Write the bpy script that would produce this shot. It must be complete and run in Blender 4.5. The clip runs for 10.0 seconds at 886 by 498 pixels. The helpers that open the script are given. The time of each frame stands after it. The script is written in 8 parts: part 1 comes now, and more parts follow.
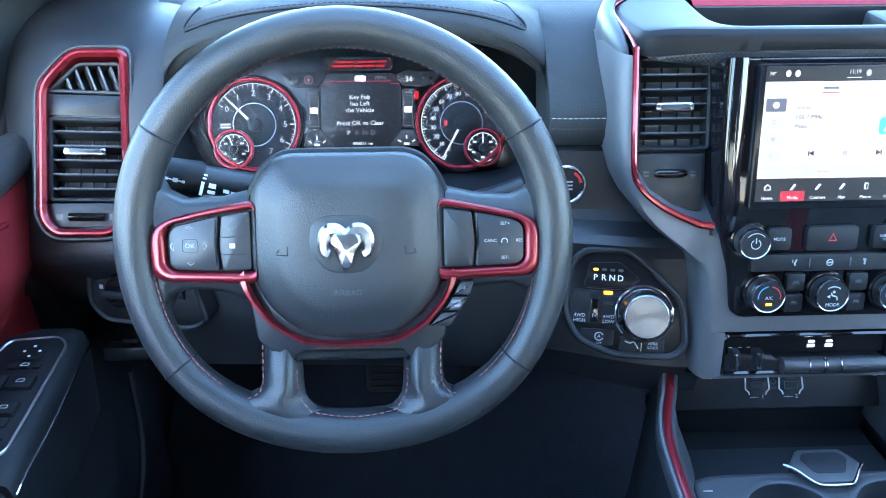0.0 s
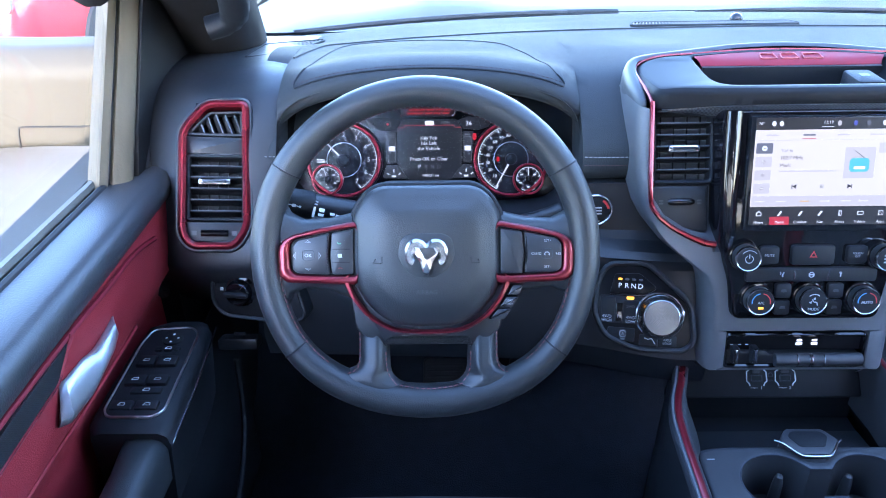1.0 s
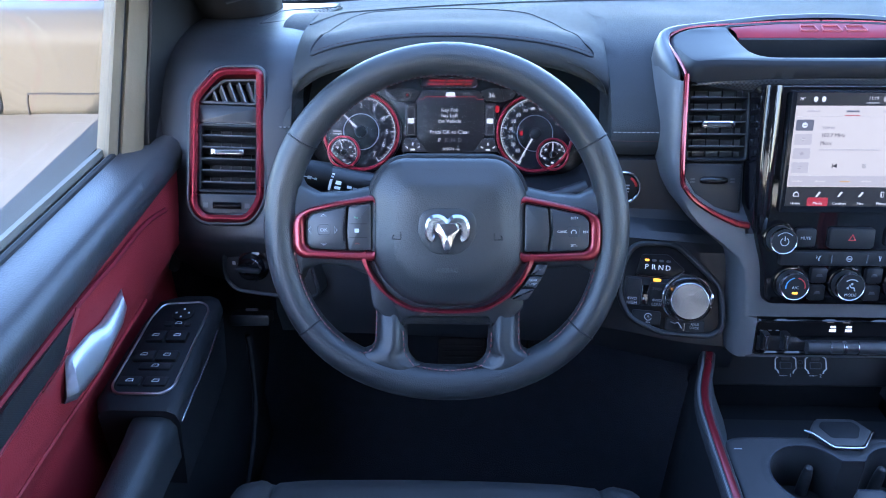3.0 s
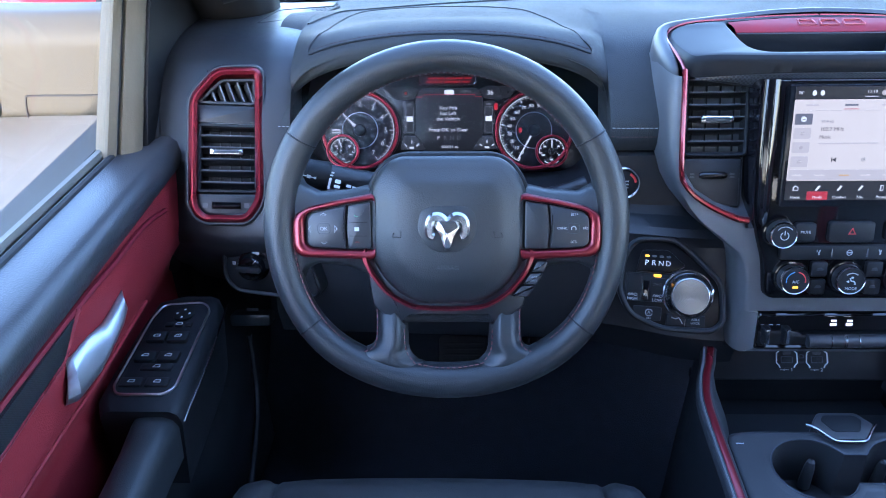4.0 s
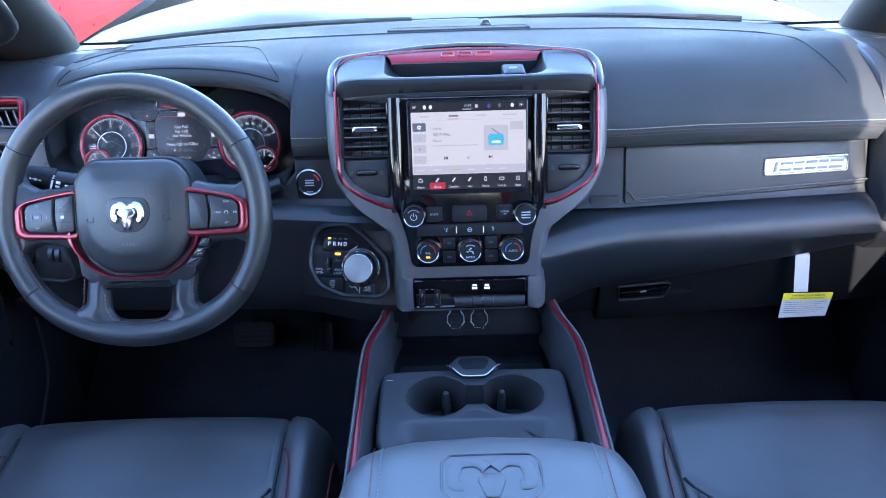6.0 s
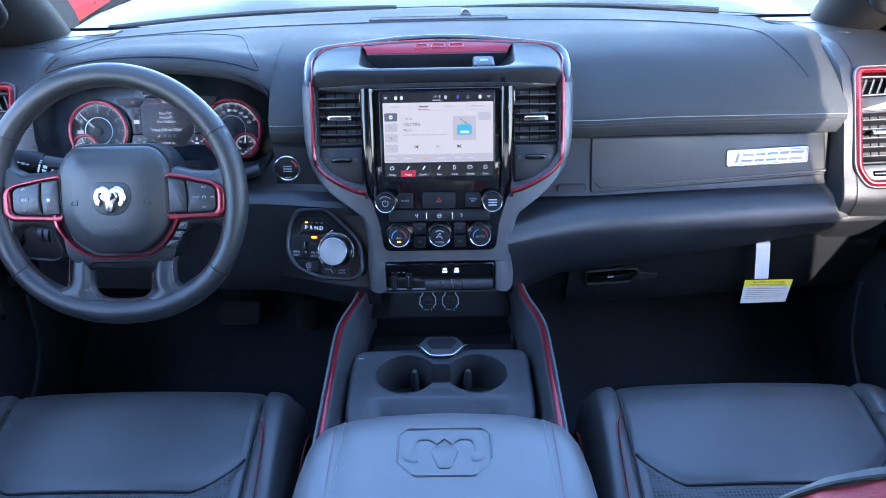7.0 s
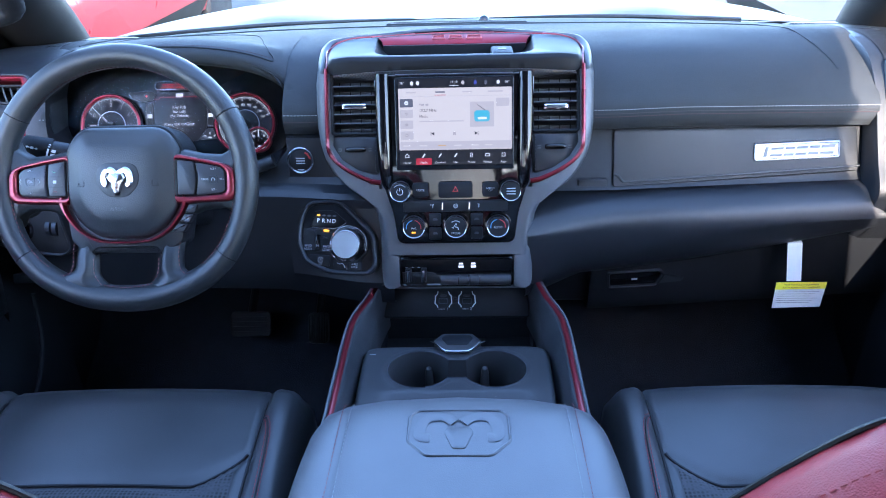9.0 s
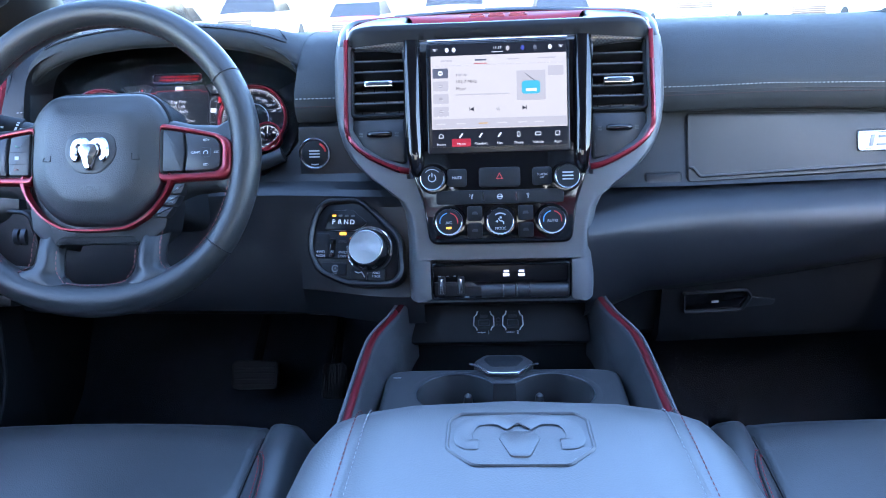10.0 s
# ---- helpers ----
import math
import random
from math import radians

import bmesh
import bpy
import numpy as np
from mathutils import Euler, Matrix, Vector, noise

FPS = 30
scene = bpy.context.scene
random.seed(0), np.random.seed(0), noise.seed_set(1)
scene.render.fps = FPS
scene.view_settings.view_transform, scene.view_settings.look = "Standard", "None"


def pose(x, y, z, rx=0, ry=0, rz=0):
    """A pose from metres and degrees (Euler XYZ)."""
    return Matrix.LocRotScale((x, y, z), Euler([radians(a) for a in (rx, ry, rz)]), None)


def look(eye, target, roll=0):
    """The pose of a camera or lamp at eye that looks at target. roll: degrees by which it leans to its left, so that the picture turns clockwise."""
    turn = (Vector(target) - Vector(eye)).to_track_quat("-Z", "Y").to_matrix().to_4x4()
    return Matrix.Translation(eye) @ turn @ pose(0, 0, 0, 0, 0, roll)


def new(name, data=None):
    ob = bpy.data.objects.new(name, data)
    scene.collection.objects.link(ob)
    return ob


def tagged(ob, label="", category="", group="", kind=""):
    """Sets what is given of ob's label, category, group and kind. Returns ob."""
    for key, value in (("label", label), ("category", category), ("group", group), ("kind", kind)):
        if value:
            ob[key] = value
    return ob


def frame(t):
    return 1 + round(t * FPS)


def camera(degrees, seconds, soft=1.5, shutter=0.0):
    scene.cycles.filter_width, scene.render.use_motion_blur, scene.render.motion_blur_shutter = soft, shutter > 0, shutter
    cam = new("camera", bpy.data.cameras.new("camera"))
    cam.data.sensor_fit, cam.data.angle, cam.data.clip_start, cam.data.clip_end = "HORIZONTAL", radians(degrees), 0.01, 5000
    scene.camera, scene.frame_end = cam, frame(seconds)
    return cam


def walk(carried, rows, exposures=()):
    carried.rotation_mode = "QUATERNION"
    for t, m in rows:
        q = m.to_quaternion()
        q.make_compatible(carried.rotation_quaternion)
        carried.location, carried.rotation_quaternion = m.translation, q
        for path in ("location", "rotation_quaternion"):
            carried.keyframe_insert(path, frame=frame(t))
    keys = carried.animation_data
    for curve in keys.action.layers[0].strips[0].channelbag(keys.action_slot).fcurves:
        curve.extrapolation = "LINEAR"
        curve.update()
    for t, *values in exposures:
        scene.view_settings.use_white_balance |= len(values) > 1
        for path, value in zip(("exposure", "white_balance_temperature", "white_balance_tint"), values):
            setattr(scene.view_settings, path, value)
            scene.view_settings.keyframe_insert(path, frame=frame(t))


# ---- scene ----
cam = camera(60.5, 10.0, soft=1.0)
EXPO, KELVIN, TINT = 4.4, 5350, 18
GAIN = 2.0 ** -EXPO
METRES, EYE, TILT, LEAN, TURN = 1.176, 1.70, -32.0, 0.0, -2.0
ROWS = [
    (0.0, 0.0, 0.0, 0.0, 0.0, 0.0, -0.0),
    (0.5, -0.0189, -0.1135, 0.0047, 2.26, -0.13, -0.52),
    (1.0, -0.0195, -0.1618, -0.0077, 2.63, 1.41, -0.58),
    (1.5, -0.0201, -0.1523, -0.0095, 2.78, 1.62, -1.14),
    (2.0, -0.0281, -0.1399, -0.0086, 3.05, 1.18, -1.62),
    (2.5, -0.0296, -0.1329, -0.0079, 3.28, 0.05, -1.7),
    (4.0, -0.03, -0.1321, -0.0102, 3.45, -0.31, -0.97),
    (4.5, 0.0007, -0.1396, -0.0122, 3.05, 0.46, -0.52),
    (5.0, 0.1172, -0.177, -0.0354, 2.38, 1.29, -0.02),
    (5.5, 0.2394, -0.2458, -0.0593, 1.61, 1.97, 0.39),
    (6.0, 0.319, -0.3266, -0.0696, 2.03, 2.07, 0.55),
    (7.5, 0.3663, -0.3694, -0.0646, 2.49, 0.06, -0.46),
    (8.0, 0.3663, -0.3681, -0.0655, 2.66, 0.12, -0.67),
    (8.5, 0.3654, -0.3655, -0.0796, 3.07, 1.53, -0.67),
    (9.0, 0.3662, -0.3254, -0.1458, 3.7, 4.79, -0.52),
    (9.5, 0.3531, -0.242, -0.2162, 4.49, 8.78, -0.49),
    (10.0, 0.3359, -0.1308, -0.2479, 5.48, 13.38, -0.76),
]
walk(cam, [(t, pose(-0.397, 0, EYE, TILT, LEAN, TURN) @ pose(METRES * x, METRES * y, METRES * z, 90 + pitch, roll, yaw)) for t, x, y, z, yaw, pitch, roll in ROWS],
     exposures=[(0.0, EXPO + 0.78, KELVIN + 150, TINT - 13), (0.5, EXPO + 0.58, KELVIN, TINT - 2), (1.0, EXPO + 0.35, KELVIN, TINT), (2.0, EXPO, KELVIN, TINT),
                (9.0, EXPO, KELVIN, TINT), (10.0, EXPO + 0.28, KELVIN + 100, TINT - 3)])

# ---------- sky, sun ----------
world = bpy.data.worlds.new("sky")
scene.world = world
world.use_nodes = True
wn = world.node_tree.nodes
sky = wn.new("ShaderNodeTexSky")
sky.sky_type, sky.sun_disc = "NISHITA", False
SUN_ELEVATION, SUN_AZIMUTH = 24.0, 171.0
sky.sun_elevation, sky.sun_rotation = radians(SUN_ELEVATION), radians(SUN_AZIMUTH)
world.node_tree.links.new(sky.outputs[0], wn["Background"].inputs[0])
wn["Background"].inputs[1].default_value = 0.15
sun = new("sun", bpy.data.lights.new("sun", "SUN"))
sun.data.energy, sun.data.angle, sun.data.color = 1.35, radians(0.5), (1.0, 0.82, 0.58)
sun_way = Vector((math.sin(radians(SUN_AZIMUTH)) * math.cos(radians(SUN_ELEVATION)),
                  math.cos(radians(SUN_AZIMUTH)) * math.cos(radians(SUN_ELEVATION)), math.sin(radians(SUN_ELEVATION))))
sun.matrix_world = look(sun_way * 30, (0, 0, 0))


# ---------- materials ----------
def material(name, color, rough=0.5, metal=0.0, grain=0.0, grain_size=600.0, vary=0.12, vary_size=9.0, coat=0.0, spec=0.5, emit=0.0, cells=False, rough_vary=0.1):
    m = bpy.data.materials.new(name)
    m.use_nodes = True
    nodes, links = m.node_tree.nodes, m.node_tree.links
    b = nodes["Principled BSDF"]
    b.inputs["Base Color"].default_value = (*color, 1)
    b.inputs["Roughness"].default_value = rough
    b.inputs["Metallic"].default_value = metal
    b.inputs["Coat Weight"].default_value = coat
    b.inputs["Coat Roughness"].default_value = 0.05
    b.inputs["Specular IOR Level"].default_value = spec
    co = nodes.new("ShaderNodeTexCoord")
    if vary:
        n = nodes.new("ShaderNodeTexNoise")
        n.inputs["Scale"].default_value, n.inputs["Detail"].default_value = vary_size, 6
        links.new(co.outputs["Object"], n.inputs["Vector"])
        ramp = nodes.new("ShaderNodeMapRange")
        ramp.inputs[1].default_value, ramp.inputs[2].default_value = 0.3, 0.7
        ramp.inputs[3].default_value, ramp.inputs[4].default_value = 1 - vary, 1 + vary
        links.new(n.outputs[0], ramp.inputs[0])
        mul = nodes.new("ShaderNodeVectorMath")
        mul.operation = "SCALE"
        mul.inputs[0].default_value = color
        links.new(ramp.outputs[0], mul.inputs["Scale"])
        links.new(mul.outputs[0], b.inputs["Base Color"])
        if rough_vary:
            r = nodes.new("ShaderNodeMapRange")
            r.inputs[1].default_value, r.inputs[2].default_value = 0.3, 0.7
            r.inputs[3].default_value, r.inputs[4].default_value = rough * (1 - rough_vary), min(1, rough * (1 + rough_vary))
            links.new(n.outputs[0], r.inputs[0])
            links.new(r.outputs[0], b.inputs["Roughness"])
    if grain:
        if cells:
            g = nodes.new("ShaderNodeTexVoronoi")
            g.feature = "SMOOTH_F1"
        else:
            g = nodes.new("ShaderNodeTexNoise")
            g.inputs["Detail"].default_value = 3
        g.inputs["Scale"].default_value = grain_size
        links.new(co.outputs["Object"], g.inputs["Vector"])
        bump = nodes.new("ShaderNodeBump")
        bump.inputs["Strength"].default_value, bump.inputs["Distance"].default_value = grain, 0.001
        links.new(g.outputs[0], bump.inputs["Height"])
        links.new(bump.outputs[0], b.inputs["Normal"])
    if emit:
        b.inputs["Emission Color"].default_value = (*color, 1)
        b.inputs["Emission Strength"].default_value = emit
    return m


def see_through(name, tint, gloss=0.06, shine_least=0.05, shine_rise=0.9):
    m = bpy.data.materials.new(name)
    m.use_nodes = True
    nodes, links = m.node_tree.nodes, m.node_tree.links
    nodes.clear()
    out, mix = nodes.new("ShaderNodeOutputMaterial"), nodes.new("ShaderNodeMixShader")
    clear, shine, rim = nodes.new("ShaderNodeBsdfTransparent"), nodes.new("ShaderNodeBsdfGlossy"), nodes.new("ShaderNodeLayerWeight")
    steep, level = nodes.new("ShaderNodeMath"), nodes.new("ShaderNodeMath")
    clear.inputs[0].default_value = (*tint, 1)
    shine.inputs["Roughness"].default_value = gloss
    rim.inputs[0].default_value = 0.5
    steep.operation, level.operation = "POWER", "MULTIPLY_ADD"
    steep.inputs[1].default_value = 5.0
    level.inputs[1].default_value, level.inputs[2].default_value = shine_rise, shine_least
    links.new(rim.outputs["Facing"], steep.inputs[0])
    links.new(steep.outputs[0], level.inputs[0])
    links.new(level.outputs[0], mix.inputs[0])
    links.new(clear.outputs[0], mix.inputs[1])
    links.new(shine.outputs[0], mix.inputs[2])
    links.new(mix.outputs[0], out.inputs[0])
    return m


LEATHER = material("black_leather", (0.0205, 0.0225, 0.0245), 0.42, grain=0.22, grain_size=900, cells=True, vary=0.15, vary_size=14)
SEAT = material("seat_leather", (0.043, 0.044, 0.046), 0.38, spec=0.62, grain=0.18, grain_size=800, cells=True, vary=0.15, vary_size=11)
# seat leather made paler: window light on the armrest put into the colour
ARM_LEATHER_LIT = material("armrest_leather_lit", (0.090, 0.091, 0.095), 0.40, spec=0.7, grain=0.15, grain_size=800, cells=True, vary=0.12, vary_size=11)
RED_LEATHER = material("red_leather", (0.245, 0.022, 0.028), 0.50, spec=0.3, grain=0.3, grain_size=800, cells=True, vary=0.12)
PAD = material("dash_pad", (0.0310, 0.0340, 0.0365), 0.60, spec=0.08, grain=0.4, grain_size=1100, cells=True, vary=0.1, vary_size=7)
PLASTIC = material("charcoal_plastic", (0.0105, 0.0122, 0.0152), 0.42, spec=0.52, grain=0.3, grain_size=1400, vary=0.1)
CONSOLE = material("console_plastic", (0.030, 0.031, 0.034), 0.42, grain=0.2, grain_size=1400, vary=0.1)
DARK = material("dark_plastic", (0.0085, 0.0095, 0.0115), 0.55, spec=0.26, grain=0.2, grain_size=1400, vary=0.1)
GLOSS = material("gloss_black", (0.004, 0.004, 0.005), 0.07, vary=0, coat=0.25, spec=0.35)
SATIN = material("satin_grey_trim", (0.058, 0.064, 0.075), 0.42, metal=0.7, grain=0.05, grain_size=2500, vary=0.06)
CHROME = material("chrome", (0.46, 0.47, 0.49), 0.17, metal=1.0, vary=0.05, vary_size=40)
BRUSHED = material("brushed_aluminium", (0.55, 0.56, 0.57), 0.3, metal=1.0, vary=0.1, vary_size=60)
RED_TRIM = material("red_metal_trim", (0.17, 0.010, 0.018), 0.28, metal=0.6, coat=0.4, vary=0.06)
RED_SATIN = material("red_satin", (0.17, 0.010, 0.018), 0.5, metal=0.1, spec=0.25, vary=0.08)
CARPET = material("carpet", (0.017, 0.021, 0.031), 0.95, grain=0.8, grain_size=500, vary=0.3, vary_size=40)
HEADLINER = material("headliner", (0.42, 0.415, 0.405), 0.95, grain=0.5, grain_size=900, vary=0.06)
PILLAR = material("pillar_plastic", (0.009, 0.0088, 0.0088), 0.65, spec=0.25, grain=0.3, grain_size=1000, vary=0.1)
THREAD_W = material("pale_thread", (0.24, 0.245, 0.255), 0.8, vary=0)
THREAD_R = material("red_thread", (0.36, 0.05, 0.055), 0.8, vary=0)
THREAD_TAN = material("faded_red_thread", (0.17, 0.060, 0.058), 0.8, vary=0)
THREAD_DARK = material("dark_red_thread", (0.035, 0.010, 0.012), 0.8, vary=0)
WHITE_INK = material("white_print", (0.40, 0.41, 0.43), 0.6, vary=0)
PALE_GREY = material("pale_grey_print", (0.42, 0.43, 0.44), 0.6, vary=0)
WHITE_GLOW = material("white_symbol", (0.6, 0.62, 0.65), 0.5, vary=0, emit=0.7 * GAIN)
AMBER = material("amber_light", (1.0, 0.35, 0.02), 0.5, vary=0, emit=2.2 * GAIN)
PAINT_WHITE = material("white_car_paint", (0.72, 0.71, 0.68), 0.3, coat=0.8, vary=0.03)
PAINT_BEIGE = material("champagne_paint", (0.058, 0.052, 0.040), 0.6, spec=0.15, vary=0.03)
# pale grey for highlights drawn on vent slats, and for faint print
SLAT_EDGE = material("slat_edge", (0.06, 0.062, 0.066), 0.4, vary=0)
# champagne paint made paler: sunlight on the bonnet put into the colour
PAINT_BONNET_LIT = material("champagne_paint_sunlit", (0.080, 0.071, 0.054), 0.4, spec=0.4, vary=0.03)
PAINT_RED = material("red_car_paint", (0.42, 0.012, 0.02), 0.3, coat=0.8, vary=0.03)
RUBBER = material("black_rubber", (0.012, 0.012, 0.013), 0.7, grain=0.2, grain_size=300, vary=0.15)
SCREEN_DULL = material("dull_display", (0.005, 0.005, 0.006), 0.3, vary=0, spec=0.2)
SCREEN_BLACK = material("screen_black", (0.007, 0.008, 0.010), 0.2, vary=0, spec=0.3)
GLASS = see_through("window_glass", (0.80, 0.82, 0.81))
PRIVACY = see_through("privacy_glass", (0.34, 0.36, 0.36), 0.03)
DEEP_TINT = see_through("deep_tinted_glass", (0.10, 0.105, 0.11), 0.03)
LAMINATE = see_through("windscreen_glass", (0.80, 0.83, 0.81))


# ---------- mesh helpers ----------
def finish(bm, smooth=True, angle=38.0):
    bmesh.ops.remove_doubles(bm, verts=bm.verts, dist=1e-6)
    bmesh.ops.recalc_face_normals(bm, faces=bm.faces)
    for f in bm.faces:
        f.smooth = smooth
    for e in bm.edges:
        if len(e.link_faces) == 2 and e.calc_face_angle(0) > radians(angle):
            e.smooth = False


def part(name, bm, mat, parent=None, label="", angle=38.0):
    finish(bm, angle=angle)
    me = bpy.data.meshes.new(name)
    bm.to_mesh(me)
    bm.free()
    me.materials.append(mat)
    ob = new(name, me)
    if parent:
        ob.parent = parent
        ob.matrix_parent_inverse = parent.matrix_world.inverted()
    if label:
        ob["label"] = label
    return ob


def thing(name, at, label, category, group="", kind=""):
    ob = new(name)
    ob.empty_display_size = 0.05
    ob.matrix_world = Matrix.Translation(at)
    return tagged(ob, label, category, group, kind)


def plane_at(at, lean=0.0, turn=0.0):
    """Local axes on a face that tips back by lean: u to the right, v up the face, w out of it to the rear of the cab."""
    m = Matrix.Translation(at) @ Matrix.Rotation(radians(turn), 4, "Z") @ Matrix.Rotation(radians(90 - lean), 4, "X")
    return m


def add_loft(bm, rings, closed=True, cap=True, loop=False):
    vs = [[bm.verts.new(p) for p in r] for r in rings]
    n = len(vs[0])
    pairs = list(zip(vs, vs[1:])) + ([(vs[-1], vs[0])] if loop else [])
    for a, b in pairs:
        for i in range(n if closed else n - 1):
            j = (i + 1) % n
            try:
                bm.faces.new((a[i], a[j], b[j], b[i]))
            except ValueError:
                pass
    if cap and closed and not loop:
        bm.faces.new(list(reversed(vs[0])))
        bm.faces.new(vs[-1])
    return bm


def loft(rings, closed=True, cap=True, loop=False):
    return add_loft(bmesh.new(), rings, closed, cap, loop)


def round_rect(u0, v0, u1, v1, r, n=5):
    r = min(r, (u1 - u0) / 2 - 1e-5, (v1 - v0) / 2 - 1e-5)
    out = []
    for cx, cy, a0 in ((u1 - r, v0 + r, -90), (u1 - r, v1 - r, 0), (u0 + r, v1 - r, 90), (u0 + r, v0 + r, 180)):
        for i in range(n + 1):
            a = radians(a0 + 90 * i / n)
            out.append((cx + r * math.cos(a), cy + r * math.sin(a)))
    return out


def ellipse(u, v, a, b=None, n=32):
    b = b or a
    return [(u + a * math.cos(2 * math.pi * i / n), v + b * math.sin(2 * math.pi * i / n)) for i in range(n)]


def rounded(corners, r, n=5):
    """A closed outline with its corners rounded off by about r."""
    out = []
    k = len(corners)
    for i in range(k):
        p0, p1, p2 = (Vector((*corners[(i + d) % k], 0)) for d in (-1, 0, 1))
        a, b = (p0 - p1), (p2 - p1)
        rr = min(r, a.length * 0.48, b.length * 0.48)
        a, b = p1 + a.normalized() * rr, p1 + b.normalized() * rr
        for j in range(n + 1):
            t = j / n
            q = a * (1 - t) ** 2 + p1 * 2 * t * (1 - t) + b * t ** 2
            out.append((q.x, q.y))
    return out


def inset(outline, d):
    n = len(outline)
    area = sum(outline[i][0] * outline[(i + 1) % n][1] - outline[(i + 1) % n][0] * outline[i][1] for i in range(n))
    s = 1 if area > 0 else -1
    out = []
    for i in range(n):
        (x0, y0), (x1, y1), (x2, y2) = outline[i - 1], outline[i], outline[(i + 1) % n]
        ax, ay, bx, by = x1 - x0, y1 - y0, x2 - x1, y2 - y1
        la, lb = math.hypot(ax, ay) or 1e-9, math.hypot(bx, by) or 1e-9
        nx, ny = -ay / la - by / lb, ax / la + bx / lb
        l2 = nx * nx + ny * ny
        if l2 < 1e-6:
            out.append((x1, y1))
            continue
        k = min(2.0 / l2, 1.6)
        out.append((x1 + s * d * nx * k, y1 + s * d * ny * k))
    return out


def add_plate(bm, outline, m, w0, w1, bevel=0.002, steps=2):
    rings = [[m @ Vector((u, v, w0)) for u, v in outline]]
    for i in range(steps + 1):
        a = math.pi / 2 * i / steps
        rings.append([m @ Vector((u, v, w1 - bevel + bevel * math.sin(a))) for u, v in inset(outline, bevel * (1 - math.cos(a)))])
    return add_loft(bm, rings)


def plate(outline, m, w0, w1, bevel=0.002, steps=2):
    return add_plate(bmesh.new(), outline, m, w0, w1, bevel, steps)


def add_ring(bm, outline, width, m, w0, w1, bevel=0.0015):
    """A frame that follows an outline: width is measured inwards."""
    inner = inset(outline, width)
    o2, i2 = inset(outline, bevel), inset(inner, -bevel)
    rings = [(outline, w0), (outline, w1 - bevel), (o2, w1), (i2, w1), (inner, w1 - bevel), (inner, w0)]
    return add_loft(bm, [[m @ Vector((u, v, w)) for u, v in o] for o, w in rings], loop=True)


def ring(outline, width, m, w0, w1, bevel=0.0015):
    return add_ring(bmesh.new(), outline, width, m, w0, w1, bevel)


def add_box(bm, lo, hi, m=None, bevel=0.0):
    m = m or Matrix.Identity(4)
    o = round_rect(lo[0], lo[1], hi[0], hi[1], max(bevel, 1e-4), 2 if bevel else 1)
    return add_plate(bm, o, m, lo[2], hi[2], max(bevel, 1e-5) * 0.8, 2 if bevel else 1)


def box(lo, hi, m=None, bevel=0.0):
    return add_box(bmesh.new(), lo, hi, m, bevel)


def spline(points, n=8, closed=False):
    """Catmull-Rom through the points."""
    ps = [Vector(p) for p in points]
    k = len(ps)
    out = []
    for i in range(k if closed else k - 1):
        if closed:
            a, b, c, d = ps[i - 1], ps[i], ps[(i + 1) % k], ps[(i + 2) % k]
        else:
            a, b, c, d = ps[max(i - 1, 0)], ps[i], ps[i + 1], ps[min(i + 2, k - 1)]
        for j in range(n):
            t = j / n
            out.append(0.5 * ((2 * b) + (c - a) * t + (2 * a - 5 * b + 4 * c - d) * t ** 2 + (3 * b - a - 3 * c + d) * t ** 3))
    if not closed:
        out.append(ps[-1])
    return out


def add_tube(bm, points, radius, sides=8, closed=False, flat=1.0, up=(0, 0, 1)):
    """radius: a number or a function of 0..1. flat squeezes the section along up."""
    ps = [Vector(p) for p in points]
    k = len(ps)
    rings = []
    for i, p in enumerate(ps):
        d = (ps[(i + 1) % k] - ps[i - 1]) if closed else (ps[min(i + 1, k - 1)] - ps[max(i - 1, 0)])
        d.normalize()
        side = d.cross(Vector(up))
        if side.length < 1e-4:
            side = d.cross(Vector((1, 0, 0)))
        side.normalize()
        top = side.cross(d)
        r = radius(i / max(k - 1, 1)) if callable(radius) else radius
        rings.append([p + side * r * math.cos(2 * math.pi * j / sides) + top * r * flat * math.sin(2 * math.pi * j / sides) for j in range(sides)])
    return add_loft(bm, rings, loop=closed)


def tube(points, radius, sides=8, closed=False, flat=1.0, up=(0, 0, 1)):
    return add_tube(bmesh.new(), points, radius, sides, closed, flat, up)


def stitches(points, step=0.0055, length=0.0036, r=0.0007, lift=(0, 0, 0)):
    """A row of short threads along a line."""
    ps = [Vector(p) + Vector(lift) for p in points]
    bm, left = bmesh.new(), 0.0
    for a, b in zip(ps, ps[1:]):
        d = b - a
        l = d.length
        if l < 1e-6:
            continue
        d /= l
        s = left
        while s < l:
            p = a + d * s
            add_tube(bm, [p, p + d * length * 0.5, p + d * length], lambda t: r * (0.6 + 1.6 * t * (1 - t)), 4)
            s += step
        left = s - l
    return bm


def lettering(text, size, m, mat, parent, name="lettering", align="CENTER"):
    cu = bpy.data.curves.new(name, "FONT")
    cu.body, cu.size, cu.align_x, cu.align_y, cu.extrude = text, size, align, "CENTER", 0.0001
    cu.resolution_u = 2
    ob = bpy.data.objects.new(name, cu)
    me = bpy.data.meshes.new_from_object(ob)
    bpy.data.objects.remove(ob)
    me.transform(m)
    me.materials.clear()
    me.materials.append(mat)
    made = new(name, me)
    made.parent = parent
    made.matrix_parent_inverse = parent.matrix_world.inverted()
    return made


def mirror_x(bm):
    bmesh.ops.scale(bm, vec=(-1, 1, 1), verts=bm.verts)
    bmesh.ops.reverse_faces(bm, faces=bm.faces)
    return bm


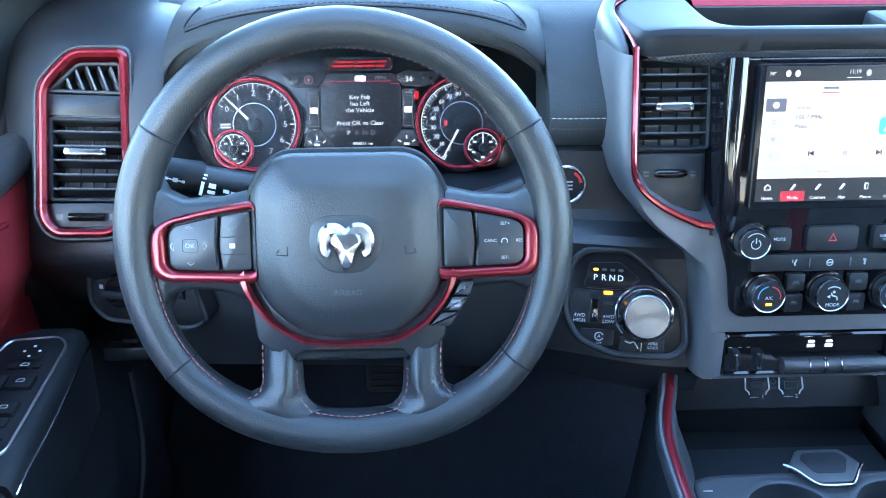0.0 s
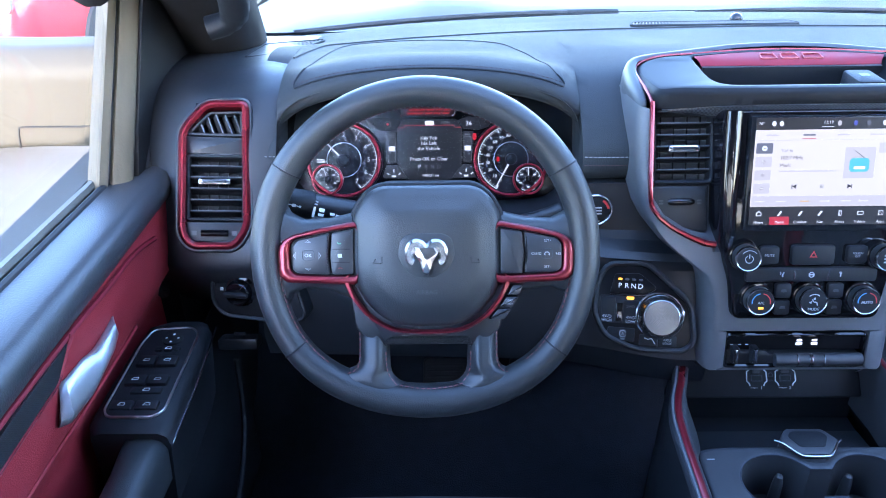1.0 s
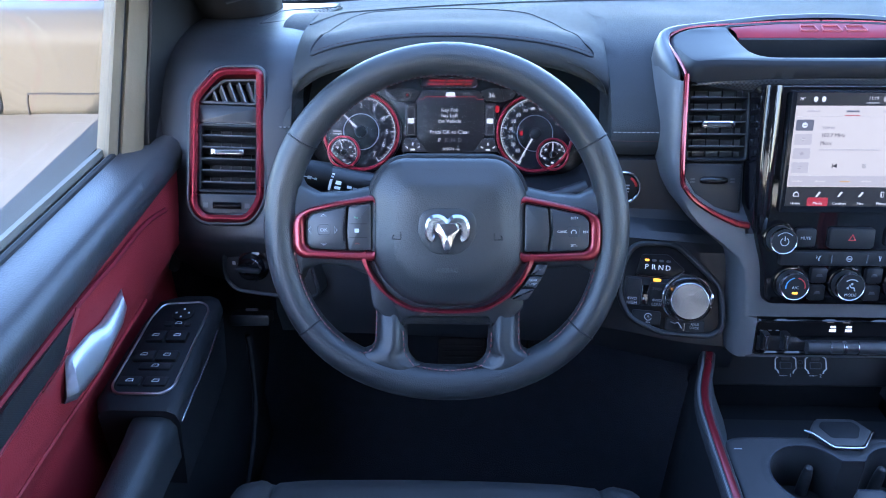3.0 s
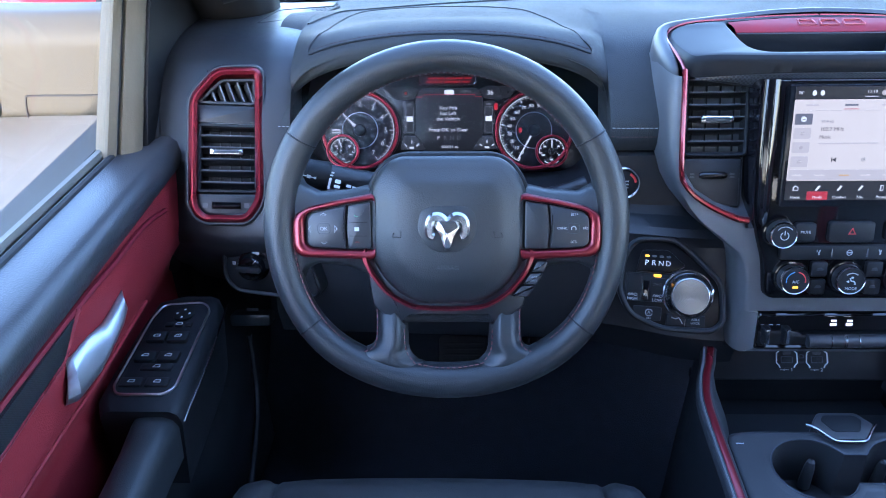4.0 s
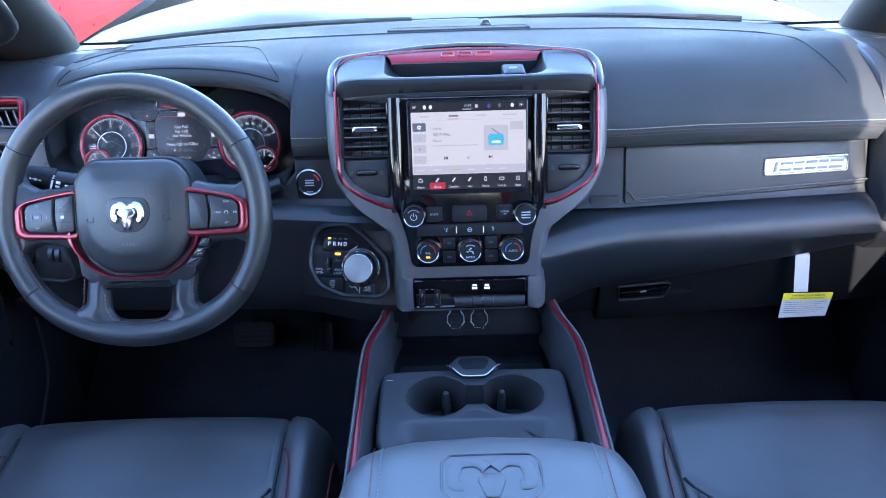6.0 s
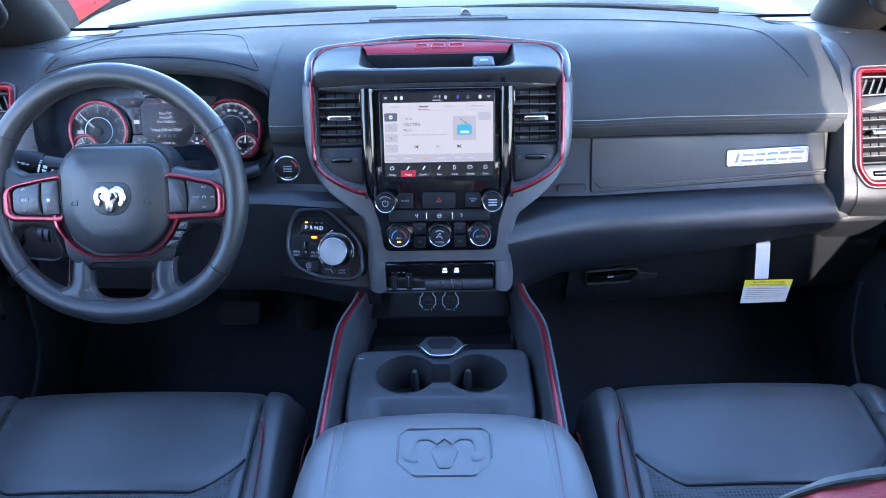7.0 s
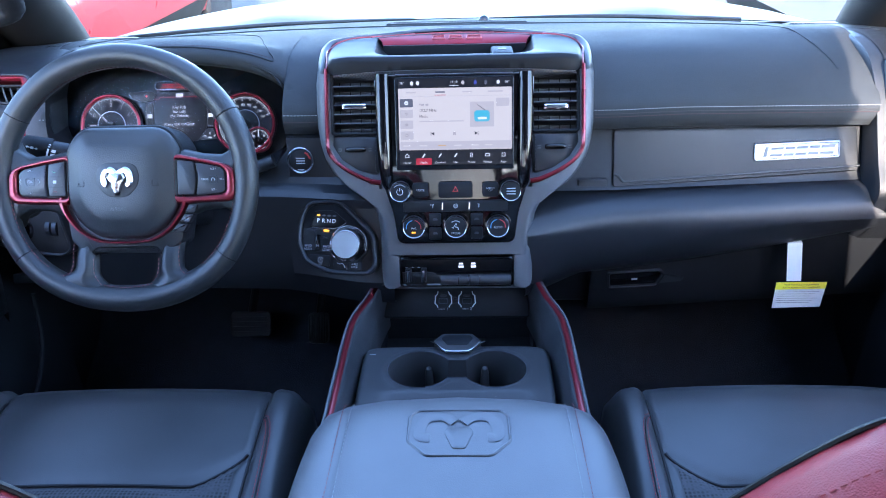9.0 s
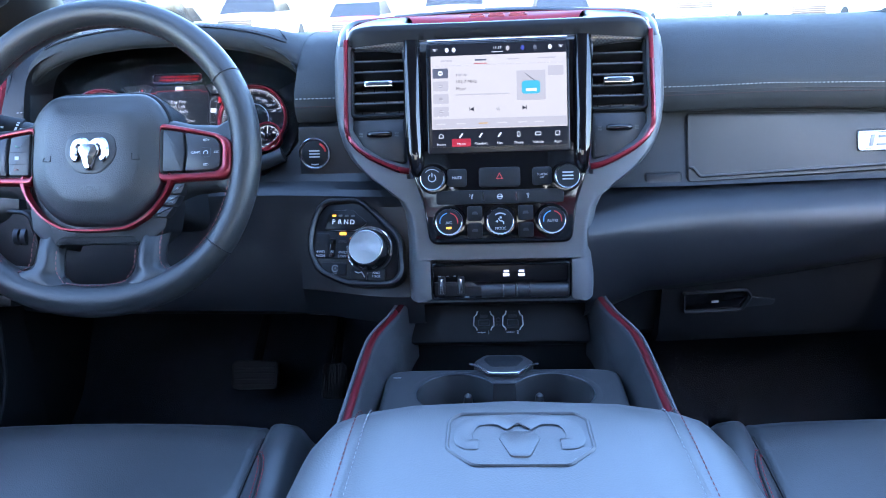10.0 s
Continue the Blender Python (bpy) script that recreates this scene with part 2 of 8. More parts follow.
# ---------- outside: ground ----------
CONCRETE = material("sunlit_asphalt", (0.115, 0.108, 0.094), 0.95, spec=0.1, grain=0.5, grain_size=120, vary=0.18, vary_size=0.7)
bm = bmesh.new()
bmesh.ops.create_grid(bm, x_segments=40, y_segments=40, size=900)
tagged(part("ground", bm, CONCRETE), "sunlit worn grey pavement of a parking lot", "ground", kind="structure")


# ---------- cab shell ----------
def slab(rings, name, mat, label, category, kind="structure"):
    return tagged(part(name, loft(rings), mat), label, category, kind=kind)


prof = [(-2.0, 0.70), (0.60, 0.70), (0.80, 0.72), (0.98, 0.82), (1.10, 0.98), (1.15, 1.30)]
slab([[Vector((x, y, z)) for y, z in prof] + [Vector((x, y + 0.03, z - 0.03)) for y, z in reversed(prof)] for x in (-0.86, -0.3, 0.3, 0.86)],
     "floor", CARPET, "black carpeted cab floor", "floor")
def roof_z(x, y):
    for (y0, z0), (y1, z1) in zip(ROOF, ROOF[1:]):
        if y >= y1:
            break
    return z0 + (z1 - z0) * (y - y0) / (y1 - y0) - 0.012 * (abs(x) / 0.6) ** 2 - 0.04 * max(0, abs(x) - 0.6) / 0.14


# out of view; shades the cab, its grey chosen for the bounced light
ROOF = [(0.30, 1.93), (0.1, 1.975), (-0.6, 2.0), (-1.5, 1.98), (-1.95, 1.93)]
bm = bmesh.new()
ed = [[Vector((-0.74 + 1.48 * i / 12, 0.30 - 2.25 * j / 16, 0)) for i in range(13)] for j in range(17)]
for up in (0.0, 0.05):
    add_loft(bm, [[Vector((v.x, v.y, roof_z(v.x, v.y) + up)) for v in r] for r in ed], closed=False, cap=False)
loop = ed[0] + [r[-1] for r in ed[1:]] + ed[-1][-2::-1] + [r[0] for r in ed[-2:0:-1]]
add_loft(bm, [[Vector((v.x, v.y, roof_z(v.x, v.y) + up)) for v in loop] for up in (0.0, 0.05)], cap=False)
tagged(part("ceiling", bm, HEADLINER), "grey cloth headliner", "ceiling", kind="structure")
for sx in (-1, 1):
    tagged(part("kick_panel_" + ("left" if sx < 0 else "right"), box((min(sx * 0.815, sx * 0.86), 0.72, 0.70), (max(sx * 0.815, sx * 0.86), 1.25, 1.36)), DARK), "dark footwell side trim", "wall", kind="structure")
for nm, z0, z1 in (("wall_rear_low", 0.70, 1.45), ("wall_rear_top", 1.86, 1.95)):
    tagged(part(nm, box((-0.84, -2.0, z0), (0.84, -1.93, z1)), PILLAR), "dark trimmed rear wall of the cab", "wall", kind="structure")
for s, nm in ((-1, "left"), (1, "right")):
    tagged(part("rear_door_" + nm, box((min(s * 0.80, s * 0.90), -1.60, 0.62), (max(s * 0.80, s * 0.90), -0.40, 1.40)), PILLAR),
           "dark rear door panel", "door", kind="structure")
    # out of view; made thick inboard to keep the sun off the knee pad
    tagged(part("post_" + nm, loft([[Vector((s * x, y, z)) for x, y in ((xo, y0), (xo, y1), (xo - 0.12, y1), (xo - 0.12, y0))]
           for z, xo, y0, y1 in ((0.62, 0.90, -0.42, -0.24), (1.40, 0.88, -0.42, -0.26), (1.95, 0.76, -0.48, -0.36))]), PILLAR),
           "dark centre post between the doors", "post", kind="structure")
    tagged(part("rear_corner_" + nm, loft([[Vector((s * x, y, z)) for x, y in ((xo, -2.02), (xo, y1), (xo - 0.09, y1), (xo - 0.09, -2.02))]
           for z, xo, y1 in ((0.62, 0.90, -1.55), (1.40, 0.88, -1.60), (1.95, 0.76, -1.70))]), PILLAR), "dark rear corner of the cab", "post", kind="structure")
    # out of view; added to block a slit of sun over the rear window
    tagged(part("rear_window_rail_" + nm, tube(spline([(s * 0.765, -0.42, 1.925), (s * 0.765, -0.9, 1.925), (s * 0.770, -1.35, 1.905), (s * 0.79, -1.62, 1.83)], 4), 0.045, 10), PILLAR, angle=80), "dark rail over the rear door window", "window frame", kind="structure")
    # front pillar from the dash corner up to the roof
    pil = spline([(s * 0.81, 1.13, 1.40), (s * 0.79, 1.01, 1.52), (s * 0.755, 0.74, 1.72), (s * 0.715, 0.30, 1.93)], 5)
    tagged(part("front_pillar_" + nm, tube(pil, 0.078, 14, flat=0.85, up=(s * -0.6, 0.2, 0.5)), PILLAR, angle=80), "dark grained front pillar trim", "pillar", kind="structure")
    hp = spline([(s * 0.735, 0.80, 1.55), (s * 0.700, 0.80, 1.565), (s * 0.688, 0.74, 1.63), (s * 0.680, 0.62, 1.72), (s * 0.672, 0.56, 1.765), (s * 0.695, 0.52, 1.79)], 5)
    gh = thing("grab_handle", (s * 0.72, 0.8, 1.55), "dark moulded grab handle on the front pillar", "grab handle", group="grab handles")
    part("grip", tube(hp, 0.019, 10, flat=0.8), DARK, gh, angle=80)

# rear glass, out of view, tinted to cut the light from behind
for s, nm in ((-1, "left"), (1, "right")):
    tagged(part("rear_window_" + nm, loft([[Vector((s * 0.862, y, 1.39)), Vector((s * 0.83, y, 1.62)), Vector((s * 0.782, y - 0.02, 1.90))] for y in (-0.38, -0.8, -1.2, -1.62)], closed=False, cap=False), PRIVACY), "dark tinted rear door glass", "window", kind="structure")
# deep tint made up to keep bright rear sky out of the reflections
tagged(part("rear_window_back", loft([[Vector((x, -1.96, 1.44)), Vector((x, -1.955, 1.65)), Vector((x, -1.945, 1.88))] for x in (-0.8, -0.3, 0.3, 0.8)], closed=False, cap=False), DEEP_TINT), "dark tinted back window of the cab", "window", kind="structure")

# ---------- dashboard ----------
HOOD_X, HOOD_HALF = -0.459, 0.192


def lean_back(x):
    return 0.09 * max(0.0, abs(x) - 0.25)


def sag(x):
    return 0.045 * max(0.0, abs(x) - 0.35)


def hood_lip(x):
    s = min(1.0, abs(x - HOOD_X) / HOOD_HALF)
    return 1.508 - 0.030 * s ** 2.2 - 0.018 * s ** 8


def dash_section(x, hood):
    d = lean_back(x)
    far = 1.31 - 0.24 * x * x
    top = [(far, 1.440), (far - 0.05, 1.447), (far - 0.11, 1.454), (far - 0.13, 1.461), (far - 0.17, 1.466), (0.97, 1.482), (0.90, 1.4885)]
    if hood:
        z = hood_lip(x)
        k = min(1.0, abs(x - HOOD_X) / HOOD_HALF) ** 4
        front = [(0.84, 1.493 + 0.6 * max(0, z - 1.488) - 0.005 * k), (0.80, z + 0.004 + 0.017 * k), (0.772, z + 0.003 + 0.008 * k), (0.757, z - 0.001 + 0.003 * k), (0.7495, z - 0.008),
                 (0.750, z - 0.020), (0.757, z - 0.026), (0.775, z - 0.026), (0.81, z - 0.022), (0.84, z - 0.02)]
        d = 0.0
    else:
        front = [(0.81, 1.484), (0.765, 1.468), (0.735, 1.450), (0.714, 1.432), (0.7035, 1.421),
                 (0.699, 1.412), (0.698, 1.398), (0.703, 1.386), (0.714, 1.378), (0.78, 1.376)]
    return [(y, z - 0.25 * sag(x)) for y, z in top] + [(y + d, z - (0 if hood else sag(x))) for y, z in front]


dash = thing("dashboard", (0, 0.9, 0.9), "black grained dashboard with stitched pad and red trim", "dashboard")
xs = [-0.688, -0.68, -0.665, -0.6511] + [HOOD_X - HOOD_HALF + 2 * HOOD_HALF * i / 32 for i in range(33)] + [-0.2668] + [-0.25 + 0.05 * i for i in range(9)] + [0.19, 0.2, 0.25, 0.3, 0.35, 0.4, 0.45, 0.5, 0.55, 0.6, 0.64, 0.66]
rows = [spline([(x, y, z) for y, z in dash_section(x, abs(x - HOOD_X) <= HOOD_HALF + 1e-6)], 3) for x in sorted(xs)]
part("upper_pad", loft(rows, closed=False, cap=False), PAD, dash, "black stitched dash pad", angle=50)
for dz, mat in ((0.0, THREAD_W), (-0.011, THREAD_DARK)):
    for x0, x1 in ((0.212, 0.656), (-0.265, -0.210), (-0.687, -0.655)):
        line = []
        for i in range(24):
            x = x0 + (x1 - x0) * i / 23
            line.append((x, (0.6990 if dz == 0 else 0.6975) + lean_back(x), 1.4115 + dz * 0.95 - 0.75 * sag(x)))
        part("stitching", stitches(line, lift=(0, -0.0008, 0.0006)), mat, dash)
part("pad_seam", tube([(x, 0.6985 + lean_back(x), 1.4058 - 0.75 * sag(x)) for x in [0.212 + 0.0444 * i / 2 for i in range(21)]], 0.0010, 5), RUBBER, dash)
# piping along the cluster hood's lip and a sewn seam round its top panel
line = [(HOOD_X + 0.184 * t, 0.7565, hood_lip(HOOD_X + 0.184 * t) - 0.0255) for t in [-1 + i / 15 for i in range(31)]]
part("hood_piping", tube(line, 0.0011, 6), LEATHER, dash)


def pad_z(x, y):
    pts = dash_section(x, abs(x - HOOD_X) <= HOOD_HALF)[:11]
    for (y0, z0), (y1, z1) in zip(pts, pts[1:]):
        if y0 >= y >= y1:
            return z0 + (z1 - z0) * (y - y0) / (y1 - y0)
    return pts[-1][1]


seam = spline([(HOOD_X + a, b, 0) for a, b in ((-0.160, 0.800), (-0.169, 0.775), (-0.168, 0.762), (-0.155, 0.7595), (-0.133, 0.7590), (-0.073, 0.7585), (0.0, 0.7580), (0.063, 0.7580), (0.118, 0.7585), (0.152, 0.7590), (0.169, 0.7610), (0.173, 0.768), (0.165, 0.780))], 6)
seam = [Vector((p.x, p.y, pad_z(p.x, p.y) + 0.0014)) for p in seam]
part("hood_seam", tube(seam, 0.0011, 5), DARK, dash)
part("hood_stitching", stitches([Vector((p.x, p.y + 0.006, pad_z(p.x, p.y + 0.006) + 0.0014)) for p in seam[14:-10]], 0.006, 0.0035, 0.0005), THREAD_DARK, dash)
back_edge = spline([(HOOD_X + a, b, 0) for a, b in ((-0.160, 0.800), (-0.152, 0.87), (-0.135, 0.945), (-0.10, 0.985), (-0.039, 1.002), (0.03, 0.992), (0.098, 0.955), (0.127, 0.89), (0.150, 0.815), (0.165, 0.780))], 6)
part("hood_crease", tube([Vector((p.x, p.y, pad_z(p.x, p.y) + 0.0002)) for p in back_edge], 0.0012, 6), PAD, dash)

crease = spline([(-0.648, 0.880, 0), (-0.632, 0.930, 0), (-0.605, 0.977, 0), (-0.514, 1.025, 0), (-0.40, 1.046, 0), (-0.25, 1.062, 0), (0.0, 1.075, 0), (0.20, 1.070, 0), (0.36, 1.052, 0), (0.46, 1.022, 0), (0.520, 0.980, 0), (0.560, 0.915, 0), (0.585, 0.840, 0), (0.604, 0.780, 0)], 6)
part("pad_crease", tube([Vector((p.x, p.y, pad_z(p.x, p.y) + 0.0004)) for p in crease], 0.0020, 6), PAD, dash)
# passenger panel under the pad
def pass_y(x, z):
    return 0.696 + (z - 1.284) * 0.33 + lean_back(x)


prow = []
for i in range(16):
    x = 0.10 + 0.572 * i / 15
    d, s = lean_back(x), sag(x)
    prow.append([Vector((x, y + d, z - s * k)) for y, z, k in ((0.78, 1.382, 1), (0.730, 1.380, 1), (0.7245, 1.372, 1), (0.698, 1.292, 0.2), (0.690, 1.284, 0.2), (0.73, 1.278, 0.2), (0.78, 1.278, 0.2))])
FASCIA = material("fascia_plastic", (0.0095, 0.0112, 0.0135), 0.48, spec=0.40, grain=0.3, grain_size=1400, vary=0.1)
part("passenger_panel", loft(prow, closed=False, cap=False), FASCIA, dash)
# upper glove box lid with its raised lower edge
lid = [(0.2475, 1.3745), (0.640, 1.362), (0.648, 1.294), (0.2475, 1.2865)]
bm = bmesh.new()
o = rounded(lid, 0.008)
rings = []
for dd, off in ((0, 0.006), (0, -0.0025), (0.0022, -0.0045)):
    rings.append([Vector((u, pass_y(u, v) + off, v)) for u, v in inset(o, dd)])
add_loft(bm, rings)
part("glove_box_lid", bm, FASCIA, dash)
part("lid_lip", tube([Vector((0.250, pass_y(0.250, 1.307) - 0.0045, 1.307)), Vector((0.2555, pass_y(0.256, 1.306) - 0.0055, 1.306)), Vector((0.264, pass_y(0.264, 1.2955) - 0.006, 1.2955))] + [Vector((0.27 + 0.0625 * i, pass_y(0.27 + 0.0625 * i, 1.295) - 0.006, 1.2952 + 0.0014 * i)) for i in range(7)], 0.0020, 6), PLASTIC, dash)
bm = bmesh.new()
o = round_rect(0.194, 1.286, 0.240, 1.300, 0.003)
add_loft(bm, [[Vector((u, pass_y(u, v) - off, v)) for u, v in inset(o, dd)] for dd, off in ((0, -0.01), (0, 0.002), (0.001, 0.003))])
part("blank_cover", bm, PLASTIC, dash)
bm = bmesh.new()
add_loft(bm, [[Vector((u, pass_y(u, v) - off, v)) for u, v in inset(round_rect(0.1925, 1.2845, 0.2415, 1.3015, 0.004), dd)] for dd, off in ((0, -0.004), (0.0, 0.0012), (0.0010, 0.0016), (0.0016, 0.0002))], cap=False)
part("cover_frame", bm, DARK, dash)
# badge plate, with plain shapes in place of its letters
BADGE_SILVER = material("badge_silver", (0.36, 0.37, 0.38), 0.34, metal=1.0, vary=0.08, vary_size=60)
BADGE_GREY = material("badge_grey", (0.085, 0.088, 0.092), 0.45, vary=0)
badge = part("badge", loft([[Vector((u, pass_y(u, v) - off, v)) for u, v in inset(round_rect(0.474, 1.3175, 0.613, 1.3440, 0.004), dd)] for dd, off in ((0, -0.002), (0, 0.007), (0.0015, 0.0085))]), BADGE_SILVER, dash, "brushed silver badge plate")
bm = bmesh.new()
o = round_rect(0.4765, 1.320, 0.6105, 1.3415, 0.003)
add_loft(bm, [[Vector((u, pass_y(u, v) - 0.0086, v)) for u, v in inset(o, d)] for d in (0, 0.0012)], cap=False)
part("badge_line", bm, DARK, badge)
for x0, w in ((0.487, 0.006), (0.497, 0.020), (0.520, 0.016), (0.539, 0.018), (0.560, 0.016), (0.579, 0.022)):
    v0, v1 = 1.3228, 1.3387
    sl = 0.004
    for a, b in ((0.04, 0.30), (0.66, 0.92)) if w > 0.01 else ((0, 1.0),):
        q = [(x0 + sl * a, v0 + (v1 - v0) * a), (x0 + w + sl * a, v0 + (v1 - v0) * a), (x0 + w + sl * b, v0 + (v1 - v0) * b), (x0 + sl * b, v0 + (v1 - v0) * b)]
        part("badge_bar", loft([[Vector((u, pass_y(u, v) - off, v)) for u, v in q] for off in (0.008, 0.0092)]), BADGE_GREY, badge)

# knee bolster and lower glove box
def lip_z(x):
    return 1.140 + 0.055 * (max(0, x - 0.22) / 0.45) ** 1.3 - 0.03 * max(0, 0.20 - x) / 0.08


def knee_row(x):
    d = lean_back(x) * 0.8
    lip = lip_z(x)
    k = min(1.0, max(0.0, (0.27 - x) / 0.16)) ** 1.5
    return [Vector((x, y + d, z)) for y, z in ((0.74, 1.281), (0.694 - 0.055 * k, 1.2795 - 0.01 * k), (0.672 - 0.055 * k, 1.274 - 0.015 * k), (0.652 - 0.045 * k, 1.258 - 0.01 * k), (0.645 - 0.04 * k, 1.235),
            (0.649 - 0.035 * k, lip + 0.05), (0.664 - 0.03 * k, lip + 0.018), (0.684 - 0.02 * k, lip + 0.003), (0.697 - 0.02 * k, lip - 0.001), (0.74, lip + 0.004))]


part("knee_pad", loft([spline(knee_row(0.108 + 0.69 * i / 30), 3) for i in range(31)], closed=False, cap=False), PLASTIC, dash)
def glove_y(x, z):
    return 0.704 + 0.16 * (lip_z(x) - 0.012 - z) + lean_back(x) * 0.8


prow = []
for i in range(16):
    x = 0.225 + 0.56 * i / 15
    lip = lip_z(x)
    prow.append([Vector((x, y, z)) for y, z in ((0.75, lip - 0.002), (glove_y(x, lip - 0.004), lip - 0.004), (glove_y(x, 1.06), 1.06), (glove_y(x, 1.045) + 0.01, 1.042), (0.95, 1.03))])
part("glove_box_door", loft(prow, closed=False, cap=False), DARK, dash)
part("side_filler", loft([[Vector((x, y, z)) for y, z in ((0.70, lip_z(x)), (0.712, lip_z(x) - 0.006), (0.730, 1.06), (0.76, 1.04), (0.95, 1.03))] for x in (0.10, 0.16, 0.2225)], closed=False, cap=False), DARK, dash)
LATCH = plane_at((0.318, glove_y(0.318, 1.113) - 0.0015, 1.113), -9, 5)
gl = part("glove_latch", ring(rounded([(-0.066, 0.016), (-0.062, -0.020), (0.024, -0.020), (0.036, 0.004), (0.026, 0.017)][::-1], 0.006), 0.004, LATCH, -0.004, 0.003), DARK, dash)
part("pull", plate(rounded([(-0.061, 0.012), (-0.058, -0.015), (0.021, -0.015), (0.030, 0.004), (0.022, 0.013)][::-1], 0.005), LATCH, -0.006, -0.001, 0.001), GLOSS, gl)
part("latch_wing", plate(rounded([(0.030, 0.004), (0.070, -0.004), (0.066, -0.012), (0.026, -0.014)][::-1], 0.003), LATCH, -0.004, 0.001, 0.001), PLASTIC, gl)
part("lock_mark", box((-0.022, -0.004, 0), (-0.012, -0.001, 0.0006), LATCH), WHITE_INK, gl)

# driver's side panels
def flare(x):
    t = min(1.0, max(0.0, (x + 0.30) / 0.18))
    return t * t * (3 - 2 * t)


prow = []
px = [-0.688, -0.68, -0.66, -0.6521] + [HOOD_X - HOOD_HALF + 2 * HOOD_HALF * i / 24 for i in range(25)] + [-0.2659] + [-0.25 + 0.015 * i for i in range(11)]
for x in px:
    d = lean_back(x) * 0.5 if x < -0.27 else 0
    k = flare(x)
    s = abs(x - HOOD_X) / HOOD_HALF
    roof = 1.302 + 0.055 * s ** 5 if s <= 1.0001 else 9.0
    prow.append([Vector((x, y + d - kk * k, min(z, roof - 0.001 * j * (z > roof)))) for j, (y, z, kk) in enumerate(((0.78, 1.385, 0), (0.722, 1.383, 0), (0.704, 1.374, 0), (0.699, 1.312, 0.01), (0.694, 1.303, 0.015), (0.676, 1.297, 0.02), (0.668, 1.290, 0.02), (0.666, 1.275, 0.015),
                 (0.656, 1.21, 0.025), (0.650, 1.165, 0.04), (0.662, 1.125, 0.045), (0.71, 1.10, 0.02), (0.95, 1.08, 0)))])
part("driver_panel", loft(prow, closed=False, cap=False), PLASTIC, dash, angle=25)
for s, nm in ((-1, "left"), (1, "right")):
    prow = []
    for x, e, lo, hi in ((0.651, 0.11, 0, 0), (0.6525, 0.02, 0, 0), (0.656, 0.010, 0, 0), (0.675, 0.004, 0, 0), (0.690, 0.002, 0, 0), (0.6925, 0.002, 1.327, 1.459), (0.705, 0.0025, 1.310, 1.459), (0.745, 0.004, 1.310, 1.457), (0.763, 0.007, 1.312, 1.439), (0.7745, 0.010, 1.324, 1.425), (0.777, 0.011, 0, 0), (0.79, 0.014, 0, 0), (0.835, 0.035, 0, 0)):
        x -= 0.017 if s > 0 and 0.68 < x < 0.80 else 0.0
        row = spline([Vector((s * x, y + e, z - e * 0.3)) for y, z in ((1.12, 1.455), (0.95, 1.477), (0.86, 1.483), (0.805, 1.474), (0.772, 1.455), (0.735, 1.41), (0.69, 1.33), (0.664, 1.287), (0.668, 1.26), (0.69, 1.22), (0.735, 1.17), (0.80, 1.12))], 20)
        prow.append([Vector((p.x, p.y + (0.06 if lo < p.z < hi and p.y < 0.83 else 0.0), p.z)) for p in row])
    part("dash_end", loft(prow, closed=False, cap=False), PLASTIC, dash)
    part("door_gap_trim", tube(spline([(s * 0.838, 1.1, 1.40), (s * 0.838, 0.85, 1.44), (s * 0.838, 0.72, 1.33), (s * 0.838, 0.70, 1.24), (s * 0.838, 0.80, 1.10), (s * 0.838, 0.84, 0.80)], 5), 0.012, 8), RUBBER, dash)
part("underside", loft([[Vector((x, 0.93, 1.03)), Vector((x, 1.2, 1.03)), Vector((x, 1.2, 1.44))] for x in (-0.86, 0.86)], closed=False, cap=False), DARK, dash)
# speaker grilles along the windscreen
RIB = material("grille_rib", (0.060, 0.062, 0.066), 0.55, spec=0.25, vary=0.1)
def grille(corners, at, fall):
    """Framed bed with crossing ribs, near edge first, on a surface that falls towards the windscreen."""
    g = thing("speaker_grille", at, "ribbed grey dash speaker grille", "speaker grille", group="dash speaker grilles")
    G = Matrix.Translation(at) @ Matrix.Rotation(radians(-fall), 4, "X")
    quad = [(x - at[0], y - at[1]) for x, y in corners]
    fr = rounded(quad, 0.012)
    part("frame", ring(fr, 0.003, G, -0.014, 0.0020, 0.001), PAD, g)
    part("bed", plate(inset(fr, 0.003), G, -0.014, -0.0006, 0.001), DARK, g)
    nl, nr, far_r, far_l = (Vector((*p, 0.0004)) for p in quad)
    n = max(14, int(abs(nr.x - nl.x) / 0.0055))
    for i in range(1, n):
        p, q = nl.lerp(nr, i / n), far_l.lerp(far_r, i / n)
        part("rib", tube([G @ p.lerp(q, 0.08), G @ p.lerp(q, 0.92)], 0.0012, 5), RIB, g)
    for k in (0.2, 0.35, 0.5, 0.65, 0.8):
        p, q = nl.lerp(far_l, k), nr.lerp(far_r, k)
        part("cross_rib", tube([G @ p.lerp(q, 0.05), G @ p.lerp(q, 0.95)], 0.0010, 5), RIB, g)
    return g


grille([(-0.14, 1.085), (0.14, 1.085), (0.13, 1.118), (-0.13, 1.118)], (0.0, 1.10, 1.4715), 5.4)
grille([(-0.727, 0.905), (-0.655, 0.962), (-0.632, 1.075), (-0.722, 1.03)], (-0.68, 0.98, 1.4712), 6.5)
grille([(0.655, 0.962), (0.727, 0.905), (0.722, 1.03), (0.632, 1.075)], (0.68, 0.98, 1.4712), 6.5)
sensor = thing("light_sensor", (0.055, 1.15, 1.46), "small black dome sensor on the dash", "sensor")
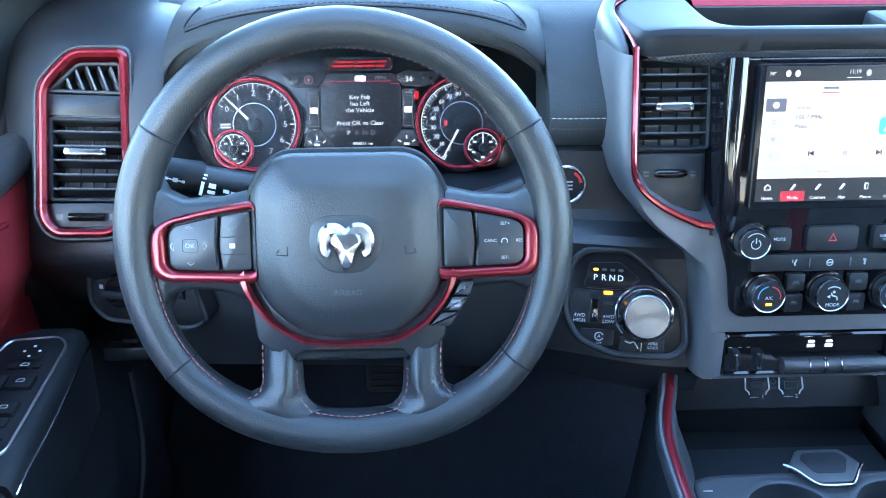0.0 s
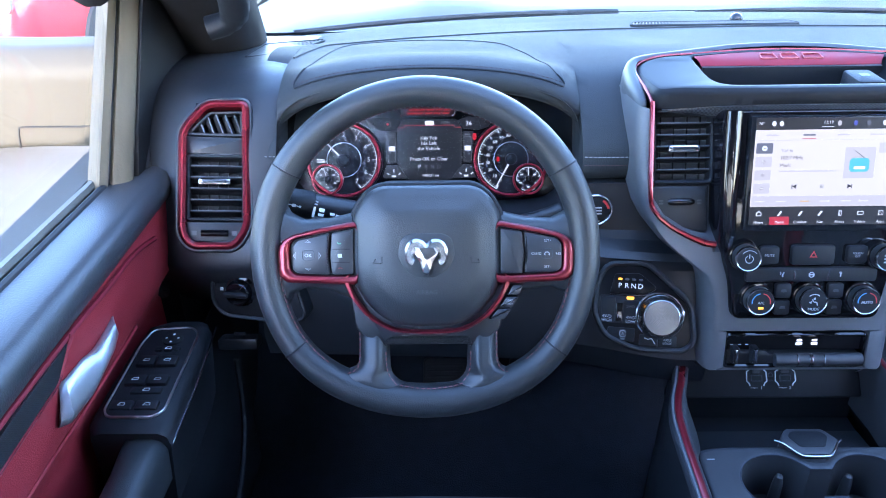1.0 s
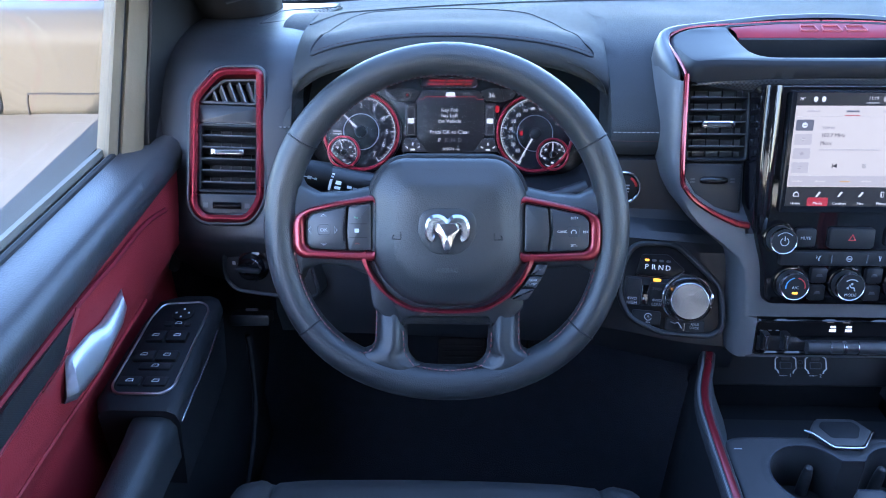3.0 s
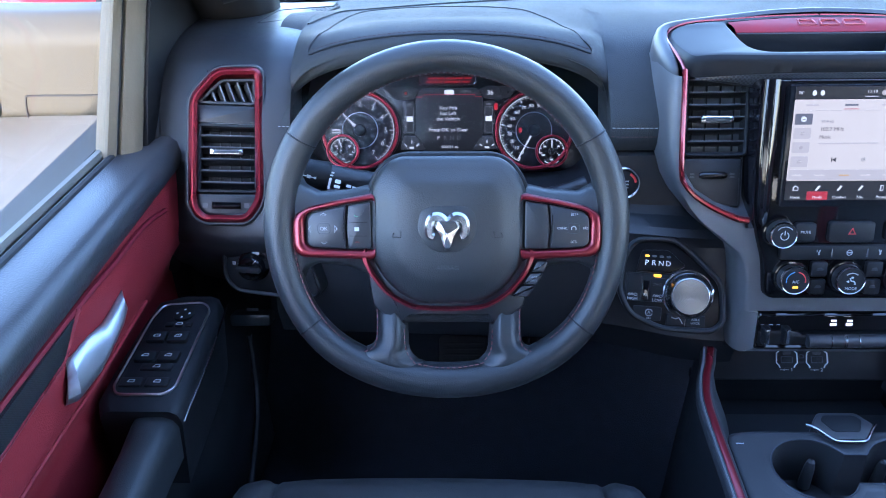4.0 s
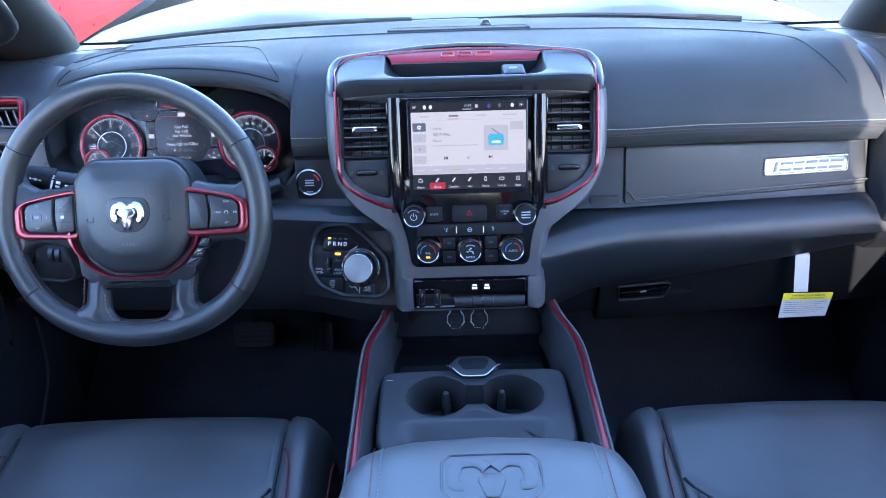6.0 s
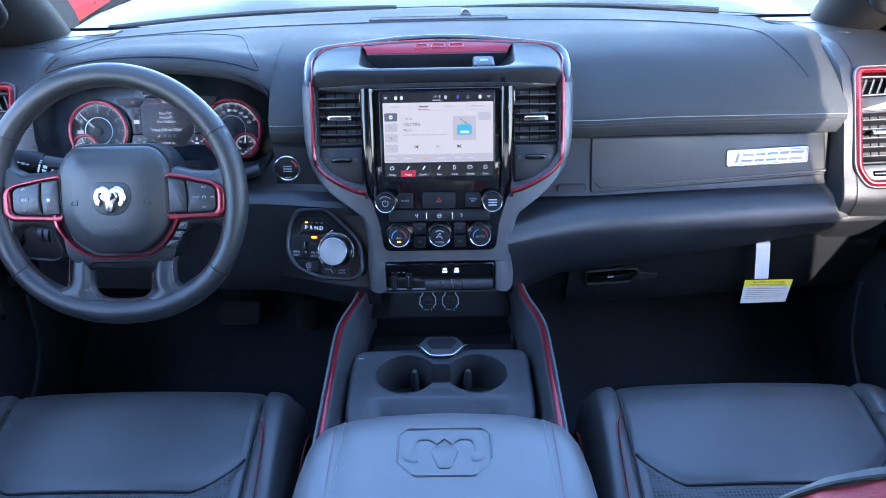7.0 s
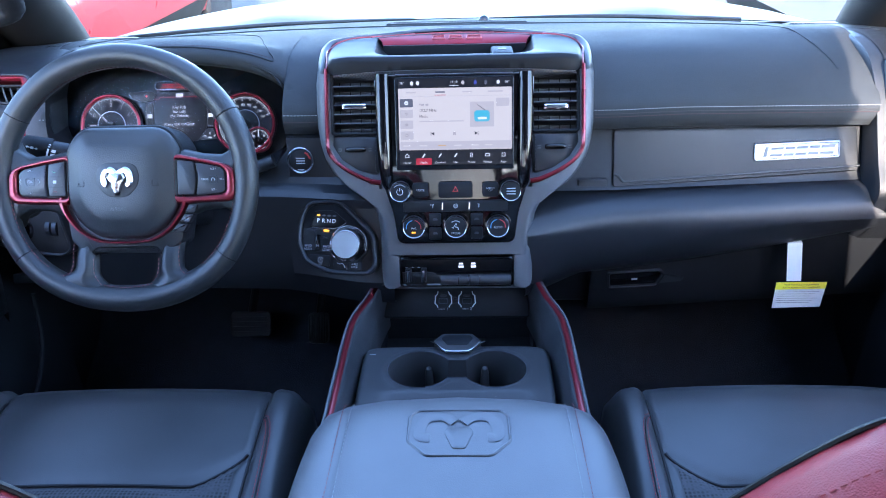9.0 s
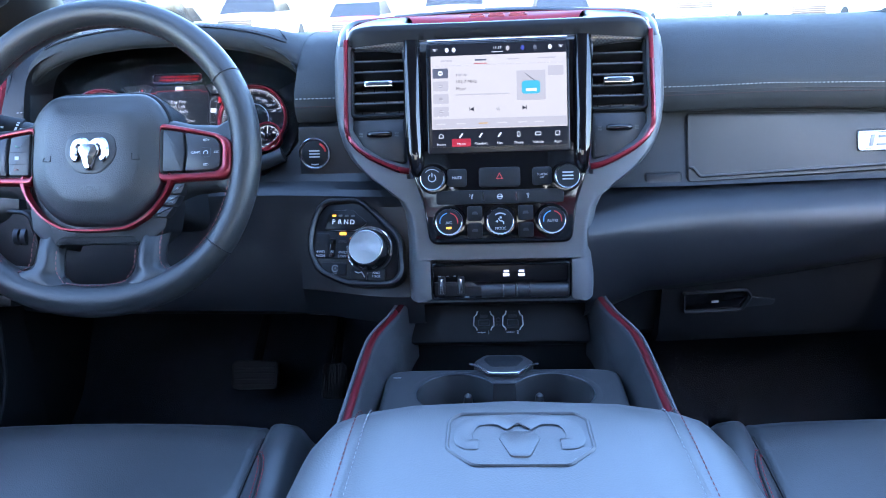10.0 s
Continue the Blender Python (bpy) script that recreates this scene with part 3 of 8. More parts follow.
part("dome", loft([[Vector((0.055 + r * math.cos(a), 1.150 + r * math.sin(a), z - 0.006)) for a in [2 * math.pi * i / 16 for i in range(16)]] for r, z in ((0.011, 1.462), (0.011, 1.472), (0.0095, 1.477), (0.006, 1.4805), (0.002, 1.482))]), GLOSS, sensor)

# ---------- outer vents ----------
def outer_vent(s):
    v = thing("air_vent", (s * 0.735, 0.70, 1.29), "tall black air vent with red frame", "air vent", group="outer air vents")
    A, C = Vector((-0.732, 0.768, 1.464)), Vector((-0.734, 0.669, 1.303))
    up = (A - C).normalized()
    side = Vector((0.97, 0.21, -0.02))
    side = (side - up * side.dot(up)).normalized()
    out = side.cross(up)
    M = Matrix((( *side, 0), (*up, 0), (*out, 0), (0, 0, 0, 1))).transposed()
    M.translation = (A + C) / 2
    H = 0.0945

    def put(name, bm, mat, parent=v, label=""):
        if s > 0:
            mirror_x(bm)
            bmesh.ops.translate(bm, vec=(-0.017, 0, 0), verts=bm.verts)
        return part(name, bm, mat, parent, label)
    o = rounded([(-0.013, H + 0.0005), (0.042, H + 0.003), (0.045, -H + 0.028), (0.028, -H), (-0.030, -H), (-0.044, -H + 0.018), (-0.0435, H - 0.036)][::-1], 0.013)
    put("bezel", ring(inset(o, -0.0045), 0.0055, M, -0.03, 0.0055, 0.002), PLASTIC)
    put("red_frame", ring(o, 0.0088, M, -0.02, 0.0085, 0.0034), RED_TRIM, label="glossy red frame")
    put("backing", plate(inset(o, 0.004), M, -0.05, -0.026, 0.001), DARK)
    # upper slanted outlet
    put("upper_frame", ring(rounded([(-0.008, H - 0.011), (0.034, H - 0.009), (0.035, H - 0.043), (-0.034, H - 0.043), (-0.034, H - 0.038)][::-1], 0.006), 0.004, M, -0.025, -0.004, 0.001), PLASTIC)
    for i in range(5):
        u = -0.016 + 0.0115 * i
        bm = bmesh.new()
        add_box(bm, (-0.0010, -0.014, -0.022), (0.0010, 0.013 - 0.004 * max(0, 1 - i), -0.007), M @ Matrix.Translation((u, H - 0.026, 0)) @ Matrix.Rotation(radians(20), 4, "Z") @ Matrix.Rotation(radians(20), 4, "Y"))
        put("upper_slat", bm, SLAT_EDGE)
    put("divider", plate(round_rect(-0.0355, H - 0.066, 0.0375, H - 0.044, 0.002), M, -0.025, -0.003, 0.002), PLASTIC)
    put("main_frame", ring(round_rect(-0.0355, -0.058, 0.0375, H - 0.067, 0.004), 0.004, M, -0.025, -0.003, 0.001), DARK)
    for i in range(6):
        vv = -0.045 + 0.0145 * i
        bm = bmesh.new()
        add_box(bm, (-0.0315, -0.0012, -0.018), (0.0335, 0.0012, 0.0), M @ Matrix.Translation((0, vv, -0.005)) @ Matrix.Rotation(radians(-18), 4, "X"), 0.0008)
        sl = put("slat", bm, DARK)
        # paler line draws the highlight along the slat's front edge
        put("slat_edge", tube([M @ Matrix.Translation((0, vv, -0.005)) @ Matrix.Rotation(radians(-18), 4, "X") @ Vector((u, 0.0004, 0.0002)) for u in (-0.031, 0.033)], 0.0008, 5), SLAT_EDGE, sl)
    for i in range(5):
        u = -0.024 + 0.0125 * i
        bm = bmesh.new()
        add_box(bm, (u - 0.0008, -0.056, -0.026), (u + 0.0008, H - 0.068, -0.0225), M)
        put("upright_slat", bm, DARK)
    tab = put("tab", plate(round_rect(-0.020, -0.0115, 0.020, -0.0035, 0.003), M, -0.012, 0.004, 0.002), CHROME, label="chrome slider tab")
    put("tab_inset", plate(round_rect(-0.015, -0.0095, 0.015, -0.0055, 0.0015), M, 0.004, 0.0046, 0.0003), SATIN, tab)
    put("lower_panel", plate(rounded([(-0.0355, -0.059), (0.0375, -0.059), (0.037, -H + 0.028), (0.025, -H + 0.010), (-0.028, -H + 0.010), (-0.0355, -H + 0.020)], 0.004), M, -0.025, -0.005, 0.002), PLASTIC)
    w = put("thumbwheel", loft([[M @ Vector((-0.017 + 0.034 * t, -0.0735 + 0.0045 * math.cos(a), -0.0045 + 0.0045 * math.sin(a))) for a in [2 * math.pi * j / 12 for j in range(12)]] for t in (0, 0.1, 0.5, 0.9, 1)]), GLOSS)
    for u in (-0.026, 0.024):
        bm = bmesh.new()
        add_box(bm, (u - 0.003, -0.0765, -0.0055), (u + 0.003, -0.0705, -0.0045), M)
        put("vent_symbol", bm, SLAT_EDGE)
    return v


outer_vent(-1)
outer_vent(1)

# ---------- centre stack ----------
STACK = [(1.60, 0.749), (1.483, 0.697), (1.32, 0.627), (1.224, 0.601), (1.160, 0.588), (1.0, 0.57)]


def stack_y(z):
    for (z0, y0), (z1, y1) in zip(STACK, STACK[1:]):
        if z >= z1:
            return y0 + (y1 - y0) * (z - z0) / (z1 - z0)
    return STACK[-1][1]


HALF = [(1.4765, 0.2035), (1.46, 0.206), (1.44, 0.206), (1.40, 0.205), (1.375, 0.201), (1.355, 0.194), (1.34, 0.185), (1.328, 0.174), (1.318, 0.162), (1.308, 0.148), (1.30, 0.138), (1.29, 0.125), (1.275, 0.1175), (1.255, 0.1140), (1.235, 0.1130), (1.219, 0.1130), (1.2165, 0.1130), (1.195, 0.1135), (1.18, 0.1135), (1.169, 0.1130), (1.166, 0.1125)]
stack = thing("centre_stack", (0, 0.75, 1.05), "grey trimmed centre stack with touchscreen, vents and knobs", "centre stack")


def red_x(z):
    """Half the distance between the red strips at a height."""
    if z > 1.385:
        return 0.1915
    if z > 1.328:
        t = (1.385 - z) / 0.057
        return 0.1915 - 0.07 * t ** 2.4
    return 0.118


rows = []
for z, h in HALF:
    y = stack_y(z)
    dip = 0.030 if z > 1.33 else (0.015 if z > 1.325 else 0.0)
    xi = min(red_x(z) - 0.003, h - 0.012)
    if 1.167 < z < 1.218:
        xi, dip = 0.0885, 0.035
    half = [(h + 0.014, y + 0.16), (h + 0.008, y + 0.05), (h + 0.003, y + 0.016), (h - 0.001, y + 0.006), (h - 0.006, y + 0.001), (xi + 0.004, y - 0.0005), (xi, y), (xi - 0.004, y + dip), (0.05, y + dip)]
    rows.append([Vector((-a, b, z)) for a, b in half] + [Vector((a, b, z)) for a, b in reversed(half)])
SURROUND = material("satin_grey_surround", (0.105, 0.108, 0.114), 0.46, metal=0.25, spec=0.5, grain=0.06, grain_size=2200, vary=0.06)
part("surround", loft(rows, closed=False, cap=False), SURROUND, stack, "satin grey surround", angle=45)
for s in (-1, 1):
    line = [(s * 0.1915, stack_y(z) - 0.0012, z) for z in (1.484, 1.46, 1.43, 1.40)]
    line += [(s * (red_x(z)), stack_y(z) - 0.0012, z) for z in (1.375, 1.365, 1.355, 1.347, 1.34, 1.335, 1.3315, 1.3290)]
    line += [(s * 0.112, stack_y(1.327) - 0.0012, 1.3272)]
    ps = spline(line, 3)
    part("red_strip", tube(ps, lambda t: 0.0030 + 0.0022 * max(0, t - 0.45), 8), RED_TRIM, stack, "thin glossy red strip")
# header shelf over the screen, with an open tray
HEADER = material("satin_header", (0.012, 0.0125, 0.0140), 0.42, spec=0.10, vary=0.05)


def star(half, cx, cy, n=168):
    """Points of a mirrored outline at even angles round a centre."""
    line = [Vector((x, y)) for x, y in half] + [Vector((-x, y)) for x, y in reversed(half[1:-1])]
    out = []
    for i in range(n):
        a = 2 * math.pi * (i + 0.5) / n
        d, best = Vector((math.cos(a), math.sin(a))), None
        for p, q in zip(line, line[1:] + line[:1]):
            p, e = p - Vector((cx, cy)), q - p
            den = d.x * e.y - d.y * e.x
            if abs(den) > 1e-12:
                r, t = (p.x * e.y - p.y * e.x) / den, (p.x * d.y - p.y * d.x) / den
                if r > 0 and -1e-9 <= t <= 1 + 1e-9:
                    best = r if best is None else max(best, r)
        out.append((cx + d.x * best, cy + d.y * best))
    return out


def header_top(x, y):
    return 1.5015 + 0.052 * (y - 0.70) - 0.010 * max(0.0, (abs(x) - 0.15) / 0.05) ** 2


rim_o = star([(0, 0.6855), (0.06, 0.6857), (0.10, 0.6865), (0.15, 0.6888), (0.176, 0.6925), (0.1865, 0.697), (0.1905, 0.708), (0.1945, 0.728), (0.1975, 0.750), (0.1980, 0.772), (0.1935, 0.789), (0.1850, 0.7985), (0.1700, 0.8030), (0.150, 0.807), (0.122, 0.812), (0.06, 0.822), (0, 0.826)], 0, 0.755)
rim_i = star([(0, 0.7025), (0.088, 0.7025), (0.102, 0.7040), (0.1125, 0.7100), (0.1185, 0.7210), (0.1210, 0.7420), (0.1225, 0.798), (0.119, 0.802), (0.06, 0.8135), (0, 0.8175)], 0, 0.755)
rings = []
for o, rise, low in ((rim_o, None, 0.0), (rim_o, -0.0075, 0.0), (inset(rim_o, 0.002), -0.0028, 0.0), (inset(rim_o, 0.006), -0.0006, 0.0), (inset(rim_o, 0.010), 0.0, 0.0), (inset(rim_i, -0.0045), 0.0, 0.0), (inset(rim_i, -0.001), -0.0008, 0.0), (inset(rim_i, 0.0012), -0.0035, 0.0), (inset(rim_i, 0.0025), -0.0075, 0.0), ([(x * 0.74, 0.706 + (y - 0.7065) * 0.62) for x, y in inset(rim_i, 0.004)], None, 1.0)):
    rings.append([Vector((x, y, 1.466 if low else (1.466 + 0.010 * min(1, max(0, (abs(x) - 0.12) / 0.07)) if rise is None else header_top(x, y) + rise))) for x, y in o])
hd = loft(rings, cap=False)
bmesh.ops.contextual_create(hd, geom=[v for v in hd.verts if abs(v.co.z - 1.466) < 1e-6 and abs(v.co.x) < 0.10])
part("header", hd, HEADER, stack, "dark satin header with a phone tray")
# satin skirt round the header's sides and back
for s in (-1, 1):
    line = spline([(0.1965, 0.700, 1.4660), (0.1970, 0.7035, 1.4760), (0.1975, 0.710, 1.4830), (0.1985, 0.735, 1.4925), (0.2005, 0.772, 1.500), (0.1955, 0.793, 1.505), (0.186, 0.802, 1.5065), (0.170, 0.8065, 1.508), (0.145, 0.811, 1.5095), (0.11, 0.817, 1.5115), (0.06, 0.826, 1.514), (0.010, 0.8300, 1.515), (0.003, 0.8301, 1.515), (-0.003, 0.8301, 1.515)], 4)
    rows = []
    for i, p in enumerate(line):
        d = line[min(i + 1, len(line) - 1)] - line[max(i - 1, 0)]
        o = Vector((d.y, -d.x, 0)).normalized()
        o, k = o * min(1.0, 0.1 + i / 14), min(1.0, 0.2 + i / 10)
        rows.append([Vector((s * q.x, q.y, q.z)) for q in (p - o * 0.004 + Vector((0, 0, -0.004)), p + Vector((0, 0, -0.0005)), p + o * 0.005 + Vector((0, 0, -0.0012)), p + o * 0.009 + Vector((0, 0, -0.005)), p + o * 0.012 + Vector((0, 0, -0.014 * k)), p + o * 0.015 + Vector((0, 0, -0.055 * k)))])
    part("header_skirt", loft(rows, closed=False, cap=False), CONSOLE, stack, angle=60)
# fine carbon weave band along the header's front edge
CARBON = material("carbon_weave", (0.012, 0.012, 0.013), 0.3, coat=0.4, vary=0)
def weave(m, scale):
    nodes, links = m.node_tree.nodes, m.node_tree.links
    b = nodes["Principled BSDF"]
    co, ck, rmp = nodes.new("ShaderNodeTexCoord"), nodes.new("ShaderNodeTexChecker"), nodes.new("ShaderNodeMix")
    ck.inputs["Scale"].default_value = scale
    ck.inputs["Color1"].default_value, ck.inputs["Color2"].default_value = (0.006, 0.006, 0.007, 1), (0.035, 0.036, 0.038, 1)
    links.new(co.outputs["Object"], ck.inputs["Vector"])
    links.new(ck.outputs["Color"], b.inputs["Base Color"])
    bp = nodes.new("ShaderNodeBump")
    bp.inputs["Strength"].default_value, bp.inputs["Distance"].default_value = 0.4, 0.0005
    links.new(ck.outputs["Fac"], bp.inputs["Height"])
    links.new(bp.outputs[0], b.inputs["Normal"])


weave(CARBON, 420)
rows = []
for i in range(21):
    t = -1 + i / 10
    x = 0.180 * t
    f = 0.685 + 0.008 * max(0, abs(t) - 0.5) * 2
    h = 0.014 * (1 - abs(t) ** 3) + 0.002
    lo = 1.4665 + 0.006 * abs(t) ** 3
    rows.append([Vector((x, f + 0.004, lo - 0.001)), Vector((x, f - 0.0006, lo)), Vector((x, f - 0.0022, lo + h * 0.5)), Vector((x, f - 0.0014, lo + h)), Vector((x, f + 0.002, lo + h + 0.0003))])
part("carbon_band", loft(rows, closed=False, cap=False), CARBON, stack, "black carbon weave band")
rows = []
for i in range(17):
    t = -1 + i / 8
    xb, xf = 0.1205 * t, 0.1130 * t
    yb = 0.8150 - 0.0195 * t * t
    rows.append([Vector((xb, yb + 0.004, 1.5030)), Vector((xb, yb, 1.5072)), Vector((xb * 0.6 + xf * 0.4, yb * 0.6 + 0.782 * 0.4, 1.5058)), Vector((xf * 1.01, 0.7860, 1.5025)), Vector((xf, 0.7825, 1.4990)), Vector((xf, 0.7835, 1.49))])
red_back = part("tray_back", loft(rows, closed=False, cap=False), RED_SATIN, stack, "satin red strip behind the phone tray")
part("tray_wall", box((-0.1120, 0.7765, 1.4625), (0.1120, 0.7822, 1.4985)), DARK, stack)
# embossed block marks on the red strip
MARK_EDGE = material("pale_red_edge", (0.30, 0.075, 0.080), 0.5, spec=0.25, vary=0)
for x0, x1 in ((-0.036, -0.014), (-0.010, 0.014), (0.018, 0.044)):
    E = plane_at(((x0 + x1) / 2, 0.7985, 1.5056), 80)
    part("embossed_mark", ring(rounded([(-(x1 - x0) / 2, -0.007), ((x1 - x0) / 2, -0.007), ((x1 - x0) / 2 - 0.002, 0.007), (-(x1 - x0) / 2 + 0.002, 0.007)], 0.002), 0.0013, E, -0.002, 0.0014, 0.0004), MARK_EDGE, red_back)
# small switch block in the tray
bb = part("tray_switch", box((0.056, 0.716, 1.462), (0.090, 0.764, 1.4985), bevel=0.005), DARK, stack)
part("switch_symbol", box((0.067, 0.736, 1.4985), (0.079, 0.746, 1.4990)), SATIN, bb)
# thin bright edge round the header
for s in (-1, 1):
    part("edge_line", tube(spline([(s * x, y + 0.0005, header_top(x, y) - 0.0012) for x, y in ((0.001, 0.8255), (0.04, 0.824), (0.08, 0.819), (0.12, 0.812), (0.15, 0.8068), (0.170, 0.8030), (0.1850, 0.7980), (0.1930, 0.7885), (0.1972, 0.772), (0.1975, 0.750))] + [(s * 0.1945, 0.730, 1.4905), (s * 0.1920, 0.711, 1.4860), (s * 0.1912, 0.7000, 1.4820)], 4), 0.0019, 6), RED_TRIM, stack)

# centre vents
BODY = plane_at((0, 0.697, 1.483), math.degrees(math.atan2(0.07, 0.163)))
for s in (-1, 1):
    vent = thing("air_vent", (s * 0.15, 0.69, 1.38), "black slatted centre air vent with chrome tab", "air vent", group="centre air vents")
    o = round_rect(-0.0335, -0.094, 0.0335, -0.008, 0.004)
    MV = BODY @ Matrix.Translation((s * 0.151, 0, -0.026))
    part("housing", ring(inset(o, -0.004), 0.005, MV, -0.01, 0.018, 0.002), DARK, vent)
    part("backing", plate(o, MV, -0.008, -0.003, 0.001), DARK, vent)
    for i in range(6):
        v = -0.085 + 0.0138 * i
        bm = bmesh.new()
        add_box(bm, (-0.032, -0.0012, 0.0), (0.032, 0.0012, 0.018), MV @ Matrix.Translation((0, v, 0)) @ Matrix.Rotation(radians(-16), 4, "X"), 0.0008)
        sl = part("slat", bm, DARK, vent)
        # highlight of the front edge drawn as a paler line
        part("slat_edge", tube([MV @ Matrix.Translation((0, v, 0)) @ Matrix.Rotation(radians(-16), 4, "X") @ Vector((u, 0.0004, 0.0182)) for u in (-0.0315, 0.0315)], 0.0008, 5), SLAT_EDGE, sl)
    for i in range(4):
        u = -0.024 + 0.016 * i
        part("upright_slat", box((u - 0.0008, -0.092, -0.002), (u + 0.0008, -0.010, 0.002), MV), DARK, vent)
    low = 0.003 if s < 0 else 0.008
    tab = part("tab", plate(round_rect(-0.019, -0.0565 - low, 0.019, -0.0475 - low, 0.0035), MV, 0.006, 0.022, 0.003), CHROME, vent, "chrome slider tab")
    part("tab_inset", plate(round_rect(-0.014, -0.0545 - low, 0.014, -0.0495 - low, 0.002), MV, 0.022, 0.0226, 0.0003), SATIN, tab)
    lower = [(-0.034, -0.098), (0.034, -0.098), (0.034, -0.157), (-0.010, -0.151), (-0.028, -0.135), (-0.036, -0.118)]
    if s > 0:
        lower = [(-u, v) for u, v in lower][::-1]
    part("lower_panel", plate(rounded(lower[::-1], 0.005), MV, -0.012, 0.014, 0.004), PLASTIC, vent)
    part("thumbwheel", loft([[MV @ Vector((-0.016 + 0.032 * t, -0.119 + 0.0045 * k * math.cos(a), 0.0135 + 0.0045 * k * math.sin(a))) for a in [2 * math.pi * j / 12 for j in range(12)]] for t, k in ((0, 0.6), (0.12, 1), (0.5, 1.05), (0.88, 1), (1, 0.6))]), GLOSS, vent)
    for u in (-0.024, 0.022):
        for j in range(2):
            part("vent_symbol", box((u - 0.0025, -0.122 + 0.0034 * j, 0.0135), (u + 0.0025, -0.1200 + 0.0034 * j, 0.0145), MV), SLAT_EDGE, vent)

# glossy panel with the screen
PANEL = plane_at((0, 0.659, 1.474), 17)
pan = rounded([(-0.118, 0.010), (0.118, 0.010), (0.112, -0.13), (0.104, -0.165), (0.094, -0.195), (0.088, -0.242), (-0.088, -0.242), (-0.094, -0.195), (-0.104, -0.165), (-0.112, -0.13)][::-1], 0.012)
gloss = part("gloss_panel", plate(pan, PANEL, -0.045, -0.006, 0.004), GLOSS, stack, "piano black panel")
for s in (-1, 1):
    bm = bmesh.new()
    rows = []
    for v, k in ((0.010, 0.9), (-0.02, 1.0), (-0.08, 1.0), (-0.125, 0.95), (-0.150, 0.75), (-0.158, 0.4)):
        c = s * (0.1045 - 0.06 * max(0, -v - 0.10))
        rows.append([PANEL @ Vector((c + 0.0115 * k * a, v, -0.008 + b * k)) for a, b in ((-1, 0), (-0.92, 0.007), (-0.6, 0.0105), (0, 0.0115), (0.6, 0.0095), (0.92, 0.005), (1, -0.006))])
    part("gloss_pillar", loft(rows, closed=False, cap=False), GLOSS, stack, "rounded piano black upright", angle=60)
part("top_bar", tube([PANEL @ Vector((-0.085 + 0.17 * i / 8, 0.0085, -0.003)) for i in range(9)], 0.0012, 6), CHROME, stack)
scr = part("touchscreen", plate(round_rect(-0.0865, -0.130, 0.0865, 0.0045, 0.003), PANEL, -0.007, 0.0015, 0.001), SCREEN_BLACK, stack, "lit touchscreen showing the radio page")


def lit(name, color, value):
    m = material(name, tuple(0.04 * c for c in color), 0.35, vary=0, spec=0.25)
    b = m.node_tree.nodes["Principled BSDF"]
    b.inputs["Emission Color"].default_value, b.inputs["Emission Strength"].default_value = (*color, 1), value * GAIN
    return m


PAGE = lit("screen_page", (0.88, 0.79, 0.73), 0.80)
PAGE_GREY = lit("screen_grey", (0.68, 0.62, 0.61), 0.8)
PAGE_FAINT = lit("screen_faint_grey", (0.50, 0.46, 0.46), 0.8)
PAGE_DARK = lit("screen_dark_grey", (0.16, 0.17, 0.22), 0.8)
PAGE_BAR = lit("screen_bar", (0.012, 0.014, 0.022), 1.0)
PAGE_RED = lit("screen_red", (0.55, 0.03, 0.06), 0.9)
PAGE_CYAN = lit("screen_cyan", (0.10, 0.50, 0.62), 0.95)
PAGE_WHITE = lit("screen_white", (0.9, 0.92, 0.95), 1.0)
PAGE_INK = lit("screen_ink", (0.05, 0.05, 0.07), 0.5)
PAGE_AMBER = lit("screen_amber", (0.75, 0.45, 0.15), 0.9)
T0 = 0.0018


def on_screen(name, outline, mat, h=1):
    return part(name, plate(outline, PANEL, T0 - 0.0003, T0 + 0.0002 * h, 0.0001, 1), mat, scr)


on_screen("page", round_rect(-0.081, -0.1005, 0.0835, -0.0115, 0.001), PAGE)
on_screen("status_bar", round_rect(-0.081, -0.0112, 0.0835, 0.0022, 0.001), PAGE_BAR)
on_screen("menu_bar", round_rect(-0.081, -0.1225, 0.0835, -0.1008, 0.001), PAGE_BAR)
on_screen("preset_strip", round_rect(-0.080, -0.0995, 0.0825, -0.088, 0.001), PAGE_GREY, 2)
on_screen("media_tile", round_rect(-0.057, -0.1222, -0.034, -0.1125, 0.001), PAGE_RED, 2)
for i in range(4):
    on_screen("side_button", round_rect(-0.079, -0.0385 - 0.0155 * i, -0.060, -0.0265 - 0.0155 * i, 0.0015), PAGE_DARK if i == 0 else PAGE_GREY, 2)
    on_screen("side_symbol", ellipse(-0.0695, -0.0325 - 0.0155 * i, 0.003 if i == 0 else 0.0024, 0.003 if i == 0 else 0.0020, 12), PAGE_WHITE if i == 0 else PAGE_FAINT, 4)
    if i != 2:
        on_screen("symbol_bar", round_rect(-0.0712, -0.0329 - 0.0155 * i, -0.0678, -0.0321 - 0.0155 * i, 0.0003), PAGE_DARK if i == 0 else PAGE, 6)
on_screen("picture_tile", round_rect(0.023, -0.068, 0.058, -0.032, 0.001), PAGE_GREY, 2)
on_screen("right_button", round_rect(0.061, -0.039, 0.080, -0.027, 0.0015), PAGE_GREY, 2)
on_screen("radio_symbol", round_rect(0.029, -0.0605, 0.0515, -0.0445, 0.004), PAGE_CYAN, 4)
on_screen("radio_dial", round_rect(0.034, -0.0575, 0.047, -0.054, 0.0008), PAGE_WHITE, 6)
part("radio_aerial", tube([PANEL @ Vector((0.034, -0.036, T0 + 0.0008)), PANEL @ Vector((0.045, -0.0445, T0 + 0.0008))], 0.0004, 5), PAGE_INK, scr)


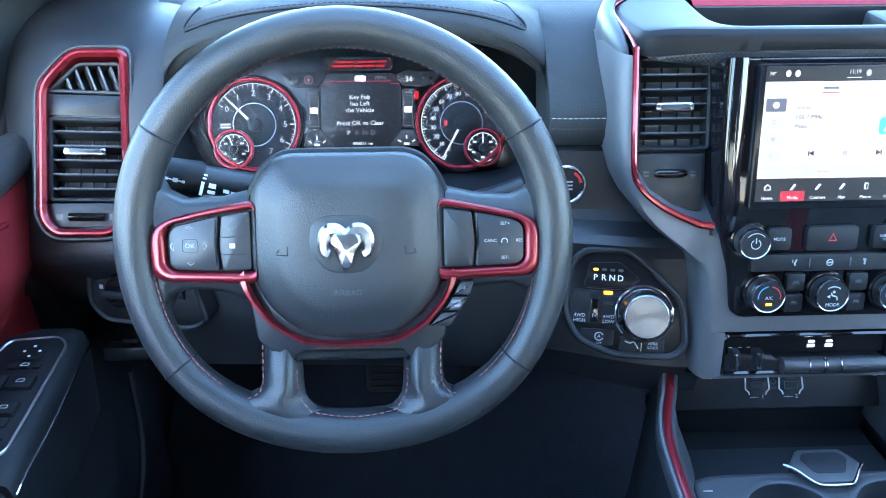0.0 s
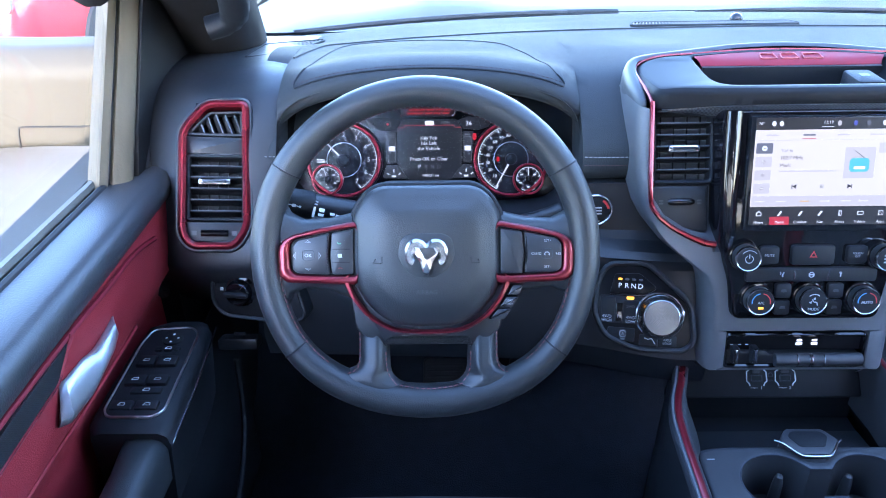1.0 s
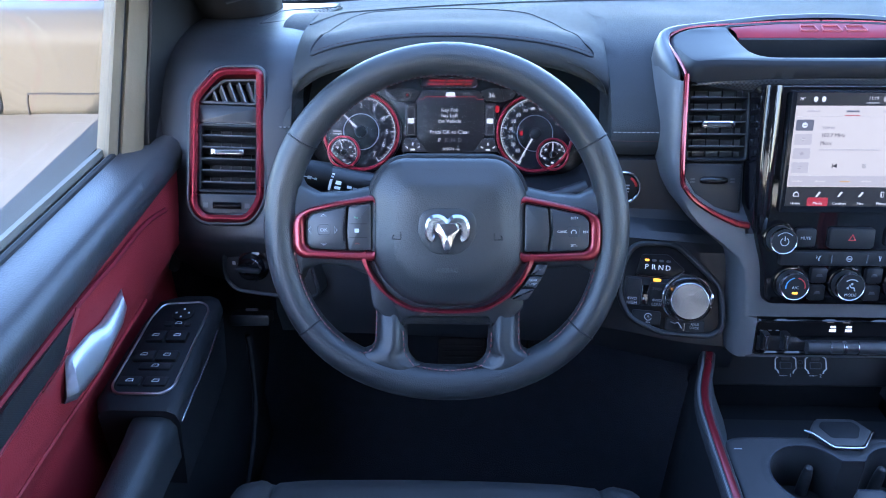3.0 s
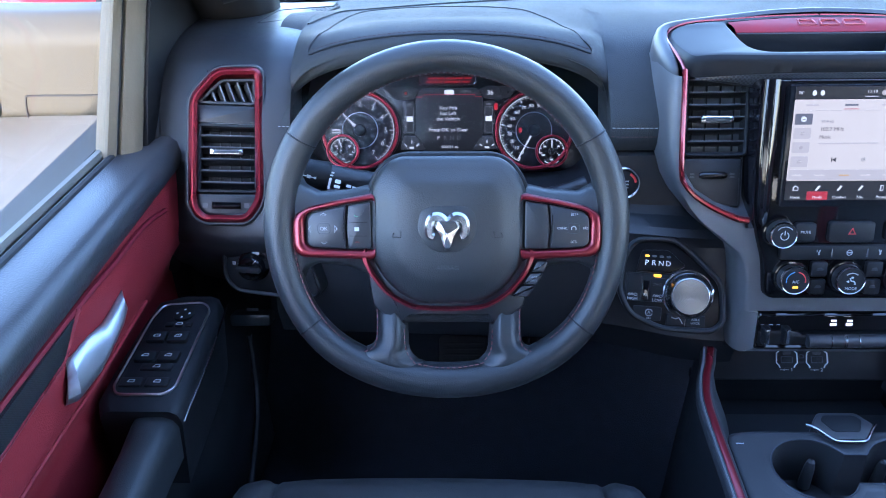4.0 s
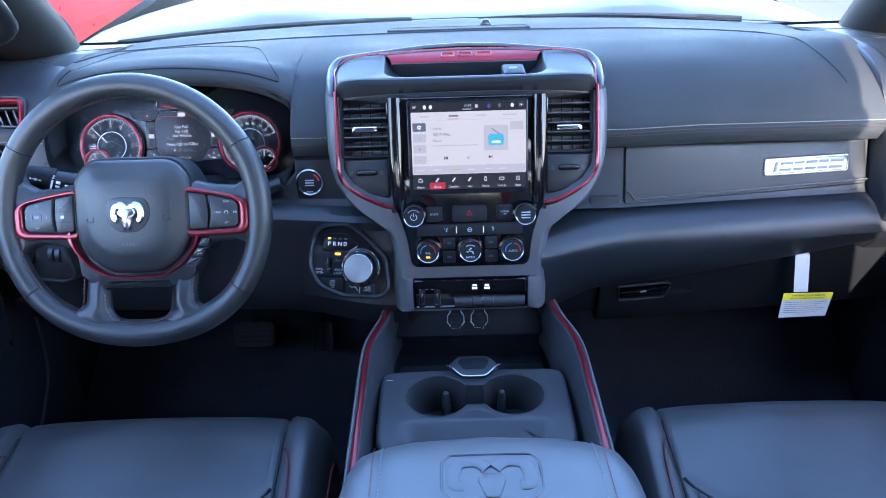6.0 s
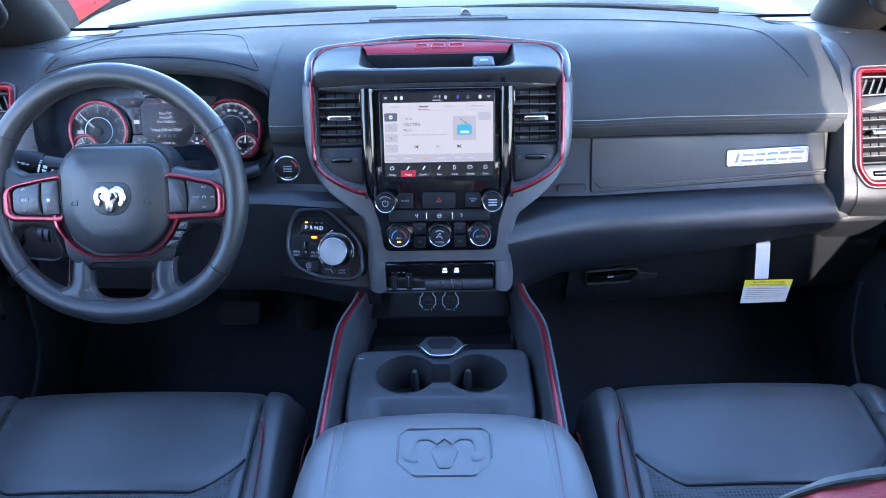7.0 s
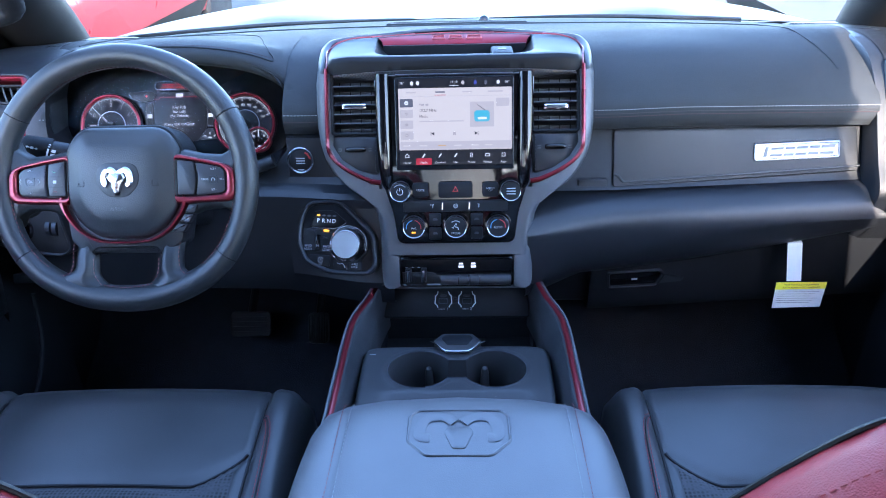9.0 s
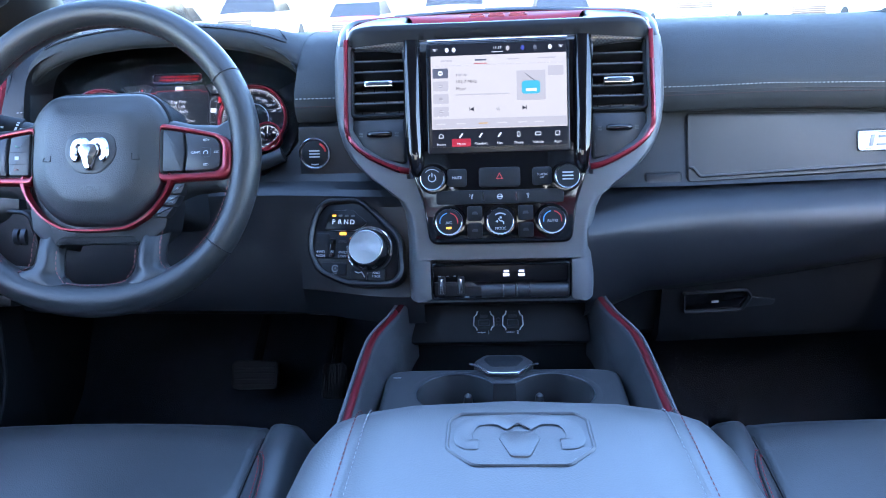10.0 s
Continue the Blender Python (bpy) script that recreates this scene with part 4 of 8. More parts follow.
def screen_text(t, size, u, v, mat, align="CENTER"):
    return lettering(t, size, PANEL @ Matrix.Translation((u, v, T0 + 0.001)), mat, scr, align=align)


screen_text("102.7 MHz", 0.0058, -0.051, -0.0435, PAGE_INK, "LEFT")
screen_text("Music", 0.0055, -0.051, -0.0520, PAGE_INK, "LEFT")
screen_text("TOP 40", 0.0042, -0.051, -0.0355, PAGE_DARK, "LEFT")
on_screen("text_line", round_rect(-0.051, -0.0600, 0.014, -0.0583, 0.0005), PAGE_GREY, 4)
for i, u in enumerate((-0.062, -0.020, 0.019, 0.060)):
    on_screen("tab_label", round_rect(u - 0.007 - 0.004 * (i == 3), -0.0185, u + 0.007 + 0.004 * (i == 3), -0.0165, 0.0006), PAGE_DARK if i == 1 else PAGE_GREY, 3)
on_screen("tab_mark", round_rect(-0.028, -0.0222, -0.012, -0.0214, 0.0003), PAGE_RED, 3)
on_screen("tab_rule", round_rect(-0.081, -0.0236, 0.0835, -0.0232, 0.0001), PAGE_GREY, 2)
for u, sgn in ((-0.032, -1), (0.032, 1)):
    on_screen("skip_symbol", [(u - 0.0025 * sgn, -0.0795), (u + 0.0022 * sgn, -0.0770), (u - 0.0025 * sgn, -0.0745)][::sgn], PAGE_INK, 4)
    on_screen("skip_bar", round_rect(u + 0.0024 * sgn - 0.0004, -0.0795, u + 0.0024 * sgn + 0.0004, -0.0745, 0.0001), PAGE_INK, 4)
for a in range(3):
    for b in range(3):
        on_screen("keypad_dot", ellipse(0.0 + 0.0015 * (a - 1), -0.0770 + 0.0015 * (b - 1), 0.0005, n=6), PAGE_DARK, 4)
for i, (t, u) in enumerate((("Home", -0.070), ("Media", -0.0455), ("Comfort", -0.0215), ("Nav", 0.0015), ("Phone", 0.0245), ("Vehicle", 0.048), ("Apps", 0.0715))):
    screen_text(t, 0.0044, u, -0.1190, PAGE_WHITE)
    sym = ([(u - 0.003, -0.1115), (u + 0.003, -0.1115), (u + 0.003, -0.108), (u, -0.1055), (u - 0.003, -0.108)] if i == 0 else
           round_rect(u - 0.0018, -0.1120, u + 0.0018, -0.1056, 0.0006) if i == 4 else
           round_rect(u - 0.0036, -0.1110, u + 0.0036, -0.1066, 0.0012) if i == 5 else
           round_rect(u - 0.0028, -0.1116, u + 0.0028, -0.1060, 0.0002) if i == 6 else
           [(u - 0.0030, -0.1113), (u - 0.0010, -0.1118), (u + 0.0028, -0.1065), (u + 0.0006, -0.1058)])
    on_screen("menu_symbol", sym, PAGE_WHITE, 4)
    if i in (0, 4, 5, 6):
        on_screen("symbol_inside", inset(sym, 0.0009), PAGE_BAR, 6)
for i, u in enumerate((-0.070, -0.045, -0.018, 0.005, 0.03, 0.05)):
    on_screen("preset_label", round_rect(u - 0.006, -0.0950, u + 0.005, -0.0936, 0.0004), PAGE_AMBER if i == 2 else PAGE, 3)
screen_text("11:19", 0.0050, 0.0, -0.0035, PAGE_WHITE)
screen_text("78°", 0.0046, -0.0755, -0.0045, PAGE_WHITE)
screen_text("78°", 0.0046, 0.077, -0.0045, PAGE_WHITE)
on_screen("clock_rule", round_rect(-0.007, -0.0088, 0.007, -0.0081, 0.0002), PAGE_WHITE, 3)
for u, mt in ((-0.061, PAGE_WHITE), (-0.0525, PAGE_WHITE), (0.013, PAGE_GREY), (0.031, lit("screen_blue", (0.08, 0.10, 0.45), 0.9)), (0.046, PAGE_DARK), (0.064, PAGE_WHITE)):
    on_screen("status_symbol", ellipse(u, -0.0045, 0.0024, 0.003, 10), mt, 3)

# ---------- knobs and buttons of the stack ----------
GRIP = material("knob_metal", (0.22, 0.225, 0.235), 0.32, metal=1.0, vary=0.05, vary_size=60)


def knob(name, M, r, h, parent, label, face_text=(), base=1.22):
    """A fluted chrome knob on a black collar; M's w axis points out of the panel."""
    n = 48
    k = part(name, loft([[M @ Vector((rr * math.cos(2 * math.pi * i / n), rr * math.sin(2 * math.pi * i / n), w)) for i in range(n)] for rr, w in ((r * base, -0.002), (r * base, 0.002), (r * base * 0.97, 0.004), (r * 1.02, 0.0045))]), GLOSS, parent, label)
    rr = [r * (1.0 + 0.012 * (i % 2)) for i in range(n)]
    part("grip", loft([[M @ Vector((f * rr[i] * math.cos(2 * math.pi * i / n), f * rr[i] * math.sin(2 * math.pi * i / n), w)) for i in range(n)] for f, w in ((1.0, 0.002), (0.97, h * 0.75))]), GRIP, k, "ribbed metal grip", angle=80)
    part("chrome_ring", loft([[M @ Vector((f * r * math.cos(2 * math.pi * i / n), f * r * math.sin(2 * math.pi * i / n), w)) for i in range(n)] for f, w in ((0.97, h * 0.72), (0.985, h * 0.80), (0.97, h * 0.95), (0.945, h), (0.905, h * 0.985), (0.88, h * 0.93))]), CHROME, k, "polished chrome ring", angle=60)
    part("face", loft([[M @ Vector((f * r * math.cos(2 * math.pi * i / 32), f * r * math.sin(2 * math.pi * i / 32), w)) for i in range(32)] for f, w in ((0.90, h * 0.8), (0.885, h * 0.955), (0.4, h * 0.965), (0.02, h * 0.965))]), DARK, k)
    for t, size, u, v, mat in face_text:
        lettering(t, size, M @ Matrix.Translation((u, v, h + 0.0003)), mat, k)
    return k


def arc_mark(M, r, a0, a1, width, w, mat, parent, name="arc_mark"):
    n = 14
    bm = bmesh.new()
    add_loft(bm, [[M @ Vector((rr * math.cos(radians(a0 + (a1 - a0) * i / n)), rr * math.sin(radians(a0 + (a1 - a0) * i / n)), w)) for i in range(n + 1)] for rr in (r - width / 2, r + width / 2)], closed=False, cap=False)
    return part(name, bm, mat, parent)


BLUE_INK, RED_INK = material("blue_print", (0.10, 0.30, 0.55), 0.5, vary=0), material("red_print", (0.50, 0.03, 0.03), 0.5, vary=0)


def at(u, v, w=-0.004):
    return PANEL @ Matrix.Translation((u, v, w)) @ Matrix.Diagonal((1.0, 1.0, 0.95, 1.0))


k = knob("volume_knob", at(-0.0815, -0.1605), 0.0152, 0.020, stack, "chrome ringed black volume knob")
arc_mark(at(-0.0815, -0.1605), 0.0045, -240, 60, 0.0009, 0.0205, WHITE_INK, k)
arc_mark(at(-0.0815, -0.1605), 0.0105, 40, 140, 0.0008, 0.0205, WHITE_INK, k)
part("power_bar", box((-0.0005, 0.001, 0.0203), (0.0005, 0.006, 0.0207), at(-0.0815, -0.1605)), WHITE_INK, k)
k = knob("tune_knob", at(0.0815, -0.1615), 0.0152, 0.020, stack, "chrome ringed black tuning knob")
for dv in (-0.004, 0, 0.004):
    part("knob_text_bar", box((-0.0065, dv - 0.0008, 0.0203), (0.0065, dv + 0.0008, 0.0207), at(0.0815, -0.1615)), WHITE_INK, k)
for u, t in ((-0.0625, "A/C"), (0.0, "MODE"), (0.0625, "AUTO")):
    k = knob("climate_knob", at(u, -0.2140), 0.0168, 0.018, stack, "chrome ringed black climate knob", [(t, 0.0048, 0, -0.001 if u else -0.009, WHITE_INK)])
    if u:
        arc_mark(at(u, -0.2140), 0.0108, 100, 190, 0.0012, 0.0185, BLUE_INK, k)
        arc_mark(at(u, -0.2140), 0.0108, -10, 80, 0.0012, 0.0185, RED_INK, k)
    else:
        arc_mark(at(u, -0.2140), 0.0095, 50, 130, 0.0012, 0.0185, WHITE_INK, k)
        sym = at(u, -0.2140)
        part("mode_symbol", tube(spline([sym @ Vector(p) for p in ((-0.0022, 0.0035, 0.0186), (-0.0008, 0.0005, 0.0186), (0.0030, -0.0005, 0.0186), (0.0038, -0.0040, 0.0186))], 3), 0.0007, 5), WHITE_INK, k)
        part("mode_arrow", plate([(-0.0062, -0.0005), (-0.0030, 0.0012), (-0.0030, -0.0022)], sym, 0.0182, 0.0187, 0.0001, 1), WHITE_INK, k)
        part("mode_head", plate(ellipse(0.0004, 0.0042, 0.0014, n=12), sym, 0.0182, 0.0187, 0.0002), WHITE_INK, k)
    if u < 0:
        part("amber_mark", box((-0.003, -0.0085, 0.0183), (0.003, -0.0060, 0.0187), at(u, -0.2140)), AMBER, k)


def button(name, u0, v0, u1, v1, text="", size=0.0045, ink=None, h=0.004, r=0.004, mat=None, M=None, parent=None):
    M = M or PANEL
    b = part(name, plate(round_rect(u0, v0, u1, v1, r), M, -0.008, h - 0.006 + 0.002, 0.0015), mat or DARK, parent or stack)
    if text:
        for i, line in enumerate(text.split("\n")):
            k = len(text.split("\n"))
            lettering(line, size, M @ Matrix.Translation(((u0 + u1) / 2, (v0 + v1) / 2 + (k - 1 - 2 * i) * size * 0.5, h - 0.0038)), ink or WHITE_INK, b)
    return b


button("mute_button", -0.064, -0.171, -0.040, -0.149, "MUTE", 0.0045)
hz = button("hazard_button", -0.0255, -0.172, 0.0255, -0.148)
tri = [(-0.0045, -0.1625), (0.0045, -0.1625), (0.0, -0.1545)]
part("triangle", ring(tri, 0.0012, PANEL, -0.003, 0.0006, 0.0001), RED_INK, hz)
button("screen_off_button", 0.040, -0.171, 0.064, -0.149, "SCREEN\nOFF", 0.0035)
st = button("seat_heat_strip", -0.078, -0.1925, 0.078, -0.1755, r=0.003)
for u in (-0.036, 0.0, 0.036):
    if u:
        part("heat_symbol", tube(spline([PANEL @ Vector((u + math.copysign(a, -u) , v, 0.0002)) for a, v in ((0.0030, -0.1805), (0.0014, -0.1845), (-0.0022, -0.1862))], 3), 0.0008, 5), WHITE_INK, st)
        part("heat_wave", tube([PANEL @ Vector((u + a, v, 0.0002)) for a, v in ((-0.0012, -0.1805), (-0.0004, -0.1820), (-0.0012, -0.1835))], 0.0004, 4), WHITE_INK, st)
    else:
        part("wheel_symbol", ring(ellipse(0, -0.184, 0.0034, n=20), 0.0008, PANEL, -0.002, 0.0004, 0.0001), WHITE_INK, st)
        part("wheel_bar", box((-0.0028, -0.1846, -0.002), (0.0028, -0.1834, 0.0004), PANEL), WHITE_INK, st)
for u in (-0.020, 0.020):
    part("strip_mark", box((u - 0.0005, -0.189, -0.003), (u + 0.0008, -0.179, 0.0004), PANEL), CHROME, st)
for s in (-1, 1):
    for v0 in (-0.2135, -0.2345):
        b = button("climate_button", min(s * 0.022, s * 0.0405), v0, max(s * 0.022, s * 0.0405), v0 + 0.0185, r=0.003)
        part("button_symbol", plate(rounded([(s * 0.031 - 0.004, v0 + 0.008), (s * 0.031 + 0.004, v0 + 0.008), (s * 0.031 + 0.0025, v0 + 0.0115), (s * 0.031 - 0.0025, v0 + 0.0115)], 0.001), PANEL, -0.004, 0.0002, 0.0001), SATIN, b)

# lower switch bank
LOW = plane_at((-0.001, 0.6010, 1.2150), 12)
part("switch_housing", ring(rounded([(-0.089, 0.0), (0.089, 0.0), (0.088, -0.048), (-0.088, -0.048)][::-1], 0.008), 0.005, LOW, -0.03, 0.002, 0.002), GLOSS, stack)
part("switch_glass", plate(round_rect(-0.088, -0.026, 0.088, -0.002, 0.003), LOW, -0.02, -0.006, 0.001), SCREEN_DULL, stack)
part("switch_base", plate(rounded([(-0.087, -0.0255), (-0.036, -0.0255), (-0.030, -0.030), (0.087, -0.030), (0.087, -0.046), (-0.087, -0.046)][::-1], 0.002), LOW, -0.02, -0.002, 0.001), PLASTIC, stack)
bar = part("switch_bar", tube([LOW @ Vector((-0.024 + 0.108 * i / 6, -0.0365, 0.001)) for i in range(7)], 0.0085, 14), CONSOLE, stack)
for u in (0.003, 0.0185, 0.021, 0.036):
    part("bar_mark", tube([LOW @ Vector((u, -0.0365 + 0.0088 * math.cos(a), 0.001 + 0.0088 * math.sin(a))) for a in [radians(10 + 20 * i) for i in range(9)]], 0.0007, 4), CHROME, bar)
for u in (-0.074, -0.050):
    b = part("toggle", plate(round_rect(u - 0.0045, -0.0405, u + 0.0045, -0.0185, 0.002), LOW, -0.01, 0.006, 0.003), PLASTIC, stack)
    part("toggle_edge", box((u - 0.0019, -0.0395, 0.0050), (u + 0.0019, -0.0195, 0.0076), LOW, 0.0010), CHROME, b)
LIT_SYMBOL = material("lit_symbol", (0.9, 0.82, 0.8), 0.5, vary=0, emit=0.9 * GAIN)
for u in (0.0075, 0.0265):
    ind = part("indicator", plate(round_rect(u - 0.0034, -0.0145, u + 0.0034, -0.0115, 0.0012), LOW, -0.007, -0.0054, 0.0002), LIT_SYMBOL, stack)
    part("indicator_bar", plate(round_rect(u - 0.0040, -0.0195, u + 0.0040, -0.0160, 0.0004), LOW, -0.007, -0.0054, 0.0002), LIT_SYMBOL, ind)
bm = bmesh.new()
for u in (-0.077, -0.067, -0.058):
    add_box(bm, (u - 0.002, -0.0185, -0.007), (u + 0.002, -0.0178, -0.0055), LOW)
part("panel_print", bm, WHITE_INK, stack)

# recess with sockets under the stack
USB = plane_at((0, 0.6432, 1.1390), 37)
part("recess_roof", loft([[Vector((x, y, z)) for y, z in ((0.60, 1.166), (0.615, 1.160), (0.643, 1.140))] for x in (-0.118, -0.04, 0.04, 0.118)], closed=False, cap=False), DARK, stack)
part("socket_panel", plate(rounded([(-0.121, 0.004), (0.114, 0.004), (0.116, -0.051), (-0.121, -0.051)][::-1], 0.005), USB, -0.012, 0.0, 0.003), DARK, stack, "dark panel with two sockets")
part("pocket_floor", box((-0.118, 0.44, 1.03), (0.118, 0.70, 1.045)), DARK, stack)
part("pocket_wall", box((-0.118, 0.632, 1.03), (0.118, 0.645, 1.092)), DARK, stack)
part("pocket_lip", tube([Vector((-0.108 + 0.216 * i / 8, 0.6300, 1.0885)) for i in range(9)], 0.0035, 8), PLASTIC, stack)
SOCKET_PRINT = material("socket_print", (0.62, 0.63, 0.65), 0.5, vary=0)
for u, t in ((-0.0235, "1"), (0.0147, "2")):
    S = USB @ Matrix.Translation((u, -0.0225, 0))
    sk = part("usb_socket", plate(rounded([(-0.0095, 0.0125), (-0.0135, 0.006), (-0.0135, -0.007), (-0.0095, -0.0125), (0.0095, -0.0125), (0.0135, -0.007), (0.0135, 0.006), (0.0095, 0.0125)][::-1], 0.002), S, -0.002, 0.001, 0.0004), DARK, stack, "double charging socket")
    for s in (-1, 1):
        part("socket_bracket", tube([S @ Vector((s * a, v, 0.0014)) for a, v in ((0.0085, 0.0135), (0.0095, 0.0090), (0.0128, 0.0062), (0.0135, -0.0062), (0.0100, -0.0095), (0.0092, -0.0125))], 0.0009, 5), SOCKET_PRINT, sk)
    part("port", plate(round_rect(-0.0055, 0.0045, 0.0055, 0.0085, 0.0018), S, 0.0006, 0.0018, 0.0003), PLASTIC, sk)
    part("port_frame", ring(round_rect(-0.0075, -0.0065, 0.0075, 0.0020, 0.0012), 0.0008, S, 0.0004, 0.0020, 0.0003), SATIN, sk)
    part("port", plate(round_rect(-0.0068, -0.0058, 0.0068, 0.0012, 0.001), S, 0.0004, 0.0014, 0.0003), DARK, sk)
    lettering(t, 0.0062, S @ Matrix.Translation((0.0062, -0.0152, 0.0006)), PALE_GREY, sk)
    part("trident_mark", tube([S @ Vector((a, v, 0.0008)) for a, v in ((-0.0085, -0.0152), (-0.0045, -0.0152), (-0.0025, -0.0140), (-0.0045, -0.0152), (-0.0020, -0.0165), (-0.0045, -0.0152), (0.0020, -0.0152))], 0.0004, 4), PALE_GREY, sk)
AX = USB @ Matrix.Translation((-0.0044, -0.0225, 0))
ax = part("aux_socket", ring(rounded([(-0.0035, 0.0030), (-0.0030, -0.0005), (0.0030, -0.0005), (0.0035, 0.0030), (0.0, 0.0052)][::-1], 0.001), 0.0006, AX, 0.0, 0.0010, 0.0002), SATIN, stack)
lettering("AUX", 0.0036, AX @ Matrix.Translation((0, -0.0058, 0.0006)), SATIN, ax)

# ---------- start button and gear selector ----------
START = plane_at((-0.2455, 0.6995, 1.339), 8)
sb = thing("start_button", (-0.2455, 0.70, 1.339), "round black start button in a silver ring", "start button")
part("ring", ring(ellipse(0, 0, 0.0215, n=40), 0.0035, START, -0.006, 0.004, 0.001), CHROME, sb, "silver ring")
part("cap", plate(ellipse(0, 0, 0.0178, n=36), START, -0.006, 0.0035, 0.002), DARK, sb)
for dv in (0.004, 0.0, -0.004):
    part("cap_text_bar", box((-0.007, dv - 0.001, 0.003), (0.007, dv + 0.0008, 0.0039), START), WHITE_INK, sb)
arc_mark(START, 0.0155, 10, 60, 0.003, 0.0042, RED_INK, sb)
arc_mark(START, 0.0145, -110, -70, 0.0016, 0.0042, WHITE_INK, sb)

GEAR = plane_at((-0.184, 0.631, 1.237), 28, -8)
gear = thing("gear_selector", (-0.184, 0.64, 1.18), "rotary gear selector with aluminium dial in a black panel", "gear selector")
go = rounded([(-0.050, 0.0505), (-0.003, 0.054), (0.0265, 0.0305), (0.055, 0.005), (0.061, -0.042), (0.049, -0.0545), (-0.012, -0.0555), (-0.049, -0.041), (-0.0645, -0.012), (-0.0615, 0.028)][::-1], 0.012)
part("bezel", ring(inset(go, -0.004), 0.007, GEAR, -0.04, 0.005, 0.0025), PLASTIC, gear)
part("panel", plate(go, GEAR, -0.04, 0.0, 0.002), SCREEN_DULL, gear)
disp = part("display", plate(rounded([(-0.041, 0.0385), (-0.010, 0.0405), (0.0115, 0.0235), (0.008, 0.019), (-0.005, 0.0135), (-0.046, 0.0135)][::-1], 0.004), GEAR, -0.004, 0.0016, 0.0008), SCREEN_DULL, gear, "small black gear display")
part("display_edge", tube([GEAR @ Vector((u, v, 0.0022)) for u, v in ((-0.046, 0.0125), (-0.03, 0.0122), (-0.006, 0.0122), (0.002, 0.0155), (0.0105, 0.0215))], 0.0007, 5), CHROME, disp)
for i, c in enumerate("PRND"):
    lettering(c, 0.0088, GEAR @ Matrix.Translation((-0.0342 + 0.0085 * i, 0.0236, 0.0021)), WHITE_GLOW, disp)
    part("lamp", plate(round_rect(-0.0368 + 0.0085 * i, 0.0306, -0.0316 + 0.0085 * i, 0.0334, 0.0012), GEAR, 0.0012, 0.0022, 0.0002), AMBER if i == 0 else SLAT_EDGE, disp)
part("panel_step", plate(rounded([(-0.0575, 0.0105), (-0.004, 0.0105), (-0.006, -0.0245), (-0.0575, -0.0245)][::-1], 0.003), GEAR, -0.002, 0.0016, 0.0008), DARK, gear)
part("amber_lamp", plate(round_rect(-0.0250, 0.0064, -0.0155, 0.0102, 0.0016), GEAR, 0.0012, 0.0024, 0.0003), AMBER, gear)
for t, u0, u1, v0, v1 in (("4WD\nHIGH", -0.0560, -0.0385, -0.0240, 0.0085), ("4WD\nLOW", -0.0280, -0.0070, -0.0240, 0.0055)):
    b = part("drive_button", plate(round_rect(u0, v0, u1, v1, 0.002), GEAR, -0.003, 0.0030, 0.0010), DARK, gear)
    for i, line in enumerate(t.split("\n")):
        lettering(line, 0.0052, GEAR @ Matrix.Translation(((u0 + u1) / 2 - 0.001, -0.0165 - 0.0052 * i, 0.0033)), WHITE_INK, b)
    if u0 > -0.03:
        lettering("2WD", 0.0048, GEAR @ Matrix.Translation((-0.0195, -0.0025, 0.0033)), SLAT_EDGE, b)
nb = part("neutral_button", plate(round_rect(-0.0372, -0.0225, -0.0292, 0.0015, 0.001), GEAR, -0.002, 0.0022, 0.0008), GLOSS, gear)
lettering("N", 0.0055, GEAR @ Matrix.Translation((-0.0332, -0.0160, 0.0026)), WHITE_INK, nb)
for u0, u1, v0, v1, t in ((-0.046, -0.012, -0.0470, -0.0300, ""), (-0.006, 0.0158, -0.0515, -0.0365, ""), (0.0172, 0.0400, -0.0515, -0.0365, "AXLE\nLOCK")):
    b = part("off_road_button", plate(round_rect(u0, v0, u1, v1, 0.002), GEAR, -0.003, 0.0024, 0.0010), DARK, gear)
    c, q = (u0 + u1) / 2 + 0.002, (v0 + v1) / 2
    if t:
        for i, line in enumerate(t.split("\n")):
            lettering(line, 0.0042, GEAR @ Matrix.Translation((c - 0.002, q + 0.0022 - 0.0044 * i, 0.0027)), WHITE_INK, b)
    elif u0 < -0.03:
        arc_mark(GEAR @ Matrix.Translation((c, q + 0.001, 0)), 0.0042, 20, 340, 0.0009, 0.0027, WHITE_INK, b)
        lettering("A", 0.0050, GEAR @ Matrix.Translation((c, q + 0.001, 0.0027)), WHITE_INK, b)
        lettering("OFF", 0.0030, GEAR @ Matrix.Translation((c, q - 0.0060, 0.0027)), WHITE_INK, b)
    else:
        part("slope_mark", tube([GEAR @ Vector((c + a, q + d, 0.0028)) for a, d in ((-0.007, 0.003), (-0.002, 0.0015), (0.002, 0.003), (0.005, -0.001), (0.0065, -0.004))], 0.0007, 5), WHITE_INK, b)
part("button_divider", box((0.0162, -0.0510, 0.0), (0.0170, -0.0370, 0.0028), GEAR), CHROME, gear)
DIAL = GEAR @ Matrix.Translation((0.0172, -0.0118, 0))
n = 56


def turned(profile):
    return loft([[DIAL @ Vector((r * math.cos(2 * math.pi * i / n), r * math.sin(2 * math.pi * i / n), w)) for i in range(n)] for r, w in profile])


